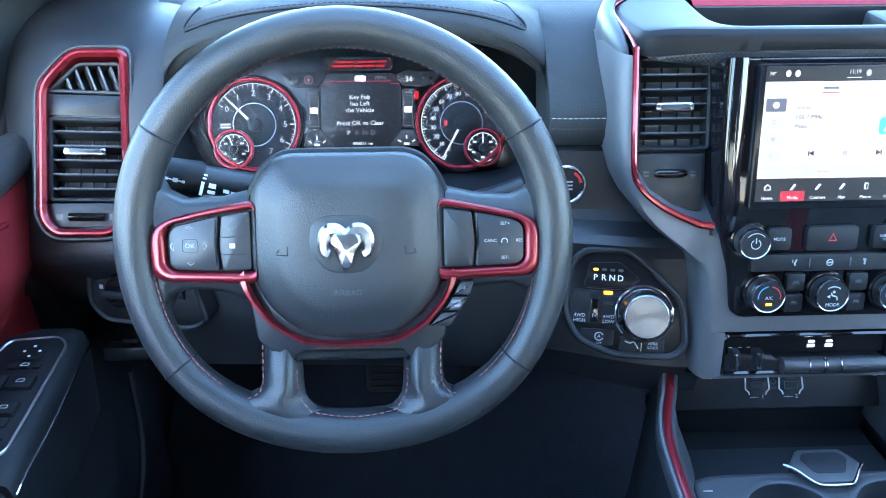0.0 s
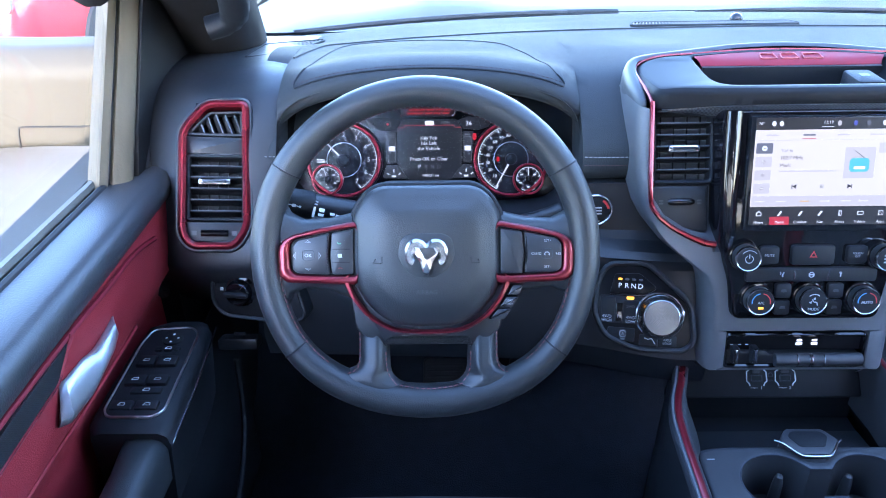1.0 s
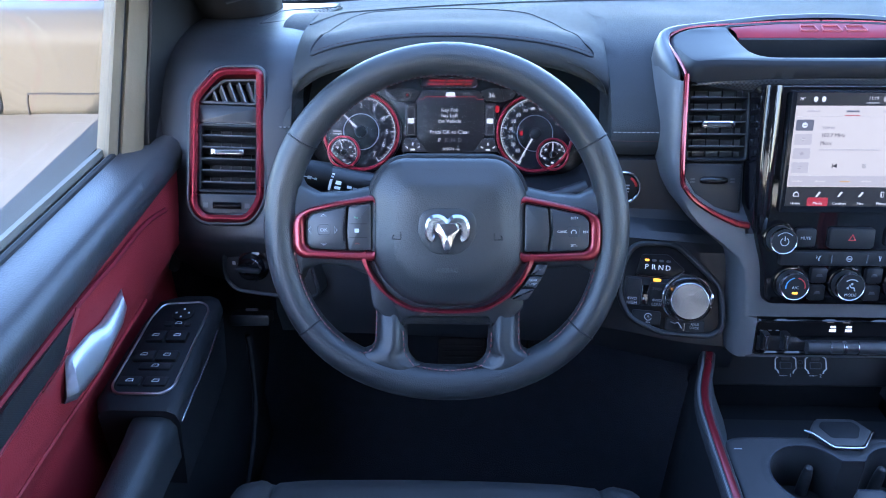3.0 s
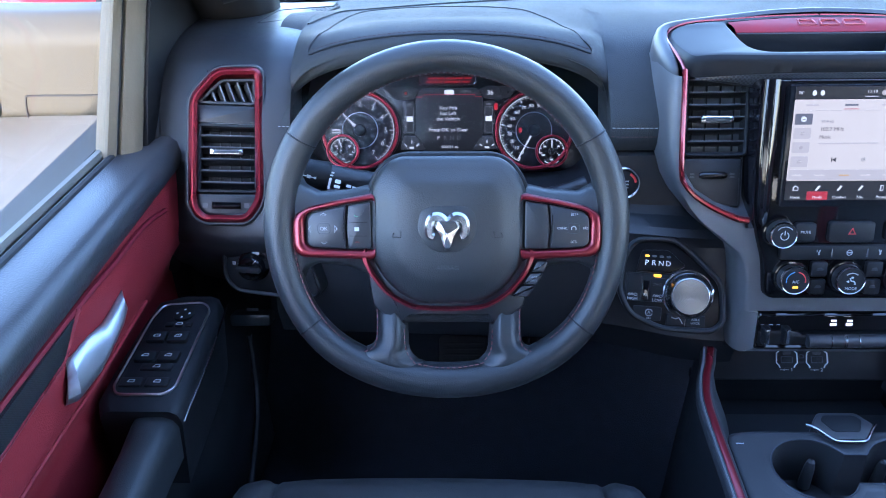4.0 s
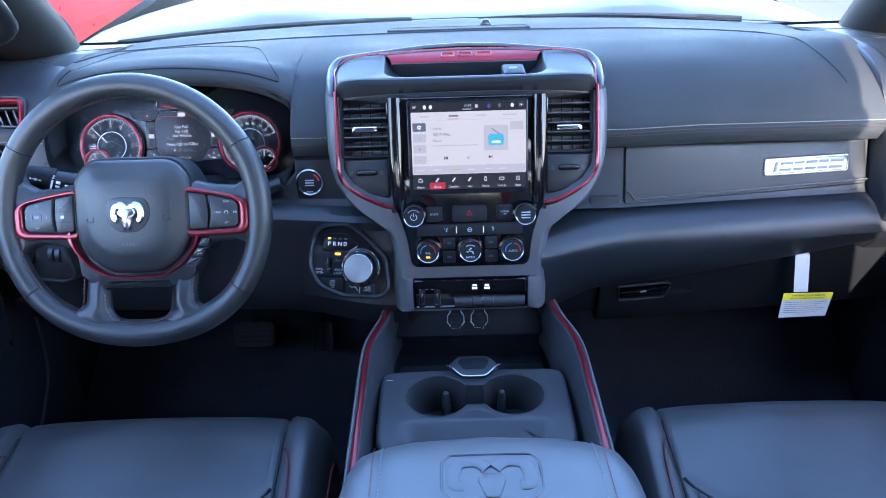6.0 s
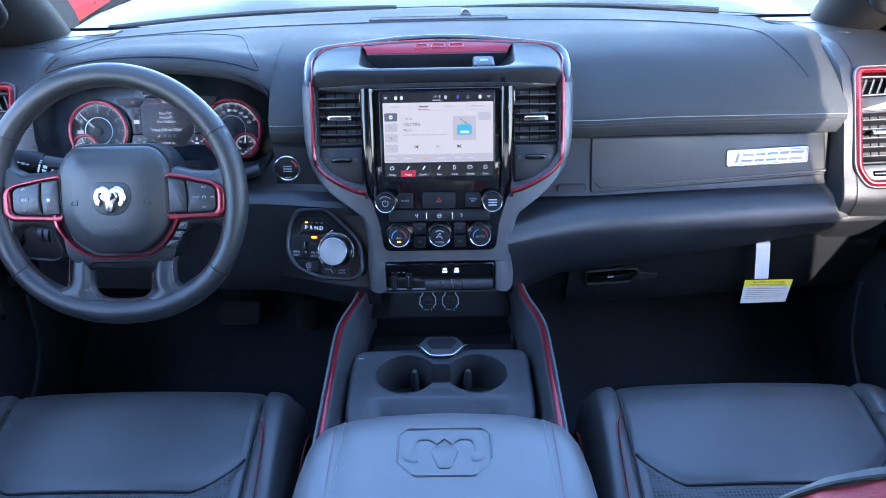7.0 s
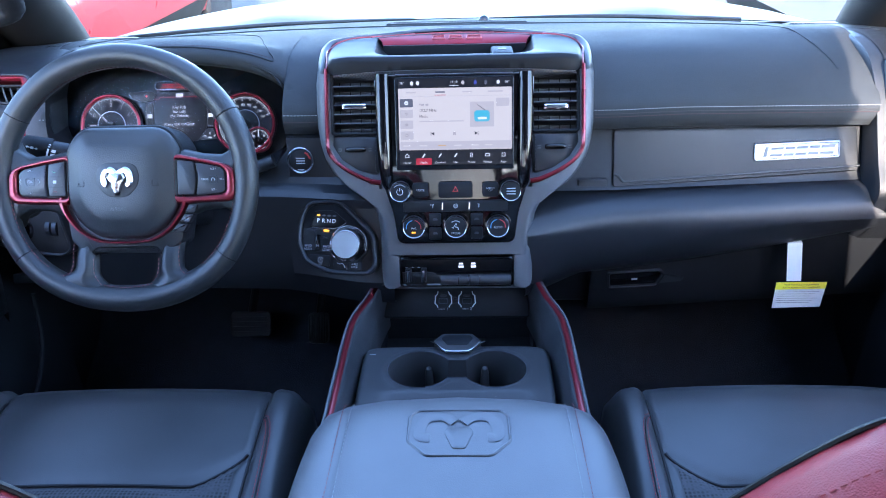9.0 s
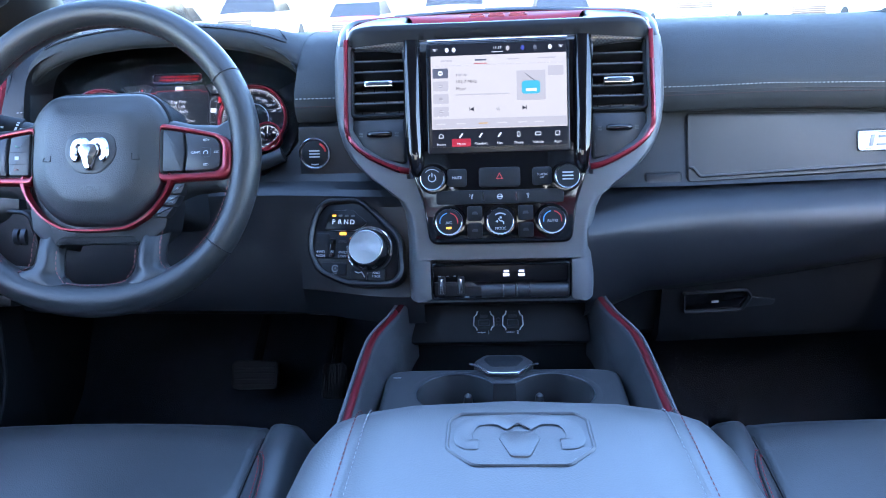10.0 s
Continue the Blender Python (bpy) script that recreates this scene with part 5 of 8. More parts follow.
DIAL_SIDE = material("dial_metal", (0.34, 0.345, 0.355), 0.24, metal=1.0, vary=0.05, vary_size=60)
part("dial_base", turned(((0.0305, 0.0), (0.0305, 0.002), (0.0295, 0.0035), (0.027, 0.0035))), DARK, gear)
part("dial_collar", tube([DIAL @ Vector((0.0292 * math.cos(a), 0.0292 * math.sin(a), 0.0034)) for a in [radians(-15 + 240 * i / 40) for i in range(41)]], 0.0014, 6), CHROME, gear, "chrome arc round the dial")
part("dial", turned(((0.0272, 0.002), (0.0268, 0.008), (0.0262, 0.0095), (0.0240, 0.0185), (0.0232, 0.0205), (0.0222, 0.0222), (0.0212, 0.0226))), DIAL_SIDE, gear, "polished dial side", angle=60)
SPUN = material("spun_aluminium", (0.25, 0.255, 0.26), 0.32, metal=1.0, vary=0)
SPUN.node_tree.nodes["Principled BSDF"].inputs["Anisotropic"].default_value = 0.7
part("dial_top", turned([(0.0216, 0.0220), (0.0211, 0.0229)] + [(0.0211 - 0.0008 * i, 0.0229 + 0.00008 * (i % 2)) for i in range(1, 26)] + [(0.0006, 0.0229)]), SPUN, gear, "spun aluminium dial top", angle=8)

# ---------- instrument cluster ----------
CL = plane_at((-0.459, 0.790, 1.39), 24)
clu = thing("instrument_cluster", (-0.459, 0.80, 1.31), "instrument cluster with two red ringed gauges and a display", "instrument cluster")
back = rounded([(-0.188, 0.070), (-0.120, 0.098), (0.120, 0.098), (0.188, 0.070), (0.197, -0.015), (0.165, -0.070), (0.06, -0.074), (0.0, -0.088), (-0.06, -0.074), (-0.165, -0.070), (-0.197, -0.015)][::-1], 0.03)
MOUTH = plane_at((-0.459, 0.722, 1.395), 17)
mouth = [(u * 1.0, (v * 1.0) if v > 0 else v * 1.06 - 0.004) for u, v in back]
rings = []
for t in (0.0, 0.33, 0.66, 1.0):
    rings.append([(CL @ Vector((*b, 0.0))).lerp(MOUTH @ Vector((*m, 0.0)), t) for b, m in zip(back, mouth)])
part("shroud", loft(rings, cap=False), DARK, clu)
part("face", plate(inset(back, -0.002), CL, -0.01, 0.0, 0.0005), SCREEN_BLACK, clu)
# lower brow
part("lower_brow", tube([MOUTH @ Vector((u, -0.084 + 0.02 * (abs(u) / 0.16) ** 3, 0.004)) for u in [-0.17 + 0.34 * i / 20 for i in range(21)]], 0.010, 10), PLASTIC, clu)
part("glass_cover", plate(inset(back, 0.006), CL @ Matrix.Translation((0, 0, 0.026)), 0.0, 0.0008, 0.0002), see_through("cluster_glass", (0.97, 0.97, 0.98), 0.10, 0.002, 0.10), clu).visible_shadow = False

GAUGE_FACE = material("gauge_face", (0.016, 0.016, 0.019), 0.5, vary=0, spec=0.15)
GAUGE_INK = lit("gauge_print", (0.78, 0.82, 0.84), 1.0)
GAUGE_RING = material("gauge_ring", (0.34, 0.022, 0.036), 0.32, metal=0.5, coat=0.3, vary=0.05)
GAUGE_RED = lit("gauge_red", (0.75, 0.02, 0.03), 0.7)


def gauge(u, v, numbers, a0, a1, needle, sub_u, sub_v, name, minor=4, tsize=0.0092, reach=0.0335):
    M = CL @ Matrix.Translation((u, v, 0.002))
    g = part(name, plate(ellipse(0, 0, 0.047, n=56), M, -0.001, 0.002, 0.0005), GAUGE_FACE, clu, "round black gauge with white numbers")
    part("red_ring", ring(ellipse(0, 0, 0.0505, n=64), 0.0042, M, 0.0, 0.009, 0.0018), GAUGE_RING, g, "red metal ring")
    part("dark_ring", ring(ellipse(0, 0, 0.0528, n=64), 0.0022, M, 0.0, 0.006, 0.001), DARK, g)
    part("inner_face", plate(ellipse(0, 0, 0.0225, n=48), M, 0.0015, 0.0026, 0.0004), DARK, g)
    part("inner_ring", ring(ellipse(0, 0, 0.0236, n=56), 0.0011, M, 0.001, 0.0034, 0.0004), GAUGE_RIM, g)
    part("hub", plate(ellipse(0, 0, 0.0080, n=24), M, 0.001, 0.010, 0.003), DARK, g)
    part("tick_arc", tube([M @ Matrix.Rotation(radians(a0 + (a1 - a0) * i / 60), 4, "Z") @ Vector((0.0440, 0, 0.0023)) for i in range(61)], 0.0004, 4), GAUGE_INK, g)
    bm = bmesh.new()
    n = (len(numbers) - 1) * minor
    for i in range(n + 1):
        R = Matrix.Rotation(radians(a0 + (a1 - a0) * i / n), 4, "Z")
        l, k = (0.0056, 0.0006) if i % minor == 0 else (0.0030, 0.0003)
        add_box(bm, (0.0440 - l, -k, 0.0021), (0.0442, k, 0.0025), M @ R)
    part("ticks", bm, GAUGE_INK, g)
    for i, t in enumerate(numbers):
        a = radians(a0 + (a1 - a0) * i / (len(numbers) - 1))
        lettering(t, tsize if len(t) < 3 else tsize * 0.82, M @ Matrix.Translation((reach * math.cos(a), reach * math.sin(a), 0.0024)), GAUGE_INK, g, "number")
    N = M @ Matrix.Rotation(radians(needle), 4, "Z")
    part("needle", loft([[N @ Vector((x, w, 0.0065 + h)) for w, h in ((-k, 0), (k, 0), (k, 0.0008), (-k, 0.0008))] for x, k in ((0.008, 0.0013), (0.043, 0.0006))]), lit("needle_white", (0.85, 0.88, 0.9), 0.8), g)
    S = CL @ Matrix.Translation((sub_u, sub_v, 0.004))
    sg = part("small_gauge", plate(ellipse(0, 0, 0.0185, n=36), S, -0.002, 0.004, 0.0005), GAUGE_FACE, clu, "small round gauge")
    part("red_ring", ring(ellipse(0, 0, 0.0212, n=44), 0.0028, S, -0.002, 0.010, 0.0016), GAUGE_RING, sg)
    part("tick_arc", tube([S @ Vector((0.0158 * math.cos(radians(190 - 200 * i / 30)), 0.0158 * math.sin(radians(190 - 200 * i / 30)), 0.0043)) for i in range(31)], 0.0004, 4), GAUGE_INK, sg)
    part("lower_arc", tube([S @ Vector((0.0158 * math.cos(radians(235 + 70 * i / 12)), 0.0158 * math.sin(radians(235 + 70 * i / 12)), 0.0043)) for i in range(13)], 0.0006, 4), GAUGE_INK, sg)
    bm = bmesh.new()
    for i in range(9):
        R = Matrix.Rotation(radians(190 - 25 * i), 4, "Z")
        add_box(bm, (0.0120 if i % 4 == 0 else 0.0135, -0.0005, 0.0041), (0.0158, 0.0005, 0.0045), S @ R)
    for du, dv in ((-0.0102, -0.0050), (0.0102, -0.0050), (0.0, -0.0108), (-0.0088, 0.0060), (0.0088, 0.0060)):
        add_box(bm, (du - 0.0018, dv - 0.0010, 0.0041), (du + 0.0018, dv + 0.0010, 0.0045), S)
    part("ticks", bm, GAUGE_INK, sg)
    part("hub", plate(ellipse(0, 0, 0.0046, n=16), S, 0.003, 0.008, 0.0015), DARK, sg)
    part("needle", box((0.004, -0.0006, 0.006), (0.0145, 0.0006, 0.0066), S @ Matrix.Rotation(radians(108 if u < 0 else 90), 4, "Z")), GAUGE_INK, sg)
    return g


GAUGE_RIM = material("gauge_inner_ring", (0.34, 0.35, 0.37), 0.35, metal=0.6, vary=0)
tach = gauge(-0.116, -0.0165, ["0", "1", "2", "3", "4", "5", "6", "7"], 150, -60, 135, -0.1385, -0.0425, "tachometer")
for dv in (0.0, 0.0032):
    part("unit_print", box((-0.037, -0.0035 + dv, 0.0022), (-0.026, -0.0017 + dv, 0.0025), CL @ Matrix.Translation((-0.116, -0.0165, 0.002))), GAUGE_INK, tach)
speedo = gauge(0.1095, -0.0177, ["0", "10", "20", "30", "40", "50", "60", "70", "80", "90", "100", "110", "120"], 244, 22, 241, 0.1325, -0.0445, "speedometer", 4, 0.0062, 0.0315)
part("red_telltale", plate(round_rect(-0.0195, -0.003, -0.0155, 0.0035, 0.0015), CL @ Matrix.Translation((0.1095, -0.0177, 0.002)), 0.002, 0.003, 0.0002), GAUGE_RED, speedo)

LCD = lit("cluster_lcd", (0.026, 0.029, 0.035), 0.62)
LCD_SIDE = lit("cluster_side_lcd", (0.030, 0.033, 0.040), 1.1)
CL_GREY = lit("cluster_grey", (0.30, 0.32, 0.34), 0.5)
lcd = part("display", plate(rounded([(-0.0355, 0.0365), (0.0365, 0.0365), (0.0435, 0.0235), (0.0435, -0.0230), (0.0285, -0.0445), (-0.0285, -0.0445), (-0.0435, -0.0230), (-0.0435, 0.0235)][::-1], 0.003), CL, 0.001, 0.004, 0.0006), LCD, clu, "dark display with white words")
for i, t in enumerate(("Key Fob", "has Left", "the Vehicle", "", "Press OK to Clear")):
    if t:
        lettering(t, 0.0068, CL @ Matrix.Translation((-0.001, 0.0115 - 0.0070 * i, 0.0045)), PAGE_WHITE, lcd)
for i, c in enumerate("PRND"):
    lettering(c, 0.0072, CL @ Matrix.Translation((-0.014 + 0.0088 * i, -0.0270, 0.0045)), PAGE_WHITE if c == "P" else CL_GREY, lcd)
lettering("000031 mi", 0.0052, CL @ Matrix.Translation((0.001, -0.0385, 0.0045)), PAGE_WHITE, lcd)
lettering("MPH", 0.0062, CL @ Matrix.Translation((0.022, 0.0315, 0.0045)), CL_GREY, lcd)
part("red_rule", tube([CL @ Vector((u, 0.0255 + (0.003 if abs(u) < 0.034 else 0), 0.0046)) for u in (-0.042, -0.034, -0.033, 0.033, 0.034, 0.042)], 0.0004, 4), GAUGE_RED, lcd)
part("camera_symbol", plate(round_rect(-0.006, 0.0280, 0.006, 0.0345, 0.0015), CL, 0.004, 0.0046, 0.0002), PAGE_WHITE, lcd)
for s in (-1, 1):
    sp = part("side_display", plate(rounded([(s * 0.0590, 0.020), (s * 0.0445, 0.020), (s * 0.0445, -0.0215), (s * 0.0590, -0.0215)][:: -s], 0.002), CL, 0.001, 0.0035, 0.0004), LCD, clu)
    for v0, v1, mt in ((-0.0185, -0.0062, LCD_SIDE), (-0.0055, 0.0010, PAGE_WHITE), (0.0017, 0.0125, LCD_SIDE)):
        part("bar_level", plate(round_rect(s * 0.0512 - 0.0042, v0, s * 0.0512 + 0.0042, v1, 0.0006), CL, 0.003, 0.0040, 0.0001), mt, sp)
    part("bar_edge", ring(round_rect(s * 0.0512 - 0.0052, -0.0200, s * 0.0512 + 0.0052, 0.0135, 0.001), 0.0005, CL, 0.003, 0.0042, 0.0001), CL_GREY, sp)
    part("bar_caption", box((s * 0.0512 - 0.0035, 0.0152, 0.003), (s * 0.0512 + 0.0035, 0.0168, 0.0038), CL), CL_GREY, sp)
    lower = part("corner_display", plate(rounded([(s * 0.0640, -0.0415), (s * 0.0590, -0.0242), (s * 0.0440, -0.0242), (s * 0.0312, -0.0400), (s * 0.0325, -0.0425)][:: s], 0.002), CL, 0.001, 0.003, 0.0004), LCD_SIDE, clu)
    for a in (35, 90, 145):
        part("corner_tick", box((0.0075, -0.0008, 0.003), (0.0115, 0.0008, 0.0036), CL @ Matrix.Translation((s * 0.0490, -0.0415, 0)) @ Matrix.Rotation(radians(a), 4, "Z")), GAUGE_INK, lower)
    part("corner_symbol", box((s * 0.049 - 0.003, -0.0405, 0.003), (s * 0.049 + 0.003, -0.0380, 0.0036), CL), GAUGE_INK, lower)
    up = part("upper_display", plate(rounded([(s * 0.0860, 0.0375), (s * 0.0505, 0.0395), (s * 0.0385, 0.0350), (s * 0.0455, 0.0240), (s * 0.0645, 0.0218), (s * 0.0800, 0.0262)][:: -s], 0.002), CL, 0.001, 0.003, 0.0004), LCD, clu)
    part("upper_seam", tube([CL @ Vector((s * 0.0650, 0.0382, 0.0032)), CL @ Vector((s * 0.0690, 0.0235, 0.0032))], 0.0005, 4), DARK, up)
    part("upper_sensor", plate(ellipse(s * 0.0765, 0.0310, 0.0018, n=12), CL, 0.002, 0.0034, 0.0003), DARK, up)
    if s > 0:
        lettering("36", 0.0085, CL @ Matrix.Translation((0.0530, 0.0305, 0.0035)), PAGE_WHITE, up)
    else:
        part("compass", ring(ellipse(-0.0560, 0.0305, 0.0048, n=18), 0.0009, CL, 0.002, 0.0035, 0.0002), CL_GREY, up)
        part("compass_mark", plate(ellipse(-0.0560, 0.0305, 0.0018, n=12), CL, 0.002, 0.0036, 0.0002), RED_INK, up)
part("red_warning", plate(round_rect(0.0580, 0.0085, 0.0630, 0.0175, 0.0018), CL, 0.004, 0.0048, 0.0002), GAUGE_RED, clu)
bz = part("badge_frame", ring(round_rect(-0.0395, 0.0390, 0.0360, 0.0545, 0.006), 0.0026, CL, 0.001, 0.009, 0.0012), CHROME, clu, "chrome badge frame")
part("badge_back", plate(round_rect(-0.0375, 0.0410, 0.0340, 0.0525, 0.004), CL, 0.001, 0.005, 0.0004), DARK, bz)
bm = bmesh.new()
for i, w in enumerate((0.011, 0.009, 0.010, 0.009, 0.009)):
    u = -0.029 + 0.0118 * i
    for v0, v1 in ((0.0435, 0.0455), (0.0480, 0.0498)):
        add_plate(bm, [(u + (v0 - 0.045) * 0.5, v0), (u + w + (v0 - 0.045) * 0.5, v0), (u + w + (v1 - 0.045) * 0.5, v1), (u + (v1 - 0.045) * 0.5, v1)], CL, 0.0045, 0.0058, 0.0002, 1)
part("badge_bars", bm, GAUGE_RED, bz)

# ---------- steering wheel ----------
WHEEL = plane_at((-0.456, 0.540, 1.384), 24)
wheel = thing("steering_wheel", (-0.456, 0.60, 1.35), "black leather steering wheel with red bezel and chrome badge", "steering wheel")
WN = WHEEL.to_3x3() @ Vector((0, 0, 1))
RIM_R, RIM_V, RIM_W = 0.1700, -0.008, -0.004


def rim_at(deg, r=0.0, w=0.0):
    a, low = radians(deg), (deg + 360) % 360
    r += 0.0062 * (math.exp(-((low - 221) / 24) ** 2) + math.exp(-((low - 319) / 24) ** 2)) - 0.0025 * math.exp(-((low - 270) / 20) ** 2)
    return WHEEL @ Vector((-0.0025 + (RIM_R + 0.002 + r) * math.cos(a), (RIM_R - 0.001 + r) * math.sin(a) + RIM_V, RIM_W + w))


def rim_radius(deg):
    low = max(0.0, -math.sin(radians(deg)))
    return 0.0166 - 0.0010 * math.sin(math.pi * low) ** 2 + 0.0022 * low ** 4


bm = bmesh.new()
N = 96
add_loft(bm, [[rim_at(360 * i / N, rim_radius(360 * i / N) * math.cos(2 * math.pi * j / 18), 1.08 * rim_radius(360 * i / N) * math.sin(2 * math.pi * j / 18)) for j in range(18)] for i in range(N)], loop=True)
part("rim", bm, LEATHER, wheel, angle=80)
for deg in (31, 149, 217.5, 322.5):
    part("rim_seam", tube([rim_at(deg, rim_radius(deg) * 1.012 * math.cos(2 * math.pi * j / 18), 1.09 * rim_radius(deg) * math.sin(2 * math.pi * j / 18)) for j in range(18)], 0.0009, 5, closed=True), DARK, wheel)
for a0, a1 in ((40, 140), (-48, -3), (183, 228)):
    part("rim_stitching", stitches([rim_at(a0 + (a1 - a0) * i / 60, *((-0.0166, 0.004) if a0 == 40 else (-0.0152, 0.0085))) for i in range(61)], 0.0062, 0.0042, 0.0008), THREAD_TAN if a0 != 40 else THREAD_DARK, wheel)
# spokes
for s in (-1, 1):
    top = [(s * 0.080, 0.030), (s * 0.105, 0.024), (s * 0.135, 0.022), (s * 0.150, 0.030), (s * 0.158, 0.046)]
    bot = [(s * 0.080, -0.060), (s * 0.105, -0.050), (s * 0.135, -0.047), (s * 0.150, -0.054), (s * 0.156, -0.070)]
    rows = []
    for (u0, v0), (u1, v1) in zip(top, bot):
        rows.append([WHEEL @ Vector(p) for p in ((u0, v0 + 0.003, -0.026), (u0, v0 + 0.002, -0.008), (u0, v0 - 0.004, 0.0), ((u0 + u1) / 2, (v0 + v1) / 2, 0.002), (u1, v1 + 0.004, 0.0), (u1, v1 - 0.002, -0.008), (u1, v1 - 0.003, -0.026))])
    part("side_spoke", loft(rows), LEATHER, wheel, angle=70)
    rows = []
    for v, c, hw, w in ((-0.068, 0.0600, 0.0180, -0.016), (-0.093, 0.0602, 0.0165, -0.010), (-0.104, 0.0598, 0.0165, -0.004), (-0.115, 0.0596, 0.0166, 0.0010), (-0.125, 0.0595, 0.0170, 0.0030), (-0.1316, 0.0597, 0.0176, 0.0040), (-0.1365, 0.0615, 0.0195, 0.0048), (-0.1395, 0.0650, 0.0240, 0.0054), (-0.1420, 0.0695, 0.0290, 0.0060), (-0.1470, 0.0717, 0.0345, 0.0068), (-0.1525, 0.0705, 0.0395, 0.0070), (-0.1580, 0.0630, 0.0480, 0.0060), (-0.1640, 0.0600, 0.0520, 0.0040)):
        sec = []
        for t in [2 * math.pi * j / 28 for j in range(28)]:
            up = math.sin(t)
            rise = 0.0150 * (1 - abs(math.cos(t)) ** 3) if up > 0 else -0.012 * abs(up)
            rise += 0.0022 * math.exp(-((math.cos(t) + 0.30) / 0.22) ** 2) if up > 0 else 0
            sec.append(WHEEL @ Vector((s * (c + hw * math.cos(t)), v, w - 0.012 + rise)))
        rows.append(sec)
    part("lower_spoke", loft(rows), LEATHER, wheel, angle=70)
    line = [WHEEL @ Vector((s * u, v, w)) for u, v, w in ((0.0748, -0.097, -0.002), (0.0742, -0.1115, 0.003), (0.0752, -0.129, 0.0040), (0.0800, -0.1375, 0.0050), (0.0900, -0.1410, 0.0060), (0.1010, -0.1385, 0.0070))]
    part("rim_stitching", stitches(spline(line, 6), 0.006, 0.004, 0.0008), THREAD_TAN, wheel)
# sewn edge of the lower window
line = [WHEEL @ Vector((u, v, w)) for u, v, w in [(-0.0460, -0.118, 0.003), (-0.0448, -0.137, 0.005), (-0.0395, -0.148, 0.006), (-0.031, -0.1545, 0.006), (0.0, -0.1580, 0.008), (0.031, -0.1545, 0.006), (0.0395, -0.148, 0.006), (0.0448, -0.137, 0.005), (0.0460, -0.118, 0.003)]]
part("rim_stitching", stitches(spline(line, 6), 0.006, 0.004, 0.0008), THREAD_TAN, wheel)
# hub and airbag cover
hub = rounded([(-0.058, 0.062), (0.058, 0.062), (0.080, 0.034), (0.082, -0.034), (0.067, -0.066), (0.036, -0.091), (-0.036, -0.091), (-0.067, -0.066), (-0.082, -0.034), (-0.080, 0.034)][::-1], 0.022, 6)
part("hub_shell", plate(inset(hub, -0.004), WHEEL, -0.06, -0.004, 0.004), DARK, wheel)
flare_l = [(-0.084, -0.040), (-0.0835, -0.062), (-0.0790, -0.094), (-0.0620, -0.1085), (-0.0440, -0.1155), (-0.0425, -0.1070)]
part("lower_shell", plate(rounded(flare_l + [(-u, v) for u, v in reversed(flare_l)], 0.004), WHEEL, -0.045, -0.0010, 0.005), PLASTIC, wheel)
rings = [[WHEEL @ Vector((u, v, w)) for u, v in inset(hub, d)] for d, w in ((0, -0.012), (0.0, -0.001), (0.0015, 0.0035), (0.005, 0.0075), (0.011, 0.0105), (0.017, 0.0125))]
inner = inset(hub, 0.017)
for k, w in ((0.9, 0.0165), (0.78, 0.0190), (0.5, 0.0200), (0.2, 0.0205), (0.02, 0.0206)):
    rings.append([WHEEL @ Vector((u * k, (v + 0.013) * k - 0.013, w)) for u, v in inner])
cover = part("airbag_cover", loft(rings), LEATHER, wheel, "grained black airbag cover", angle=60)
lettering("AIRBAG", 0.0066, WHEEL @ Matrix.Translation((0.0, -0.0500, 0.0208)), SLAT_EDGE, cover)
pad = [(0.0175, 0.0134), (0.0275, 0.0078), (0.0312, -0.0098), (0.0240, -0.0250), (0.0120, -0.0346)]
part("badge_pad", plate(rounded(pad + [(-u, v) for u, v in reversed(pad)], 0.007), WHEEL, 0.016, 0.0216, 0.003), LEATHER, cover)
# chrome badge as plain curled shapes
bdg = WHEEL @ Matrix.Translation((0.0, -0.0095, 0.0213))
BADGE_METAL = material("badge_metal", (0.50, 0.51, 0.53), 0.2, metal=1.0, vary=0.1, vary_size=60)
head = rounded([(-0.0095, 0.0100), (0.0095, 0.0100), (0.0130, 0.002), (0.0075, -0.0085), (0.0048, -0.0185), (0.0026, -0.0215), (-0.0026, -0.0215), (-0.0048, -0.0185), (-0.0075, -0.0085), (-0.0130, 0.002)][::-1], 0.0022, 3)
b0 = part("badge", loft([[bdg @ Vector((u * k, (v + 0.005) * k - 0.005, w)) for u, v in head] for k, w in ((1.0, -0.001), (1.0, 0.003), (0.85, 0.0055), (0.35, 0.0075), (0.02, 0.0078))]), BADGE_METAL, wheel, "polished metal badge", angle=20)
for s in (-1, 1):
    pts = spline([(s * 0.0030, 0.0060, 0), (s * 0.0080, 0.0108, 0), (s * 0.0145, 0.0100, 0), (s * 0.0176, 0.0030, 0), (s * 0.0172, -0.0060, 0), (s * 0.0135, -0.0085, 0)], 5)
    part("curl", tube([bdg @ (p + Vector((0, 0, 0.0024))) for p in pts], lambda t: 0.0060 - 0.0020 * t, 6, flat=0.6, up=WN), BADGE_METAL, b0)
for s in (-1, 1):
    part("horn_mark", tube([cover.matrix_world @ (WHEEL @ Vector(p)) for p in ((s * 0.047, -0.012, 0.0195), (s * 0.047, -0.019, 0.0193), (s * 0.056, -0.0185, 0.0188), (s * 0.054, -0.0145, 0.019))], 0.0006, 5), DARK, cover)
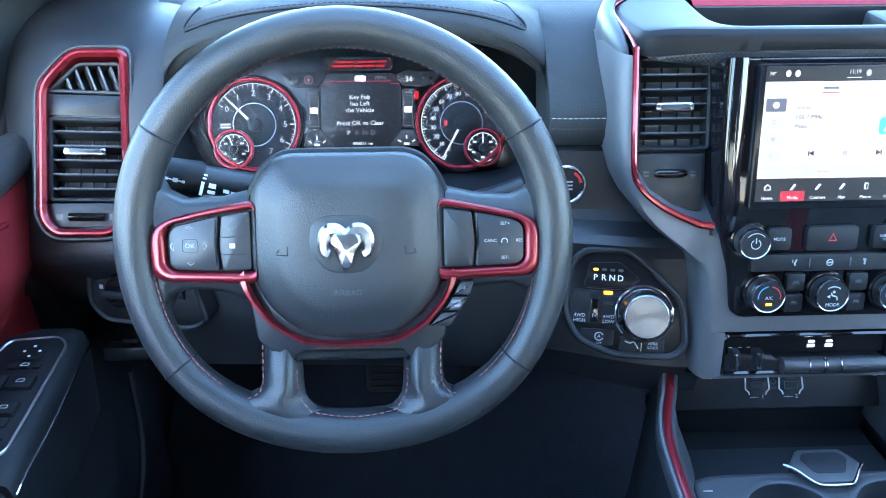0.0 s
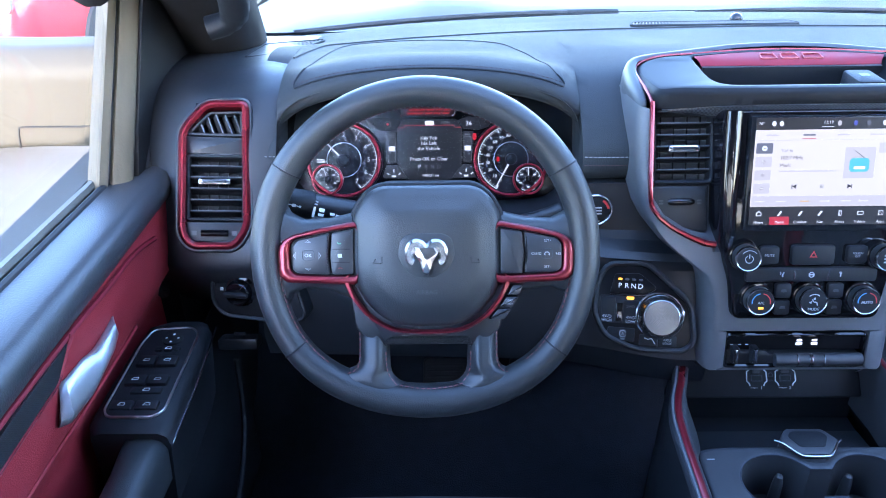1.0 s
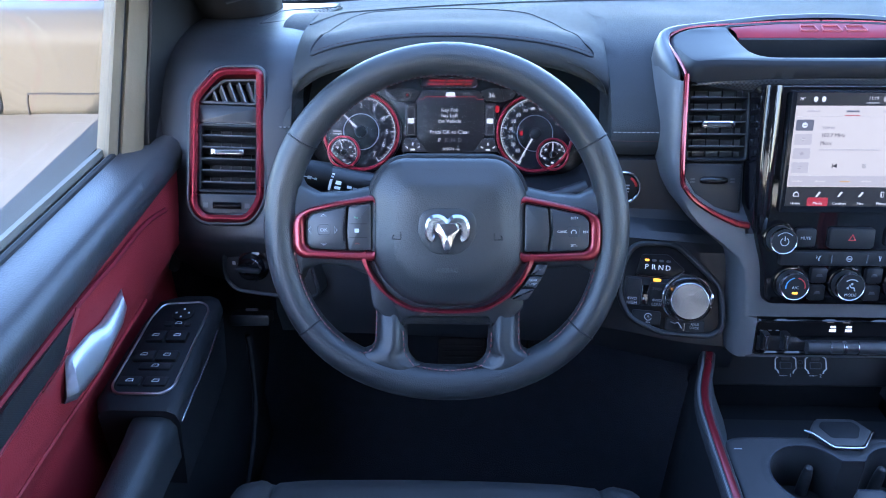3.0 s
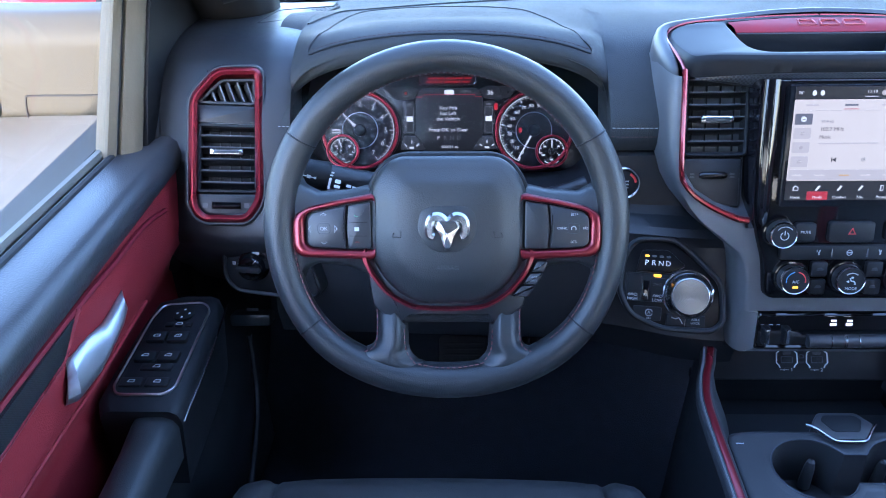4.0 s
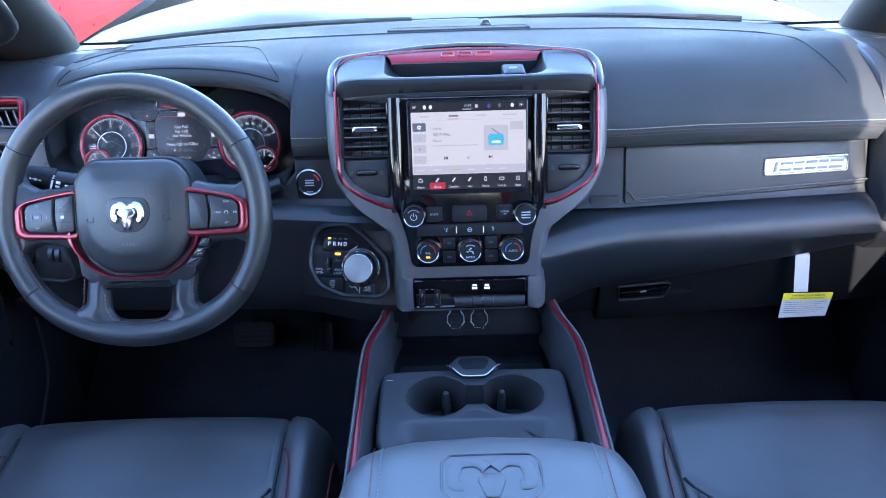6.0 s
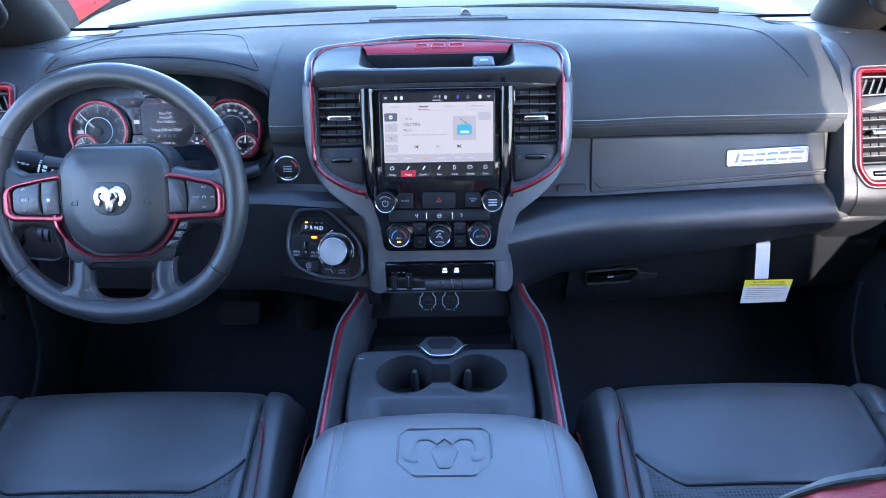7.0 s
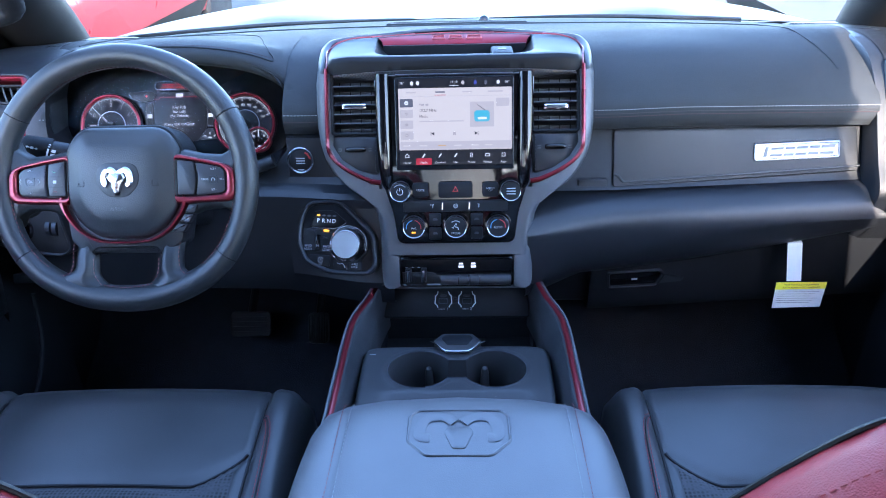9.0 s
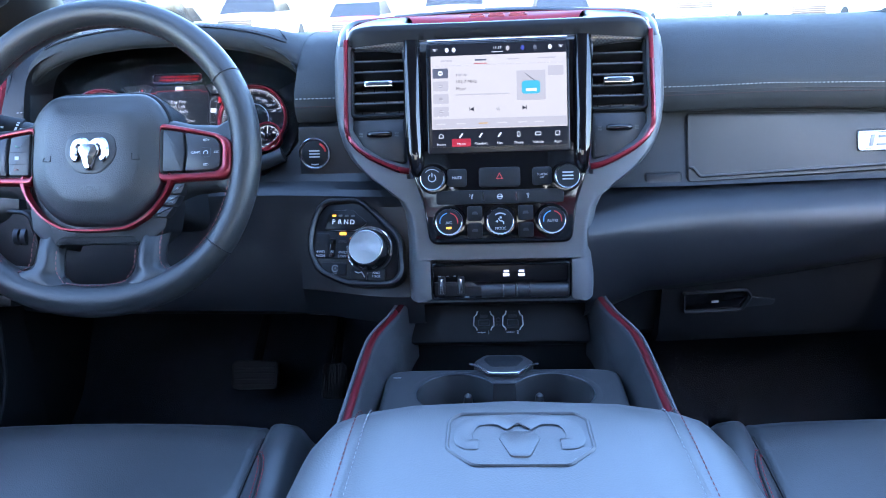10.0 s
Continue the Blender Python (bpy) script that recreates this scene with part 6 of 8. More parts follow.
# red bezel on the spokes and under the cover
BTN = material("button_plastic", (0.020, 0.021, 0.024), 0.4, grain=0.1, grain_size=1500, vary=0.06)
for s in (-1, 1):
    out = [(0.074, 0.0252), (0.1113, 0.0182), (0.1425, 0.0112), (0.1550, 0.0040), (0.1585, -0.0060), (0.1585, -0.0330), (0.1500, -0.0410), (0.1063, -0.0422), (0.0885, -0.0435), (0.074, -0.0435)]
    inn = [(0.074, 0.0185), (0.1113, 0.0125), (0.1385, 0.0066), (0.1440, 0.0020), (0.1458, -0.0040), (0.1456, -0.0265), (0.1400, -0.0315), (0.1063, -0.0332), (0.0860, -0.0335), (0.074, -0.0335)]
    out, inn = ([(s * u + (0.0015 if s > 0 else -0.0010) * (-s) * (u > 0.1), v) for u, v in rounded(q, 0.006)] for q in (out, inn))
    rings = [[WHEEL @ Vector((a[0] + (b[0] - a[0]) * t, a[1] + (b[1] - a[1]) * t, w)) for a, b in zip(out, inn)] for t, w in ((0.0, -0.006), (0.0, 0.0050), (0.10, 0.0078), (0.30, 0.0095), (0.72, 0.0095), (0.90, 0.0080), (1.0, 0.0055), (1.0, -0.002))]
    part("red_bezel", loft(rings, cap=False), RED_TRIM, wheel, "red metallic bezel", angle=60)
    bk = part("button_panel", plate(inset(inn, -0.001), WHEEL, -0.006, 0.003, 0.001), DARK, wheel)
    a = [(s * 0.1030, 0.0128), (s * 0.1375, 0.0055), (s * 0.1430, -0.001), (s * 0.1435, -0.026), (s * 0.1385, -0.0302), (s * 0.1035, -0.0317), (s * 0.1055, -0.012)]
    main = part("button_pad", plate(rounded(a, 0.003), WHEEL, 0.004, 0.0098, 0.002), BTN, wheel)
    b2 = [(s * 0.0780, 0.0165), (s * 0.1010, 0.0130), (s * 0.1035, -0.012), (s * 0.1015, -0.0318), (s * 0.0780, -0.0318)]
    side = part("button_side", plate(rounded(b2, 0.003), WHEEL, 0.004, 0.0105 if s > 0 else 0.0092, 0.002), BTN if s < 0 else PLASTIC, wheel)
    if s < 0:
        lettering("OK", 0.0054, WHEEL @ Matrix.Translation((-0.1265, -0.0110, 0.0101)), WHITE_INK, main)
        part("ok_key", ring(round_rect(-0.1330, -0.0165, -0.1200, -0.0055, 0.003), 0.0006, WHEEL, 0.0095, 0.0103, 0.0002), SATIN, main)
        for tri in ([(-0.1300, 0.0030), (-0.1230, 0.0030), (-0.1265, 0.0055)], [(-0.1265, -0.0270), (-0.1230, -0.0245), (-0.1300, -0.0245)], [(-0.1425, -0.0110), (-0.1395, -0.0150), (-0.1395, -0.0070)], [(-0.1125, -0.0110), (-0.1155, -0.0070), (-0.1155, -0.0150)]):
            part("arrow", ring(tri, 0.0006, WHEEL, 0.0095, 0.0102, 0.0001), WHITE_INK, main)
        for v in (-0.0045, -0.0185):
            part("key_seam", box((-0.1010, v - 0.0004, 0.0088), (-0.0820, v + 0.0004, 0.0094), WHEEL), DARK, side)
        part("call_mark", tube([WHEEL @ Vector((-0.0925 + 0.0026 * math.cos(t), 0.0040 + 0.0026 * math.sin(t), 0.0094)) for t in [radians(200 + 100 * i / 8) for i in range(9)]], 0.0006, 5), material("green_print", (0.06, 0.18, 0.10), 0.5, vary=0), side)
        part("voice_mark", box((-0.0950, -0.0135, 0.0090), (-0.0905, -0.0095, 0.0095), WHEEL), PALE_GREY, side)
        part("end_mark", tube([WHEEL @ Vector((-0.0925 + 0.0030 * math.cos(t), -0.0275 + 0.0030 * math.sin(t), 0.0094)) for t in [radians(40 + 100 * i / 8) for i in range(9)]], 0.0006, 5), material("dull_red_print", (0.16, 0.04, 0.04), 0.5, vary=0), side)
    else:
        for t, u, v in (("SET+", 0.128, 0.0030), ("CANC", 0.1160, -0.0110), ("RES", 0.1395, -0.0110), ("SET-", 0.128, -0.0250)):
            lettering(t, 0.0036, WHEEL @ Matrix.Translation((u, v, 0.0101)), PALE_GREY, main)
        part("cruise_key", ring(round_rect(0.1215, -0.0165, 0.1335, -0.0055, 0.003), 0.0006, WHEEL, 0.0095, 0.0103, 0.0002), SATIN, main)
        arc_mark(WHEEL @ Matrix.Translation((0.1275, -0.0115, 0)), 0.0024, -30, 210, 0.0008, 0.0102, WHITE_INK, main)
lower = [(0.0905, -0.0375, 0.0830, -0.0310), (0.0885, -0.0440, 0.0825, -0.0420), (0.0845, -0.0525, 0.0800, -0.0515), (0.0782, -0.0632, 0.0740, -0.0622), (0.0632, -0.0805, 0.0597, -0.0785), (0.0405, -0.0940, 0.0390, -0.0905), (0.0200, -0.0970, 0.0195, -0.0935), (0.0, -0.0977, 0.0, -0.0942)]
both = [(-a, b, -c, d) for a, b, c, d in lower] + list(reversed(lower[:-1]))
oo, ii = spline([(a, b, 0) for a, b, c, d in both], 6), spline([(c, d, 0) for a, b, c, d in both], 6)
part("red_line", loft([[WHEEL @ (p.lerp(q, t) + Vector((0, 0, w))) for t, w in ((0.0, -0.004), (0.0, 0.0065), (0.2, 0.0090), (0.8, 0.0094), (1.0, 0.0070), (1.0, -0.004))] for p, q in zip(oo, ii)]), RED_TRIM, wheel, "red trim line under the cover", angle=50)
for i, q in enumerate(([(0.0915, -0.0450), (0.1030, -0.0450), (0.0990, -0.0565), (0.0855, -0.0565)], [(0.0848, -0.0578), (0.0982, -0.0578), (0.0912, -0.0695), (0.0770, -0.0695)], [(0.0760, -0.0708), (0.0903, -0.0708), (0.0825, -0.0825), (0.0650, -0.0825)])):
    b = part("paddle_button", plate(rounded(q[::-1], 0.002), WHEEL, -0.006, 0.0065, 0.0018), BTN, wheel)
    c = WHEEL @ Matrix.Translation((sum(u for u, v in q) / 4, sum(v for u, v in q) / 4, 0.0069))
    if i != 1:
        lettering("+" if i == 0 else "-", 0.0055, c, WHITE_INK, b)
    else:
        lettering("GEAR", 0.0034, c @ Matrix.Translation((0, 0.0020, 0)), WHITE_INK, b)
        lettering("LIMIT", 0.0034, c @ Matrix.Translation((0, -0.0020, 0)), WHITE_INK, b)
# column, stalk
col = thing("steering_column", (-0.456, 0.68, 1.28), "black steering column shroud with stalk", "steering column")
rows = []
for t, hw, hh in ((0.0, 0.050, 0.042), (0.3, 0.058, 0.050), (0.7, 0.066, 0.056), (1.0, 0.07, 0.06)):
    c = WHEEL @ Vector((0, -0.02, -0.055 - 0.16 * t))
    rows.append([c + Vector((a, 0, 0)) + (WHEEL.to_3x3() @ Vector((0, b, 0))) for a, b in rounded([(-hw, -hh), (hw, -hh), (hw, hh), (-hw, hh)], 0.02, 4)])
part("shroud", loft(rows), DARK, col)
stalk = [Vector((-0.520, 0.626, 1.376)), Vector((-0.555, 0.619, 1.385)), Vector((-0.590, 0.613, 1.394)), Vector((-0.626, 0.607, 1.403))]
sk = part("stalk", tube(spline(stalk, 5), lambda t: 0.0120 + 0.0040 * t, 16, flat=0.9), PLASTIC, col)
part("stalk_end", tube([Vector((-0.588, 0.6133, 1.3935)), Vector((-0.591, 0.6128, 1.3943)), Vector((-0.622, 0.6076, 1.402)), Vector((-0.626, 0.607, 1.403))], lambda t: 0.0176 if 0.2 < t < 0.9 else 0.0158, 16, flat=0.92), DARK, sk)
SM = plane_at((-0.603, 0.5885, 1.4010), 30) @ Matrix.Rotation(radians(-14), 4, "Z")
bm = bmesh.new()
for u, v, w, h in ((-0.004, 0.0040, 0.016, 0.0010), (-0.004, 0.0040, 0.0040, 0.0034), (-0.0115, 0.0040, 0.0024, 0.0024), (0.0030, 0.0040, 0.0024, 0.0024)):
    add_box(bm, (u - w / 2, v - h / 2, 0.0), (u + w / 2, v + h / 2, 0.0006), SM)
for u, v, w, h in ((0.0190, 0.0020, 0.0026, 0.0120), (0.0195, 0.0110, 0.0030, 0.0016), (0.0200, 0.0140, 0.0030, 0.0016), (0.0275, 0.0060, 0.0060, 0.0040), (0.0275, 0.0005, 0.0064, 0.0030), (0.0400, 0.0040, 0.0050, 0.0030), (0.0460, 0.0035, 0.0040, 0.0030), (0.0430, -0.0010, 0.0090, 0.0014)):
    add_box(bm, (u - w / 2, v - h / 2, -0.002), (u + w / 2, v + h / 2, -0.0012), SM)
part("stalk_marks", bm, PALE_GREY, sk)

# headlamp switch, dimmers, lower handles
HL = plane_at((-0.697, 0.670, 1.2385), 12, -10)
hl = thing("headlamp_switch", (-0.69, 0.67, 1.19), "round headlamp switch in a dark panel", "headlamp switch")
part("panel_frame", ring(rounded([(-0.052, 0.044), (0.060, 0.040), (0.080, -0.030), (0.060, -0.042), (-0.040, -0.040), (-0.056, -0.02)][::-1], 0.014), 0.005, HL, -0.03, 0.006, 0.002), PLASTIC, hl)
part("panel", plate(rounded([(-0.050, 0.042), (0.058, 0.038), (0.077, -0.029), (0.058, -0.040), (-0.039, -0.038), (-0.054, -0.02)][::-1], 0.014), HL, -0.03, 0.002, 0.001), DARK, hl)
kb = part("knob", loft([[HL @ Vector((-0.012 + r * math.cos(a), r * math.sin(a), w)) for a in [2 * math.pi * i / 32 for i in range(32)]] for r, w in ((0.021, 0), (0.021, 0.004), (0.0175, 0.006), (0.0165, 0.016), (0.015, 0.018), (0.01, 0.018))]), GLOSS, hl, "black switch knob")
part("knob_bar", box((-0.028, -0.003, 0.017), (0.004, 0.003, 0.024), HL, 0.002), DARK, kb)
part("knob_tick", tube([HL @ Vector((-0.006, 0.008, 0.0185)), HL @ Vector((-0.001, 0.014, 0.017))], 0.0012, 5), CHROME, kb)
bm = bmesh.new()
for a in (60, 85, 110, 135, 180):
    R = HL @ Matrix.Translation((-0.012, 0, 0)) @ Matrix.Rotation(radians(a), 4, "Z")
    add_box(bm, (0.0255, -0.0022, 0.002), (0.0295, 0.0022, 0.0026), R)
part("switch_marks", bm, WHITE_INK, hl)
for u in (0.038, 0.050):
    part("dimmer_wheel", loft([[HL @ Vector((u - 0.004 + 0.008 * t, 0.004 + 0.012 * math.cos(a), 0.0 + 0.008 * math.sin(a))) for a in [2 * math.pi * j / 14 for j in range(14)]] for t in (0, 0.15, 0.85, 1)]), SATIN, hl)
rel = thing("release_handle", (-0.72, 0.68, 1.12), "grey release handle under the dash", "release handle")
part("lever", box((-0.035, -0.010, -0.02), (0.020, 0.006, 0.006), plane_at((-0.725, 0.688, 1.140), 20), 0.003), PLASTIC, rel)
part("lever_mark", box((-0.012, 0.011, 0.003), (0.004, 0.015, 0.0036), plane_at((-0.725, 0.688, 1.140), 20)), SATIN, rel)
# pedals
for nm, x, y, z, w, h, lab in (("brake_pedal", -0.443, 0.910, 0.898, 0.043, 0.052, "wide black rubber brake pedal"), ("accelerator_pedal", -0.305, 0.932, 0.872, 0.022, 0.066, "tall ribbed black accelerator pedal")):
    P = plane_at((x, y, z), 32)
    pd = thing(nm, (x, y, z), lab, "pedal", group="pedals")
    part("pad", plate(round_rect(-w / 1.0 if nm[0] == "b" else -w, -h / 2, w if nm[0] == "b" else w, h / 2, 0.01), P, -0.012, 0.0, 0.004), RUBBER, pd)
    for i in range(4 if nm[0] == "b" else 7):
        if nm[0] == "b":
            part("rib", box((-w * 0.85, -h * 0.36 + 0.010 * i, 0.0), (w * 0.85, -h * 0.36 + 0.010 * i + 0.004, 0.003), P, 0.001), RUBBER, pd)
        else:
            part("rib", box((-w * 0.8 + 0.0052 * i, -h * 0.44, 0.0), (-w * 0.8 + 0.0052 * i + 0.0022, h * 0.44, 0.003), P, 0.001), RUBBER, pd)
    part("arm", tube(spline([P @ Vector((0, 0.02, -0.01)), P @ Vector((0, 0.12, -0.06)), P @ Vector((0, 0.24, -0.10))], 4), 0.009, 8), DARK, pd)

# ---------- centre console ----------
con = thing("centre_console", (0, 0.3, 0.70), "black centre console with cup holders and padded armrest", "console")
part("base", loft([[Vector((x, y, z)) for x, z in ((-h - 0.02, 0.70), (-h, 1.05), (h, 1.05), (h + 0.02, 0.70))] for y, h in ((-0.50, 0.14), (0.25, 0.14), (0.45, 0.135), (0.60, 0.115))]), PLASTIC, con)
for s in (-1, 1):
    rows, outer_rows, strip = [], [], []
    for y, xc, z, xi in ((0.668, 0.113, 1.176, 0.098), (0.640, 0.122, 1.163, 0.110), (0.619, 0.129, 1.154, 0.119), (0.590, 0.1375, 1.149, 0.126), (0.572, 0.1445, 1.147, 0.127), (0.549, 0.1515, 1.146, 0.1275), (0.528, 0.1555, 1.1455, 0.128), (0.508, 0.1570, 1.145, 0.130), (0.490, 0.1575, 1.1445, 0.137), (0.470, 0.1578, 1.144, 0.141), (0.40, 0.1580, 1.142, 0.143), (0.30, 0.1585, 1.138, 0.143), (0.22, 0.159, 1.134, 0.143)):
        rows.append([Vector((s * x, y, zz)) for x, zz in ((xi - 0.001, z - 0.090), (xi, z - 0.036), (xi + 0.002, z - 0.028), (xc - 0.0085, z - 0.004), (xc - 0.006, z - 0.0008), (xc - 0.004, z), (xc + 0.0045, z), (xc + 0.0085, z - 0.0015), (xc + 0.0105, z - 0.005), (xc + 0.011, z - 0.012))])
        outer_rows.append([Vector((s * x, y, zz)) for x, zz in ((xc + 0.011, z - 0.012), (xc + 0.012, z - 0.04), (xc + 0.014, z - 0.12), (xc + 0.024, 0.72))])
        strip.append(Vector((s * xc, y, z + 0.0003)))
    part("side_rail", loft(rows, closed=False, cap=False), CONSOLE, con, angle=40)
    part("rail_skirt", loft(outer_rows, closed=False, cap=False), DARK, con)
    part("rail_strip", tube(spline(strip, 4), 0.0042, 8, flat=0.35), RED_TRIM, con, "glossy red strip")
    part("rail_edge", tube(spline([p + Vector((s * 0.0072, 0, -0.0008)) for p in strip], 4), 0.0017, 6), SURROUND, con)
# cup holder tray
TZ = 1.113
n = 144
inner, outer = [], []
for i in range(n):
    a = 2 * math.pi * i / n
    c, sn = math.cos(a), math.sin(a)
    R, C, waist = 0.0455, 0.053, 0.0215
    q = R * R - C * C * sn * sn
    r1 = C * abs(c) + math.sqrt(q) if q > 0 else 0
    r2 = waist / max(abs(sn), 1e-6)
    rr = max(r1, min(r2, 0.06) if abs(c) < 0.75 else 0)
    inner.append((rr * c, 0.452 + rr * sn * 0.95))
    ro = 1 / (((abs(c) / 0.1365) ** 9 + (abs(sn) / (0.060 if sn > 0 else 0.110)) ** 9) ** (1 / 9))
    yo = 0.452 + ro * sn
    outer.append((ro * c - 0.002, max(yo, 0.366 - 0.03 * min(1.0, max(0.0, (abs(ro * c) - 0.098) / 0.014)))))
def tray_z(x, y):
    mid = min(1.0, max(0.0, (0.112 - abs(x)) / 0.026))
    mid = mid * mid * (3 - 2 * mid)
    return TZ - mid * 0.55 * max(0.0, 0.4015 - y) - (1 - mid) * 0.05 * max(0.0, 0.41 - y)


lip_out, lip_in = inset(outer, 0.007), inset(inner, -0.008)
steps = [([(a + (p - a) * k, b + (q - b) * k) for (a, b), (p, q) in zip(lip_out, lip_in)], 0.0) for k in [i / 14 for i in range(15)]]
rings = []
for o, dz in [(outer, -0.06), (outer, -0.007), (inset(outer, 0.0015), -0.003), (inset(outer, 0.0035), -0.0009)] + steps + [(inset(inner, -0.003), 0.0012), (inset(inner, -0.0008), 0.0006), (inner, -0.002), (inset(inner, 0.0015), -0.008), (inset(inner, 0.004), -0.07)]:
    rings.append([Vector((x, y, tray_z(x, y) + dz)) for x, y in o])
part("cup_tray", loft(rings, cap=False), CONSOLE, con, "charcoal cup holder tray", angle=45)
part("cup_floor", plate(inset(inner, 0.003), Matrix.Translation((0, 0, TZ - 0.075)), -0.01, 0.0, 0.001), DARK, con)
part("cup_rim", tube([Vector((x, y, tray_z(x, y) + 0.0006)) for x, y in inner], 0.0009, 6, closed=True), SATIN, con)
for x in (-0.042, 0.040):
    part("cup_finger", loft([[Vector((x + 0.0055 * k * math.cos(a), 0.480 + 0.0055 * k * math.sin(a), z)) for a in [2 * math.pi * j / 10 for j in range(10)]] for k, z in ((1.3, TZ - 0.06), (1.1, TZ - 0.030), (0.8, TZ - 0.019), (0.2, TZ - 0.016))]), CONSOLE, con)
# latch lip at the front of the tray
LT = Matrix.Translation((0, 0.506, TZ))
latch = part("tray_latch", plate(rounded([(-0.031, 0.014), (-0.036, 0.006), (-0.017, -0.017), (0.017, -0.017), (0.036, 0.006), (0.031, 0.014), (0.022, 0.026), (-0.022, 0.026)], 0.004), LT, -0.01, 0.008, 0.003), CONSOLE, con)
part("latch_hollow", plate(rounded([(-0.024, 0.012), (-0.015, -0.006), (0.015, -0.006), (0.024, 0.012), (0.018, 0.020), (-0.018, 0.020)], 0.004), LT, 0.005, 0.0086, 0.0004), DARK, latch)
part("chrome_lip", tube(spline([LT @ Vector(p) for p in ((-0.040, 0.009, 0.004), (-0.032, 0.001, 0.006), (-0.019, -0.016, 0.006), (-0.010, -0.019, 0.006), (0.010, -0.019, 0.006), (0.019, -0.016, 0.006), (0.032, 0.001, 0.006), (0.040, 0.009, 0.004))], 4), 0.0016, 8), CHROME, latch, "chrome lip")
part("tray_mark", box((-0.1285, 0.488, TZ + 0.0002), (-0.1195, 0.4892, TZ + 0.0007)), PALE_GREY, con)
# armrest lid
rows = []
for y, z, h in ((-0.42, 1.15, 0.150), (-0.40, 1.195, 0.160), (-0.2, 1.214, 0.166), (0.0, 1.218, 0.166), (0.12, 1.2185, 0.165), (0.19, 1.2175, 0.1645), (0.225, 1.2155, 0.164), (0.248, 1.2125, 0.163), (0.263, 1.2075, 0.161), (0.274, 1.199, 0.158), (0.281, 1.187, 0.154), (0.284, 1.172, 0.151), (0.282, 1.13, 0.148)):
    h += 0.007
    sec = [(-h - 0.002, z - 0.075), (-h, z - 0.034), (-h + 0.003, z - 0.020), (-h + 0.010, z - 0.009), (-h + 0.022, z - 0.0025), (-h + 0.043, z - 0.0003), (-h + 0.0465, z - 0.0016), (-h + 0.050, z + 0.0002), (-h / 2, z + 0.003), (0, z + 0.004)]
    sec = sec + [(-a, b) for a, b in reversed(sec[:-1])]
    # the lid's front edge bows forward in the middle
    rows.append([Vector((a + 0.005, y - (0.018 * (abs(a) / 0.168) ** 2 + 0.052 * (abs(a) / 0.168) ** 13) * min(1, max(0, (y - 0.08) / 0.14)), b)) for a, b in sec])
arm = part("armrest", loft(rows, closed=False, cap=False), ARM_LEATHER_LIT, con, "padded black leather armrest lid", angle=70)
for s in (-1, 1):
    for off, mat in ((0.1195, THREAD_W), (0.1285, THREAD_TAN)):
        line = [Vector((s * off + 0.005, y, 1.2165 + (0.0022 if off < 0.125 else 0.0015) - (0.0 if y < 0.10 else 0.25 * (y - 0.10) ** 2.0))) for y in [-0.35 + 0.05 * i for i in range(11)]] + [Vector((s * off + 0.005, y, z)) for y, z in ((0.19, 1.2175), (0.222, 1.2160), (0.240, 1.2135), (0.254, 1.2085), (0.263, 1.2005))]
        part("armrest_stitching", stitches(spline(line, 3), 0.0062, 0.004, 0.0007), mat, con)
EM = Matrix.Translation((0.006, 0.196, 1.2212)) @ Matrix.Rotation(radians(-2.6), 4, "X")
o = rounded([(-0.046, 0.037), (0.046, 0.037), (0.055, 0.026), (0.055, -0.018), (0.034, -0.041), (-0.034, -0.041), (-0.055, -0.018), (-0.055, 0.026)], 0.005)
part("emboss_edge", ring(o, 0.0034, EM, -0.004, 0.0004, 0.0012), ARM_LEATHER_LIT, arm)
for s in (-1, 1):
    part("emboss_curl", tube(spline([EM @ Vector(p) for p in ((s * 0.004, 0.012, 0.001), (s * 0.016, 0.022, 0.001), (s * 0.034, 0.020, 0.0006), (s * 0.041, 0.006, 0.0002), (s * 0.040, -0.010, 0.0), (s * 0.030, -0.012, 0.0))], 5), 0.0070, 10, flat=0.10), ARM_LEATHER_LIT, arm)
part("emboss_middle", plate(rounded([(-0.012, 0.006), (0.012, 0.006), (0.016, -0.004), (0.007, -0.030), (-0.007, -0.030), (-0.016, -0.004)][::-1], 0.004), EM, -0.004, 0.0010, 0.0022), ARM_LEATHER_LIT, arm)

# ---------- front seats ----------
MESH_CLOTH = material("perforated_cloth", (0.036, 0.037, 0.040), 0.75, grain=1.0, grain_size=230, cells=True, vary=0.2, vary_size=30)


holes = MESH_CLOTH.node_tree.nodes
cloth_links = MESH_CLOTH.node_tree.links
# shade inside the dimples put into the base colour, darkest at cell centres
cells, dimple_shade, tone = holes.new("ShaderNodeTexVoronoi"), holes.new("ShaderNodeMapRange"), holes.new("ShaderNodeVectorMath")
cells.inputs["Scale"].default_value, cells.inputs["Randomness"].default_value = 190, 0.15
dimple_shade.inputs[1].default_value, dimple_shade.inputs[2].default_value, dimple_shade.inputs[3].default_value, dimple_shade.inputs[4].default_value = 0.15, 0.55, 0.45, 1.7
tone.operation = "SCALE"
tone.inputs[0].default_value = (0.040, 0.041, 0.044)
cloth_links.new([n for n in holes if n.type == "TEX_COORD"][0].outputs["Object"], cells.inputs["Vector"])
cloth_links.new(cells.outputs["Distance"], dimple_shade.inputs[0])
cloth_links.new(dimple_shade.outputs[0], tone.inputs["Scale"])
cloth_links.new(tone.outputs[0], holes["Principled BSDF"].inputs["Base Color"])


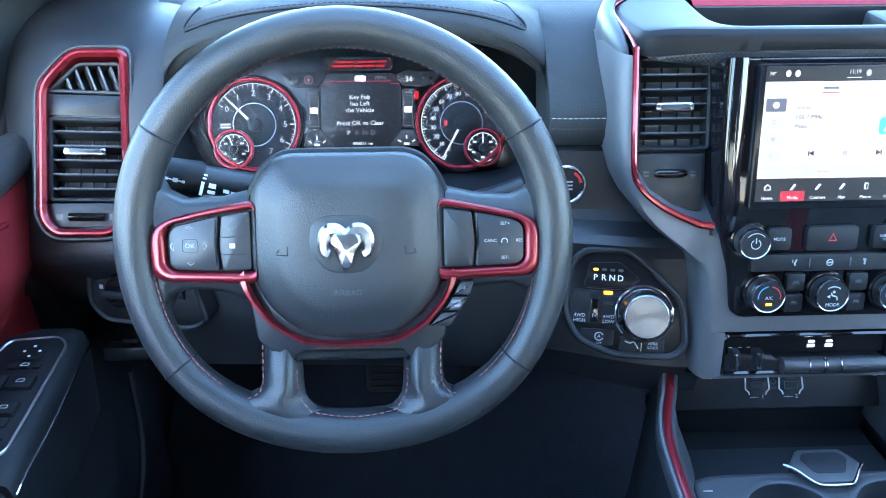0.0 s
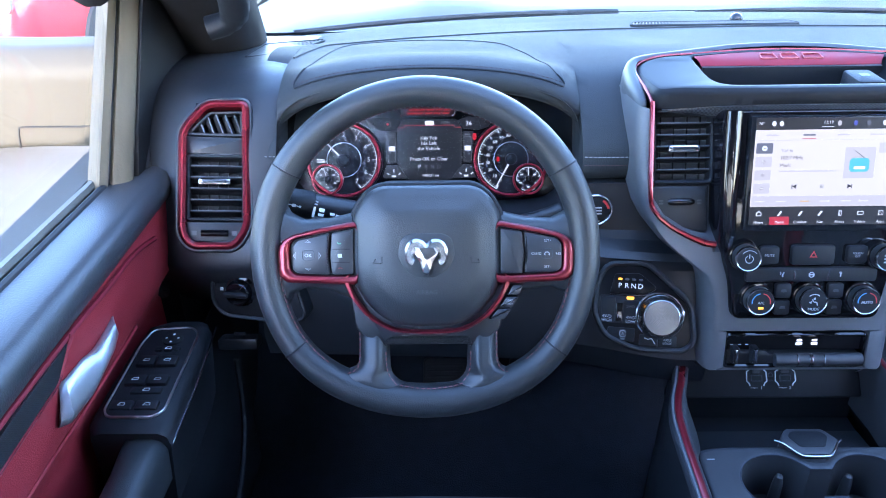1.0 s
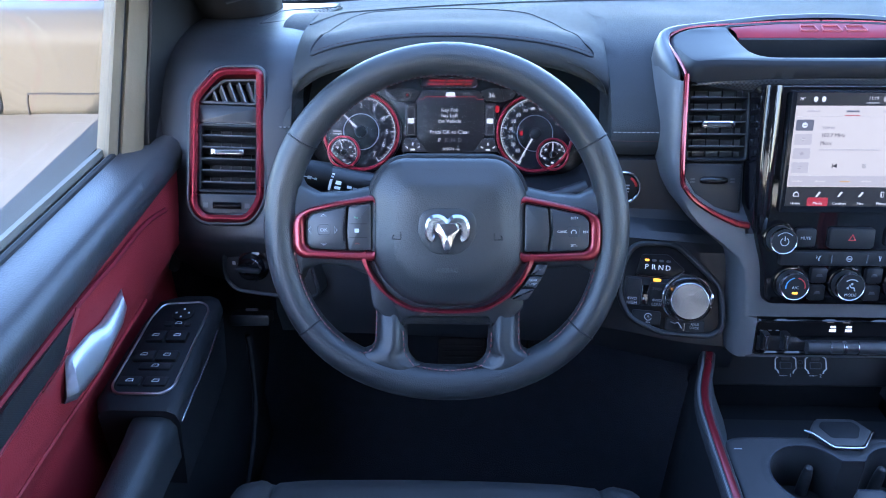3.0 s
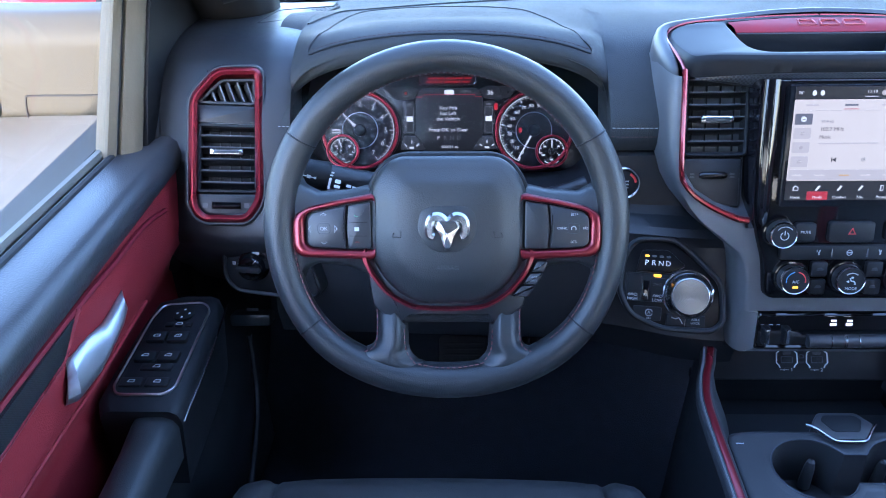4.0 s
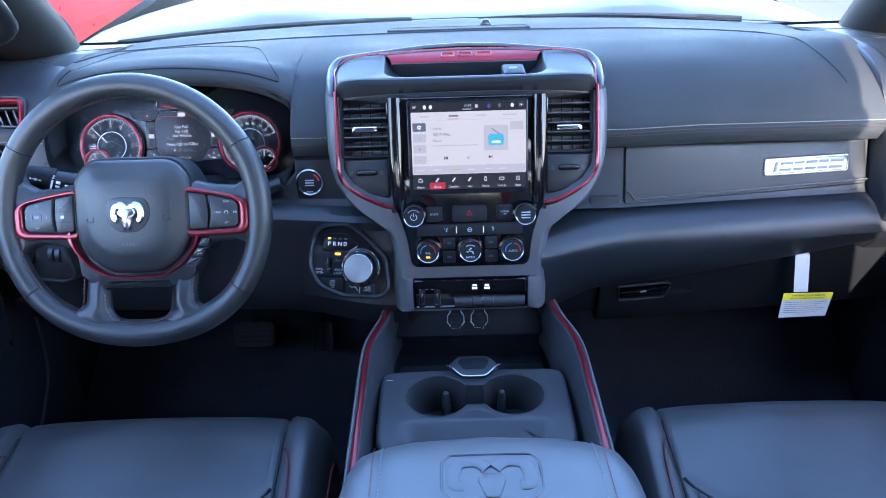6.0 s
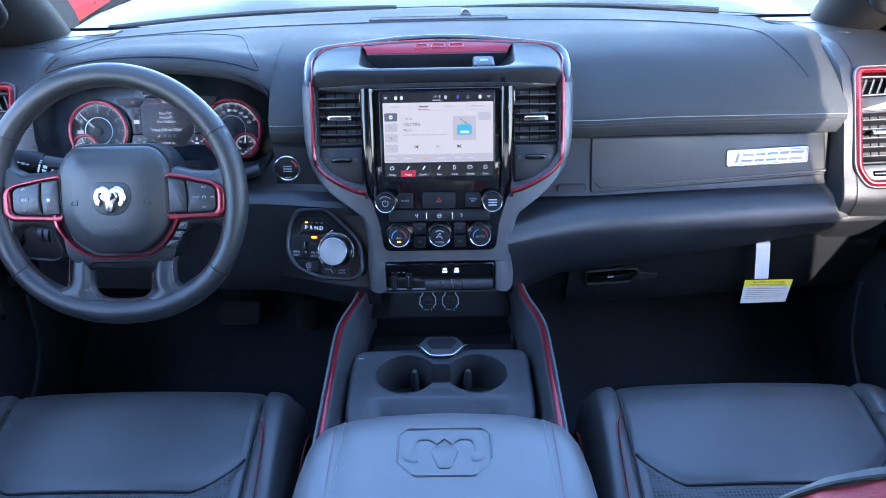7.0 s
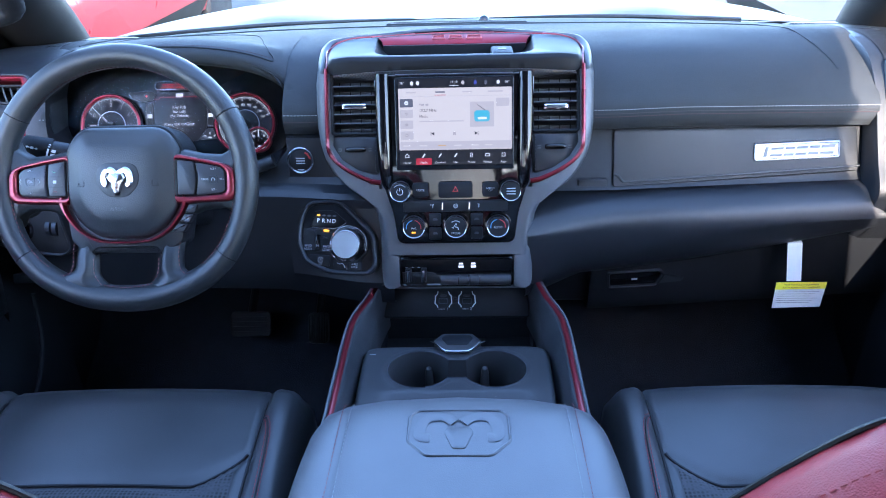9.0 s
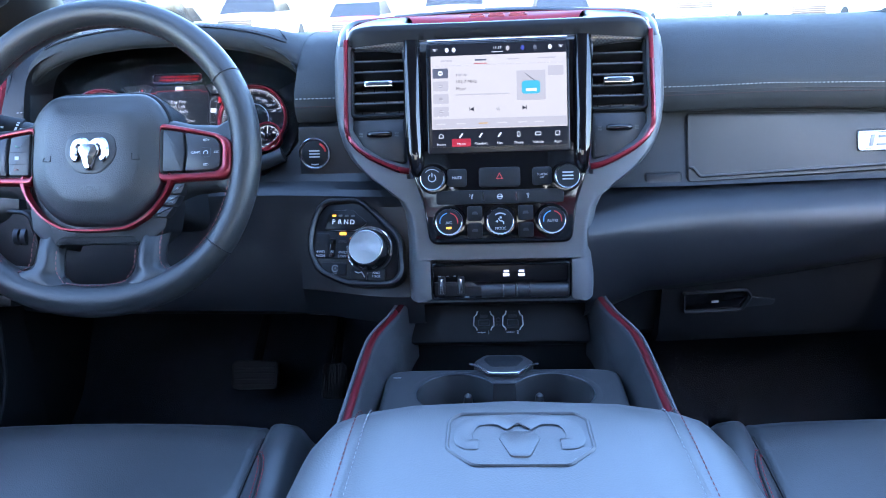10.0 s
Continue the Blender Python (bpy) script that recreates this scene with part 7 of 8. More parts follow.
def cushion_z(u, y, base):
    a = abs(u)
    bol = 0.013 * min(1, max(0, (a - 0.180) / 0.026)) - 0.010 * math.exp(-((a - 0.194) / 0.0055) ** 2)
    edge = -0.06 * max(0, (a - 0.226) / 0.03) ** 2
    belly = 0.008 * math.cos(min(1, a / 0.193) * math.pi / 2)
    groove = -0.006 * math.exp(-((y - insert_edge(u)) / 0.009) ** 2) if a < 0.189 else 0
    return base + bol + edge + belly + groove


def insert_edge(u):
    return 0.290 + 0.046 * max(0.0, (abs(u) - 0.125) / 0.06) ** 1.4


TOP = 1.0620
CUSH = [(0.455, 0.82), (0.483, 0.91), (0.496, 0.975), (0.498, 1.018), (0.494, 1.038), (0.482, 1.053), (0.460, TOP + 0.0005)] + [(0.43 - 0.004 * i, TOP - 0.000192 * i - 0.00000614 * i * i) for i in range(112)]


def front_seat(cx, label, back, broad=1.0, wide=1.0):
    t = thing("front_seat", (cx, 0.1, 0.72), label, "seat", group="front seats")
    us = [-0.252, -0.249, -0.243, -0.235, -0.227, -0.216, -0.207, -0.201, -0.197, -0.194, -0.191, -0.187, -0.181, -0.174, -0.165, -0.155, -0.143, -0.13, -0.11, -0.08, -0.04]
    us = us + [0.0] + [-u for u in reversed(us)]
    rows = []
    for y, z in CUSH:
        row = [Vector((cx - wide * 0.254, y, min(z, 1.02) - 0.12))]
        for u in us:
            top = z > 1.03
            yy = y - (0.022 * max(0, (abs(u) - 0.14) / 0.11) ** 2 if y > 0.42 else 0) - (0.008 * math.exp(-((abs(u) - 0.194) / 0.005) ** 2) if not top else 0)
            row.append(Vector((cx + wide * u, yy, z + cushion_z(u, y, 0.0) * min(1.0, (z - 1.028) / 0.033) if top else z - 0.02 * max(0, (abs(u) - 0.222) / 0.03) ** 2)))
        row.append(Vector((cx + wide * 0.254, y, min(z, 1.02) - 0.12)))
        rows.append(row)
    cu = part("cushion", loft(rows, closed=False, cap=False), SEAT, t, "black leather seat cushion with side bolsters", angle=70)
    # perforated middle panel behind the seam
    rows = []
    for j in range(26):
        f = j / 25
        row = []
        for i in range(25):
            u = -0.179 + 0.358 * i / 24
            y = insert_edge(u) - 0.004 - f * 0.30
            b = TOP - 0.0006 * ((0.43 - y) / 0.0125) - 0.00006 * ((0.43 - y) / 0.0125) ** 2
            row.append(Vector((cx + wide * u, y, cushion_z(u, y, b) + 0.0012)))
        rows.append(row)
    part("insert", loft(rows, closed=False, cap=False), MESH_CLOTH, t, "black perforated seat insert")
    def on_cushion(u, y, lift):
        k = (0.43 - y) / 0.0125
        return Vector((cx + wide * u, y, cushion_z(u, y, TOP - 0.0006 * k - 0.00006 * k * k) + lift))

    part("insert_seam", tube([on_cushion(u, insert_edge(u) + 0.001, 0.0008) for u in [-0.190 + 0.38 * i / 60 for i in range(61)]], 0.0024, 6), RUBBER, t)
    for s in (-1, 1):
        part("bolster_seam", tube([Vector((cx + wide * s * 0.194, 0.486, 1.012)), Vector((cx + wide * s * 0.194, 0.479, 1.035)), Vector((cx + wide * s * 0.194, 0.465, 1.048))] + [on_cushion(s * 0.194, 0.44 - 0.02 * i, 0.0022) for i in range(20)], 0.0023, 6), RUBBER, t)
        for off, mat, r in ((0.2095, THREAD_R, 0.0007), (0.2125, None, 0.0011), (0.2155, THREAD_R, 0.0007)):
            line = []
            for k in range(45):
                y = 0.408 - 0.01 * k
                b = TOP - 0.0006 * ((0.43 - y) / 0.0125) - 0.00006 * ((0.43 - y) / 0.0125) ** 2
                uu = s * (off - 0.016 * math.exp(-k / 1.8) + 0.0004 * k)
                line.append(Vector((cx + wide * uu, y, cushion_z(uu, y, b) + (0.0009 if mat else 0.0002))))
            part("stitching" if mat else "bolster_crease", stitches(line, 0.006, 0.004, r) if mat else tube(line, r, 5), mat or RUBBER, t)
        part("piping", tube([Vector((cx + wide * s * 0.2535, y - 0.022, z - 0.075)) for y, z in CUSH[3:80]], 0.0016, 5), THREAD_R, t)
    part("seat_base", box((cx - 0.22, -0.05, 0.70), (cx + 0.22, 0.42, 0.86), bevel=0.02), DARK, t)
    cx = math.copysign(0.470, cx)
    # backrest: black padded front, red back and shoulders
    front, red = [], []
    for z, hw in ((0.96, 0.250), (1.10, 0.275), (1.25, 0.294), (1.31, 0.297), (1.335, 0.292), (1.36, 0.274), (1.39, 0.253), (1.42, 0.229), (1.445, 0.203), (1.458, 0.168), (1.463, 0.11)):
        y = -0.055 + (1.46 - z) * 0.24 + back
        hw *= broad
        sec = []
        for i in range(25):
            f = -1 + i / 12
            wing = 0.022 * max(0, abs(f) - 0.62) ** 2 / 0.1444
            sec.append(Vector((cx + 0.87 * hw * f, y + wing + 0.012 * math.cos(f * 1.4), z - 0.026)))
        front.append(sec + [Vector((cx + 0.87 * hw * f, y - 0.05, z - 0.026)) for f in (1.0, 0.5, 0, -0.5, -1.0)])
        k = 1.04
        red.append([Vector((cx + (hw * k) * a, y + b, z + 0.002)) for a, b in ((-0.96, -0.012), (-1.0, -0.03), (-1.0, -0.065), (-0.92, -0.10), (-0.5, -0.125), (0, -0.13), (0.5, -0.125), (0.92, -0.10), (1.0, -0.065), (1.0, -0.03), (0.96, -0.012))])
    part("backrest_front", loft(front), SEAT, t, "black leather front of the backrest", angle=60)
    part("backrest_shell", loft(red), RED_LEATHER, t, "red leather shoulders and back", angle=60)
    pip = [r[-1] for r in red] + [r[0] for r in reversed(red)]
    part("backrest_piping", tube(spline([p + Vector((0, 0.002, 0)) for p in pip], 3), 0.0022, 6), DARK, t)
    for s in (0, -1):
        ln = [r[2 if s == 0 else -3].lerp(r[1 if s == 0 else -2], 0.5) + Vector(((-0.0008) if s == 0 else 0.0008, 0, 0)) for r in red]
        part("backrest_stitching", stitches(spline(ln, 3), 0.007, 0.0045, 0.0007), THREAD_R, t)
    hr = part("headrest", loft([[Vector((cx + 0.125 * k * math.cos(a), -0.31 + 0.05 * k * math.sin(a), z)) for a in [2 * math.pi * j / 24 for j in range(24)]] for k, z in ((0.6, 1.535), (0.9, 1.55), (1.0, 1.59), (1.0, 1.65), (0.9, 1.69), (0.6, 1.70))]), SEAT, t, angle=70)
    for s in (-1, 1):
        part("headrest_post", tube([Vector((cx + s * 0.06, -0.15 + back * 0.5, 1.40)), Vector((cx + s * 0.06, -0.30, 1.58))], 0.006, 8), CHROME, t)
    return t


front_seat(-0.470, "black leather driver's seat with red backrest shell", -0.045, 1.0)
front_seat(0.452, "black leather passenger seat, partly sunlit, red backrest shell", 0.0, 1.0, 0.94)
# rear bench
rb = thing("rear_bench", (0, -1.3, 0.72), "black leather rear bench", "seat")
part("bench_cushion", box((-0.74, -1.55, 0.85), (0.74, -1.02, 1.05), bevel=0.04), SEAT, rb)
part("bench_back", box((-0.74, -1.80, 0.95), (0.74, -1.62, 1.55), bevel=0.05), SEAT, rb)

# ---------- front doors ----------
LEVER_METAL = material("satin_lever", (0.50, 0.51, 0.52), 0.34, metal=0.9, vary=0.06)
PALE_MARK = material("pale_print", (0.75, 0.76, 0.78), 0.6, vary=0)
LEDGE = material("ledge_grain", (0.032, 0.033, 0.036), 0.40, spec=0.5, grain=0.28, grain_size=620, cells=True, vary=0.15, vary_size=9)
CARBON_STRIP = material("ribbed_strip", (0.012, 0.012, 0.013), 0.35, vary=0)
weave(CARBON_STRIP, 800)
# warm beige of direct sun on the channel, put into its base colour
SEAL_POST = material("sun_beige_channel", (0.115, 0.092, 0.058), 0.6, spec=0.3, grain=0.2, grain_size=300, vary=0.12)
BELT_STRIP = material("beige_seal", (0.11, 0.10, 0.08), 0.6, grain=0.2, grain_size=300, vary=0.12)


def front_door(s):
    d = thing("front_door", (s * 0.84, 0.3, 0.62), "closed front door, black ledge over red leather panel", "door", group="front doors")

    def put(name, bm, mat, parent=d, label="", angle=38.0):
        if s > 0:
            mirror_x(bm)
        return part(name, bm, mat, parent, label, angle)
    ys = [0.86, 0.80, 0.74, 0.68, 0.60, 0.50, 0.40, 0.30, 0.20, 0.10, 0.0, -0.10, -0.20, -0.28]
    rise = lambda y: 0.012 + 0.02 * (0.58 - y)
    belt = lambda y: 1.383 + 0.045 * (0.70 - y)
    rows, red = [], []
    for y in ys:
        r = rise(y)
        rows.append([Vector((x, y, z)) for x, z in ((-0.812, 1.335 + r), (-0.800, 1.344 + r), (-0.797, 1.358 + r), (-0.803, 1.371 + r), (-0.815, 0.55 * (1.371 + r) + 0.45 * belt(y) + 0.003), (-0.840, belt(y) - 0.001), (-0.858, belt(y) + 0.002), (-0.864, belt(y) - 0.014))])
        red.append([Vector((x, y, z)) for x, z in ((-0.815, 1.345 + r), (-0.806, 1.338 + r), (-0.802, 1.29), (-0.806, 1.262), (-0.826, 1.235), (-0.842, 1.20), (-0.842, 1.10), (-0.835, 0.95), (-0.82, 0.78), (-0.88, 0.74))])
    put("ledge", loft(rows, closed=False, cap=False), LEDGE, label="black grained window ledge", angle=60)
    put("red_panel", loft(red, closed=False, cap=False), RED_LEATHER, label="red leather door panel")
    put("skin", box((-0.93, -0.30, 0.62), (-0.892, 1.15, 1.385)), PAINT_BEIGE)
    put("belt_seal", tube([Vector((-0.863, y, belt(y) + 0.001)) for y in ys], 0.005, 8), RUBBER)
    put("belt_line", tube([Vector((-0.877, y, belt(y) + 0.004)) for y in ys], 0.0065, 6), BELT_STRIP)
    # creases and ribbed insert of the red panel
    put("crease", tube(spline([(-0.803, 0.66, 1.325), (-0.802, 0.595, 1.341), (-0.8015, 0.509, 1.346), (-0.8015, 0.425, 1.352), (-0.8015, 0.28, 1.357), (-0.8015, 0.0, 1.366), (-0.8015, -0.25, 1.374)], 4), 0.0032, 6), RED_SATIN)
    put("ribbed_insert", plate(rounded([(0.062, 0.0185), (0.30, 0.021), (0.66, 0.030), (0.66, -0.012), (0.30, -0.006), (0.135, -0.004), (0.098, -0.004)], 0.004), plane_at((-0.8015, 0.475, 1.333), 0, -90), -0.004, 0.0008, 0.0006), CARBON_STRIP)
    put("insert_edge", tube(spline([(-0.800, 0.423, 1.352), (-0.800, 0.400, 1.340), (-0.800, 0.379, 1.329), (-0.800, 0.342, 1.328), (-0.800, 0.20, 1.326), (-0.800, -0.2, 1.320)], 4), 0.0036, 6), RED_TRIM)
    put("lower_crease", tube(spline([(-0.8045, 0.56, 1.262), (-0.805, 0.427, 1.263), (-0.805, 0.31, 1.269), (-0.804, 0.0, 1.276), (-0.804, -0.22, 1.282)], 4), 0.0024, 6), RED_LEATHER)
    # pull lever: a flat blade that widens into a squared foot
    lv = []
    for ux, uy, uz, rx, ry, rz, k in ((-0.804, 0.516, 1.311, -0.799, 0.503, 1.302, 0.4), (-0.802, 0.508, 1.311, -0.792, 0.495, 1.300, 0.8), (-0.801, 0.478, 1.310, -0.786, 0.472, 1.3015, 1.0), (-0.800, 0.456, 1.311, -0.784, 0.445, 1.3005, 1.0), (-0.800, 0.443, 1.314, -0.784, 0.430, 1.2985, 1.0), (-0.800, 0.428, 1.318, -0.784, 0.412, 1.296, 1.0), (-0.801, 0.394, 1.321, -0.786, 0.367, 1.300, 1.0), (-0.806, 0.391, 1.320, -0.795, 0.360, 1.299, 0.9)):
        U, R = Vector((ux, uy, uz)), Vector((rx, ry, rz))
        n = Vector((0.0012, 0, 0.0018)) * k
        lv.append([U + Vector((-0.004, 0, -0.004)), U + Vector((-0.001, 0, -0.0004)), U.lerp(R, 0.12) + n * 0.7, U.lerp(R, 0.5) + n, U.lerp(R, 0.90) + n * 0.6, R, R + Vector((-0.0015, 0, -0.004 * k)), R + Vector((-0.007, 0.003, -0.012 * k)), U + Vector((-0.004, 0, -0.018 * k))])
    put("door_lever", loft(lv), LEVER_METAL, label="satin chrome door lever", angle=45)
    # switch pod and armrest
    pod = []
    for y, x0, x1, z in ((0.660, -0.795, -0.765, 1.175), (0.648, -0.812, -0.752, 1.205), (0.625, -0.826, -0.744, 1.214), (0.58, -0.830, -0.738, 1.215), (0.50, -0.832, -0.735, 1.215), (0.455, -0.832, -0.735, 1.214), (0.438, -0.825, -0.738, 1.208)):
        pod.append([Vector((x, y, zz)) for x, zz in ((x0, z - 0.11), (x0, z - 0.01), (x0 + 0.006, z - 0.002), (x0 + 0.015, z), (x1 - 0.012, z), (x1 - 0.003, z - 0.005), (x1, z - 0.018), (x1 - 0.010, z - 0.11))])
    put("switch_pod", loft(pod), DARK, label="black switch pod", angle=50)
    PD = Matrix.Translation((-0.785, 0.537, 1.2152))
    so = rounded([(-0.028, 0.080), (0.022, 0.085), (0.034, 0.070), (0.036, -0.070), (0.026, -0.082), (-0.026, -0.082), (-0.034, -0.070), (-0.034, 0.05)], 0.010)
    put("silver_line", ring(so, 0.0024, PD, -0.003, 0.0016, 0.0007), BRUSHED)
    put("pod_top", plate(inset(so, 0.0024), PD, -0.003, 0.0002, 0.0001), DARK)
    put("pod_trim", tube(spline([(-0.747, 0.655, 1.190), (-0.739, 0.60, 1.200), (-0.7345, 0.52, 1.200), (-0.7345, 0.46, 1.198), (-0.737, 0.44, 1.192)], 5), 0.0012, 6), CHROME)
    put("mirror_dial", plate(ellipse(0.004, 0.058, 0.0125, n=24), PD, -0.001, 0.003, 0.001), DARK)
    bm = bmesh.new()
    for a in range(4):
        r = radians(90 * a)
        add_box(bm, (-0.0012, -0.0012, 0.003), (0.0012, 0.0012, 0.0034), PD @ Matrix.Translation((0.004 + 0.0075 * math.cos(r), 0.058 + 0.0075 * math.sin(r), 0)))
    put("dial_marks", bm, PALE_MARK)
    for i, (u0, v0, u1, v1, sym) in enumerate(((-0.012, 0.034, -0.002, 0.042, 0), (0.0, 0.034, 0.010, 0.042, 1), (0.012, 0.034, 0.020, 0.042, 0), (-0.024, 0.004, -0.002, 0.022, 1), (0.000, 0.004, 0.024, 0.022, 1), (-0.026, -0.030, -0.002, -0.014, 1), (0.000, -0.030, 0.024, -0.014, 1), (-0.014, -0.044, 0.022, -0.033, 1), (-0.028, -0.070, -0.003, -0.056, 1), (0.000, -0.070, 0.026, -0.056, 1))):
        put("switch", plate(round_rect(u0, v0, u1, v1, 0.002), PD, -0.001, 0.005 if 2 < i < 7 else 0.003, 0.0018), DARK)
        if sym:
            c, q = (u0 + u1) / 2, (v0 + v1) / 2
            put("switch_symbol", ring(rounded([(c - 0.004, q - 0.002), (c + 0.004, q - 0.002), (c + 0.004, q + 0.0022), (c - 0.002, q + 0.0022)], 0.0006), 0.0005, PD, 0.002, 0.0054 if 2 < i < 7 else 0.0034, 0.0001), PALE_MARK)
    armr = []
    for y, z, x0, x1 in ((0.470, 1.185, -0.800, -0.742), (0.445, 1.200, -0.795, -0.742), (0.40, 1.198, -0.793, -0.745), (0.30, 1.195, -0.793, -0.747), (0.10, 1.19, -0.795, -0.747), (-0.15, 1.18, -0.795, -0.747), (-0.25, 1.15, -0.80, -0.76)):
        armr.append([Vector((x, y, zz)) for x, zz in ((x0, z - 0.06), (x0 + 0.001, z - 0.012), (x0 + 0.008, z - 0.002), (x0 + 0.018, z), (x1 - 0.014, z), (x1 - 0.005, z - 0.004), (x1, z - 0.014), (x1 - 0.004, z - 0.06))])
    put("armrest", loft(armr), LEATHER, label="padded black door armrest", angle=50)
    put("lower_trim", loft([[Vector((x, y, z)) for x, z in ((-0.80, 1.13), (-0.775, 1.09), (-0.77, 0.80), (-0.80, 0.76))] for y in (0.80, 0.66, 0.2, -0.27)], closed=False, cap=False), DARK)
    put("pocket_edge", tube(spline([(-0.745, 0.70, 1.10), (-0.742, 0.66, 0.98), (-0.742, 0.50, 0.90), (-0.745, 0.1, 0.88)], 5), 0.004, 8), DARK)
    # window frame: front upright, sail panel, top rail
    lean_y = lambda z: 0.505 * (z - 1.40)
    post = []
    for z in (1.378, 1.40, 1.46, 1.52, 1.58, 1.64, 1.70):
        a, b = Vector((-0.866 + 0.10 * (z - 1.40), 0.682 + lean_y(z), z)), Vector((-0.834 + 0.07 * (z - 1.40), 0.724 + 1.04 * lean_y(z), z))
        out = Vector((0.78, -0.62, 0.0))
        post.append([a.lerp(b, t) + out * w for t, w in ((0.0, -0.022), (0.0, -0.002), (0.04, 0.0015), (0.26, 0.0015), (0.30, -0.001), (0.33, -0.006), (0.38, -0.006), (0.41, 0.0), (0.66, 0.0012), (0.93, 0.0), (1.0, -0.003), (1.0, -0.022))])
    up = put("window_upright", loft(post), SEAL_POST, label="window channel with sunlit beige put into its colour", angle=50)
    put("channel_rubber", tube([(r[5] + r[6]) / 2 for r in post], 0.0022, 6), RUBBER, up)
    sail = [[Vector((x, y, z)) for x, y in ((xo - 0.02, y0), (xo, y0), (xo + 0.004, (y0 + y1) / 2), (xo, y1), (xo - 0.02, y1))] for z, xo, y0, y1 in ((1.35, -0.836, 0.712, 0.95), (1.44, -0.830, 0.748, 0.98), (1.53, -0.823, 0.794, 0.99), (1.60, -0.818, 0.832, 0.98), (1.68, -0.812, 0.873, 0.96))]
    put("sail_panel", loft(sail), PILLAR, label="dark mirror sail panel", angle=60)
    put("window_frame", tube(spline([(-0.828, 0.71, 1.62), (-0.80, 0.56, 1.76), (-0.772, 0.32, 1.875), (-0.76, 0.1, 1.91), (-0.765, -0.32, 1.92)], 5), 0.026, 10), PILLAR)
    gl = [[Vector((x, y, z)) for z, x in ((1.37, -0.872), (1.65, -0.840), (zt, -0.79))] for y, zt in ((0.765, 1.60), (0.69, 1.65), (0.5, 1.80), (0.3, 1.88), (0.0, 1.91), (-0.28, 1.92))]
    w = put("window_pane", loft(gl, closed=False, cap=False), GLASS)
    w.visible_shadow = False
    return d


front_door(-1)
front_door(1)

# ---------- hanging paper tag on the glove box ----------
tag = thing("airbag_notice_tag", (0.555, 0.69, 1.09), "white and yellow paper notice hanging from the glove box", "paper tag")
YELLOW = material("yellow_paper", (0.80, 0.68, 0.03), 0.7, vary=0.03)
PAPER = material("white_paper", (0.60, 0.62, 0.64), 0.7, vary=0.03)
part("strip", loft([[Vector((x, y, z)) for x in (0.5440 + sx, 0.5680 + sx)] for y, z, sx in ((0.712, 1.186, -0.002), (0.698, 1.182, -0.0015), (0.692, 1.160, -0.0005), (0.688, 1.132, 0.002), (0.687, 1.116, 0.004))], closed=False, cap=False), PAPER, tag)
TG = plane_at((0.5725, 0.6855, 1.0905), -4, 0)
part("card", plate([(-0.040, -0.027), (0.040, -0.025), (0.041, 0.025), (-0.042, 0.025)], TG, -0.0006, 0.0, 0.0001, 1), PAPER, tag)
part("card_head", plate([(-0.0418, 0.011), (0.0409, 0.012), (0.0412, 0.0252), (-0.0422, 0.0252)], TG, -0.0002, 0.0005, 0.0001, 1), YELLOW, tag)
INK = material("black_print", (0.03, 0.03, 0.03), 0.7, vary=0)
lettering("THIS VEHICLE IS EQUIPPED", 0.0048, TG @ Matrix.Translation((0.000, 0.0205, 0.0008)), INK, tag)
lettering("WITH ADVANCED AIR BAGS", 0.0048, TG @ Matrix.Translation((0.0, 0.0150, 0.0008)), INK, tag)
bm = bmesh.new()
for i in range(6):
    add_box(bm, (-0.036, 0.006 - 0.0044 * i, 0.0001), (0.032 - 0.006 * (i % 3), 0.0064 - 0.0044 * i, 0.0004), TG)
part("print_lines", bm, SATIN, tag)

# ---------- windscreen, cowl, wipers, bonnet ----------
ws = thing("windscreen", (0, 1.25, 1.44), "clear laminated windscreen with dark edge", "windscreen", kind="structure")
rows = []
for t in [i / 10 for i in range(11)]:
    row = []
    for i in range(17):
        f = -1 + i / 8
        y0, y1 = 1.335 - 0.165 * f * f, 0.34 - 0.05 * f * f
        row.append(Vector((f * (0.80 - 0.09 * t), y0 + (y1 - y0) * t, 1.435 + 0.50 * t + 0.03 * math.sin(math.pi * t) - 0.02 * f * f * t)))
    rows.append(row)
pane = part("pane", loft(rows, closed=False, cap=False), LAMINATE, ws)
pane.visible_shadow = False
part("black_band", loft([[p + (q - p) * 0.0 + Vector((0, -0.004, 0.002)) for p, q in zip(rows[0], rows[1])], [p.lerp(q, 0.05) + Vector((0, -0.004, 0.002)) for p, q in zip(rows[0], rows[1])]], closed=False, cap=False), GLOSS, ws)
cowl = thing("cowl", (0, 1.35, 1.36), "black plastic cowl below the windscreen", "cowl", kind="structure")
part("cover", loft([[Vector((x, y - 0.13 * (x / 0.8) ** 2, z)) for y, z in ((1.335, 1.415), (1.37, 1.400), (1.42, 1.375), (1.47, 1.37))] for x in [-0.82 + 0.082 * i for i in range(21)]], closed=False, cap=False), DARK, cowl)
for x0, x1 in ((-0.10, -0.72), (0.62, 0.05)):
    wp = thing("wiper", (x0, 1.28, 1.43), "black wiper arm resting on the windscreen", "wiper", group="wipers")
    pts = [Vector((x0 + (x1 - x0) * t, 1.375 - 0.135 * ((x0 + (x1 - x0) * t) / 0.8) ** 2 - 0.012 * t, 1.425 + 0.006 * math.sin(math.pi * t))) for t in [i / 12 for i in range(13)]]
    part("arm", tube(pts, lambda t: 0.008 - 0.004 * t, 8), DARK, wp)
    part("blade", tube([p + Vector((0, -0.012, 0.004)) for p in pts[2:]], 0.005, 6), RUBBER, wp)
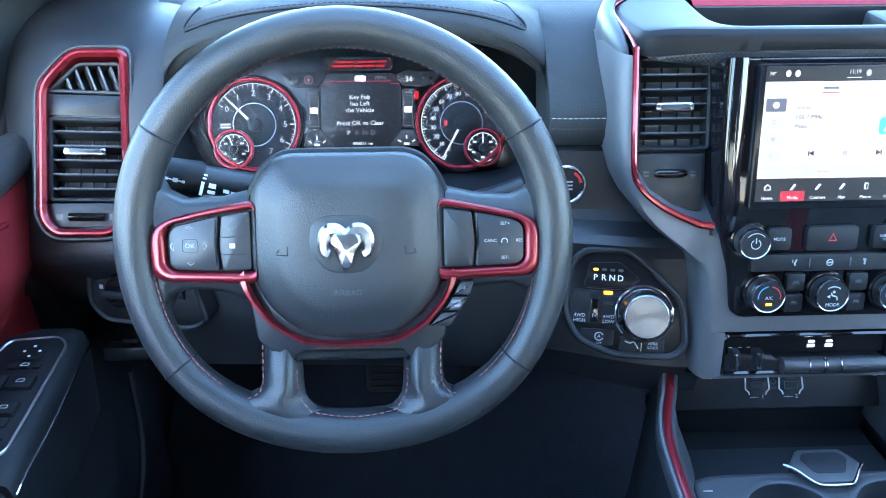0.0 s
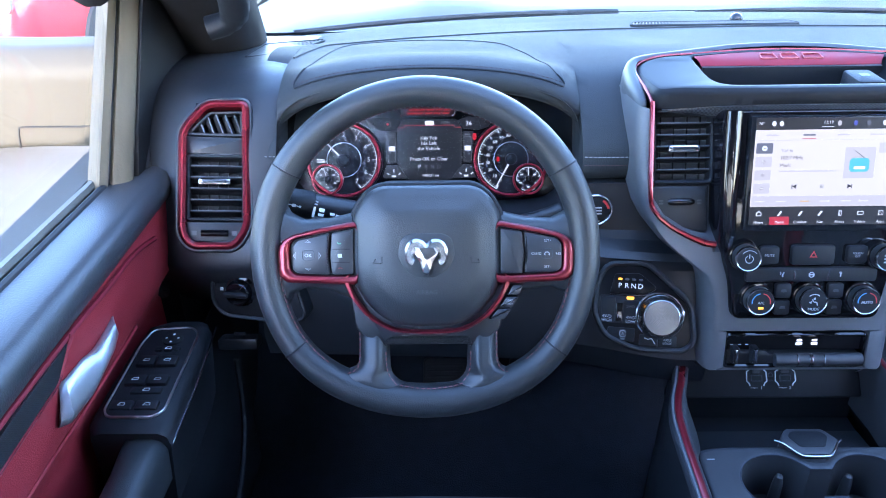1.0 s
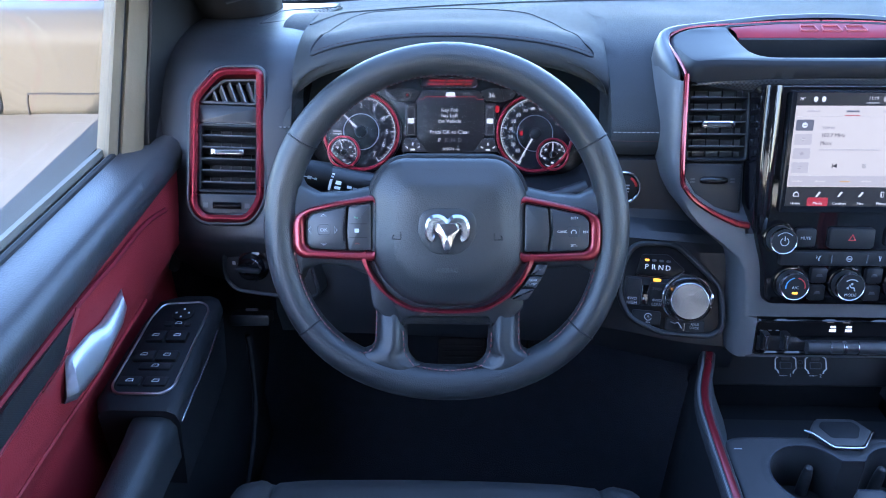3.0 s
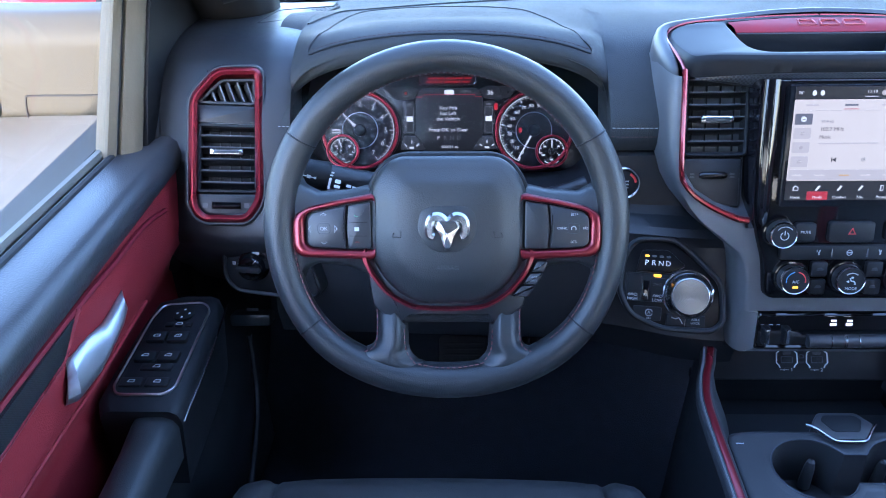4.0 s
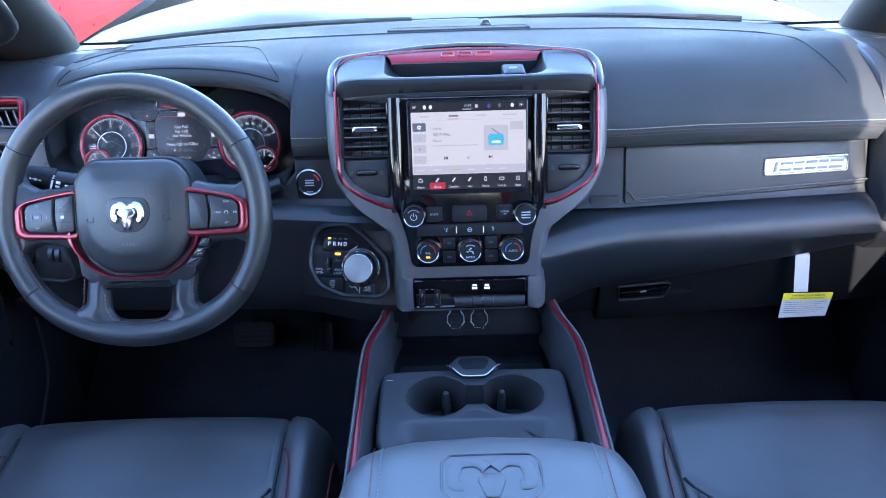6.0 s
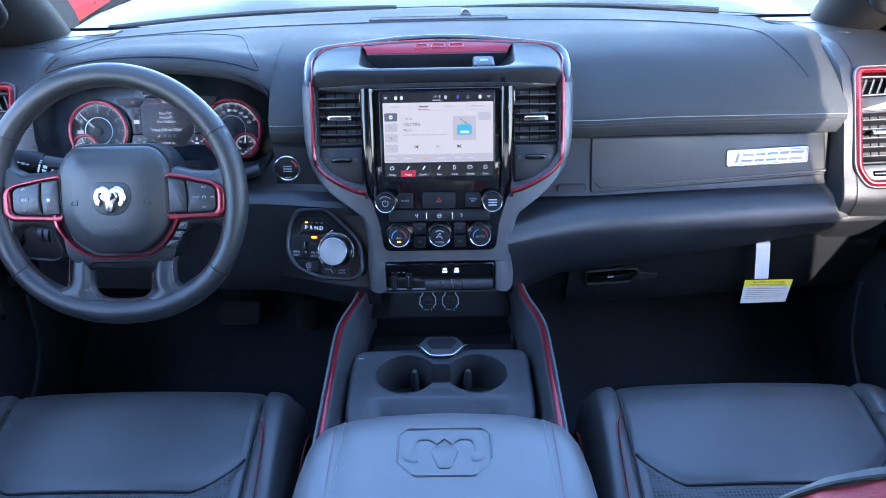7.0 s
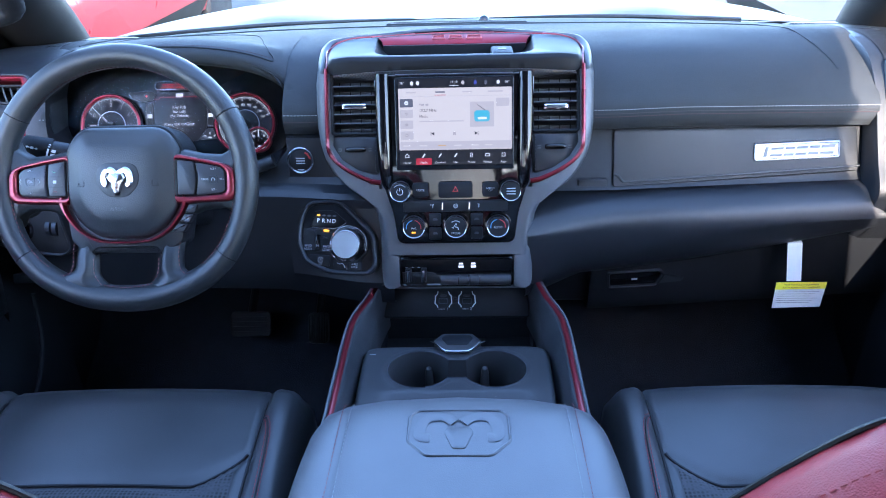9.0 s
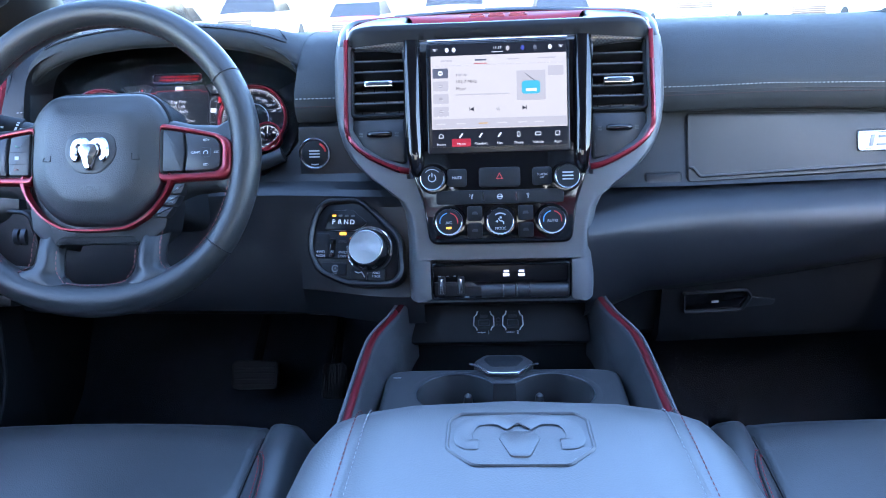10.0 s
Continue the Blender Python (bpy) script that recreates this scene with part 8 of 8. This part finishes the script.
hood = thing("bonnet", (0, 1.9, 1.2), "pale sunlit truck bonnet", "bonnet", kind="structure")
rows = []
for y, z in ((1.46, 1.365), (1.52, 1.39), (1.7, 1.385), (2.0, 1.36), (2.3, 1.325), (2.5, 1.28), (2.58, 1.20), (2.6, 0.9)):
    rows.append([Vector((x, y - 0.13 * (x / 0.8) ** 2 * max(0, (1.6 - y) / 0.22), z + 0.03 * math.exp(-((abs(x) - 0.45) / 0.12) ** 2) - 0.22 * max(0, abs(x) - 0.7) ** 1.2)) for x in [-0.95 + 0.095 * i for i in range(21)]])
part("panel", loft(rows, closed=False, cap=False), PAINT_BONNET_LIT, hood, angle=50)
for s in (-1, 1):
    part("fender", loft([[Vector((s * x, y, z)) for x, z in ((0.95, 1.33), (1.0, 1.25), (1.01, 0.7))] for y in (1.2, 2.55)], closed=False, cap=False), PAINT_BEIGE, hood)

# ---------- door mirrors ----------
for s in (-1, 1):
    mr = thing("door_mirror", (s * 1.1, 0.98, 1.25), "champagne painted door mirror on its arm", "door mirror", group="door mirrors")
    sec = []
    for x, k in ((0.930, 0.86), (0.938, 0.96), (0.955, 1.0), (1.08, 1.0), (1.14, 1.02), (1.30, 1.0), (1.35, 0.92), (1.365, 0.6)):
        sec.append([Vector((s * x, 1.00 + 0.070 * k * a, 1.408 + 0.076 * k * b)) for a, b in rounded([(-0.97, -1), (0.8, -0.9), (1, 0), (0.7, 0.95), (-0.45, 1.0), (-0.95, 0.66)], 0.25, 5)])
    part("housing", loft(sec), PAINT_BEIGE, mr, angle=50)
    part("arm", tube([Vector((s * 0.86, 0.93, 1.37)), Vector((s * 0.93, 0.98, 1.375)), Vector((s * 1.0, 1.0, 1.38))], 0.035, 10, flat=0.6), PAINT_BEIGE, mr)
    part("seam", tube(spline([Vector((s * x, 0.9312, z)) for x, z in ((0.945, 1.372), (1.0, 1.370), (1.085, 1.370), (1.097, 1.366), (1.101, 1.350), (1.103, 1.336))], 4), 0.0016, 5), RUBBER, mr)
    part("end_seam", tube(spline([Vector((s * x, y, z)) for x, y, z in ((0.953, 0.934, 1.455), (0.962, 0.931, 1.445), (0.966, 0.931, 1.41), (0.958, 0.931, 1.374))], 4), 0.0016, 5), RUBBER, mr)
    part("mirror_rim", ring(rounded([(0.0, 0.072), (0.20, 0.066), (0.215, 0.0), (0.20, -0.066), (0.012, -0.070)][::-1] if s > 0 else [(0.0, 0.072), (-0.20, 0.066), (-0.215, 0.0), (-0.20, -0.066), (-0.012, -0.070)], 0.02), 0.007, plane_at((s * 1.128, 0.931, 1.405), 0), -0.02, 0.004, 0.002), DARK, mr)

# ---------- parked vehicles ----------
CAR_GLASS = material("car_window", (0.012, 0.014, 0.016), 0.08, vary=0, coat=0.5)


def vehicle(name, label, x, y, turn, paint, length=5.3, width=1.95, truck=True):
    M = Matrix.Translation((x, y, 0)) @ Matrix.Rotation(radians(turn), 4, "Z")
    v = thing(name, (x, y, 0.0), label, "vehicle")
    h = width / 2
    zb, zh, zr = (0.45, 1.22, 1.88) if truck else (0.30, 0.98, 1.46)
    L = length

    def sec(yy, z0, z1, hw):
        return [M @ Vector((a * hw, yy, z0 + (z1 - z0) * b)) for a, b in ((-0.96, 0), (-1, 0.15), (-1, 0.6), (-0.97, 0.85), (-0.88, 0.97), (-0.5, 1.0), (0, 1.01), (0.5, 1.0), (0.88, 0.97), (0.97, 0.85), (1, 0.6), (1, 0.15), (0.96, 0))]
    part("body", loft([sec(yy, zb, z1, h * k) for yy, z1, k in ((-L / 2, zb + 0.35, 0.9), (-L / 2 + 0.05, zh - 0.12, 0.96), (-L / 2 + 0.2, zh - 0.03, 0.99), (-L / 2 + 1.3, zh + 0.03, 1), (L / 2 - 0.3, zh + 0.03, 1), (L / 2, zh - 0.05, 0.97))]), paint, v, angle=40)
    c0, c1 = (-L / 2 + 1.35, L / 2 - (1.9 if truck else 0.6))
    cab = [[M @ Vector((a * h, yy, z)) for a in (-k, -k * 0.9, 0, k * 0.9, k)] for yy, z, k in ((c0, zh, 0.92), (c0 + 0.65, zr - 0.05, 0.78), (c0 + 0.95, zr, 0.76), (c1 - 0.5, zr, 0.76), (c1, zh, 0.90))]
    part("roof", loft([[p for p in r] for r in cab[1:4]], closed=False, cap=False), paint, v)
    part("windscreen", loft(cab[0:2], closed=False, cap=False), CAR_GLASS, v)
    part("rear_window", loft(cab[3:5], closed=False, cap=False), CAR_GLASS, v)
    for s in (0, -1):
        part("side_window", loft([[r[s], Vector((r[s].x, r[s].y, zh))] for r in cab], closed=False, cap=False), CAR_GLASS, v)
    fy = -L / 2 - 0.02
    part("grille", plate(round_rect(-h * 0.55, zh - 0.42, h * 0.55, zh - 0.14, 0.05), M @ plane_at((0, fy, 0), 4), -0.05, 0.03, 0.01), DARK, v, "black mesh grille")
    for i in range(5):
        part("grille_bar", box((-h * 0.53, zh - 0.40 + 0.055 * i, 0.03), (h * 0.53, zh - 0.385 + 0.055 * i, 0.04), M @ plane_at((0, fy, 0), 4)), SATIN, v)
    part("bumper", tube([M @ Vector((h * f, fy - 0.04 + 0.12 * f * f, zb + 0.14)) for f in [-1 + i / 6 for i in range(13)]], 0.13, 10, flat=0.9), CHROME if truck else paint, v)
    for s in (-1, 1):
        part("headlight", plate(round_rect(s * h * 0.77 - 0.17, zh - 0.34, s * h * 0.77 + 0.17, zh - 0.16, 0.04), M @ plane_at((0, fy, 0), 4), -0.05, 0.025, 0.01), BRUSHED, v, "clear headlight")
        for yy in (-L / 2 + 0.95, L / 2 - 1.05):
            c = Vector((s * (h - 0.1), yy, 0.40 if truck else 0.33))
            r = c.z
            wh = part("wheel", loft([[M @ (c + Vector((s * w, rr * math.cos(a), rr * math.sin(a)))) for a in [2 * math.pi * i / 28 for i in range(28)]] for w, rr in ((-0.12, r * 0.9), (-0.1, r), (0.08, r), (0.11, r * 0.93), (0.11, r * 0.66))]), RUBBER, v)
            part("rim", loft([[M @ (c + Vector((s * w, rr * math.cos(a), rr * math.sin(a)))) for a in [2 * math.pi * i / 28 for i in range(28)]] for w, rr in ((0.06, r * 0.66), (0.09, r * 0.62), (0.10, r * 0.2), (0.10, 0.01))]), BRUSHED, wh)
    return v


GREY_PAINT = material("silver_car_paint", (0.45, 0.46, 0.47), 0.3, metal=0.5, coat=0.6, vary=0.03)
vehicle("red_pickup", "red pickup truck with dark mesh grille, parked alongside", -3.6, 6.4, 0, PAINT_RED)
for i, (x, y, p, tr, lab) in enumerate(((-14, 26, PAINT_WHITE, False, "white parked saloon car"), (-10.8, 25.5, GREY_PAINT, False, "silver parked saloon car"), (-7.6, 26, PAINT_WHITE, True, "white parked pickup truck"), (-4.2, 26, PAINT_RED, False, "red parked saloon car"), (-1.0, 26, GREY_PAINT, True, "silver parked pickup truck"), (2.4, 26, PAINT_WHITE, False, "white parked saloon car"), (6.0, 26, PAINT_WHITE, True, "white parked pickup truck"), (9.5, 26, GREY_PAINT, False, "silver parked saloon car"), (13.0, 26, PAINT_WHITE, False, "white parked saloon car"))):
    tagged(vehicle("parked_car", lab, x, y, random.uniform(-2, 2), p, 5.4 if tr else 4.7, 1.95 if tr else 1.82, tr), group="parked row")
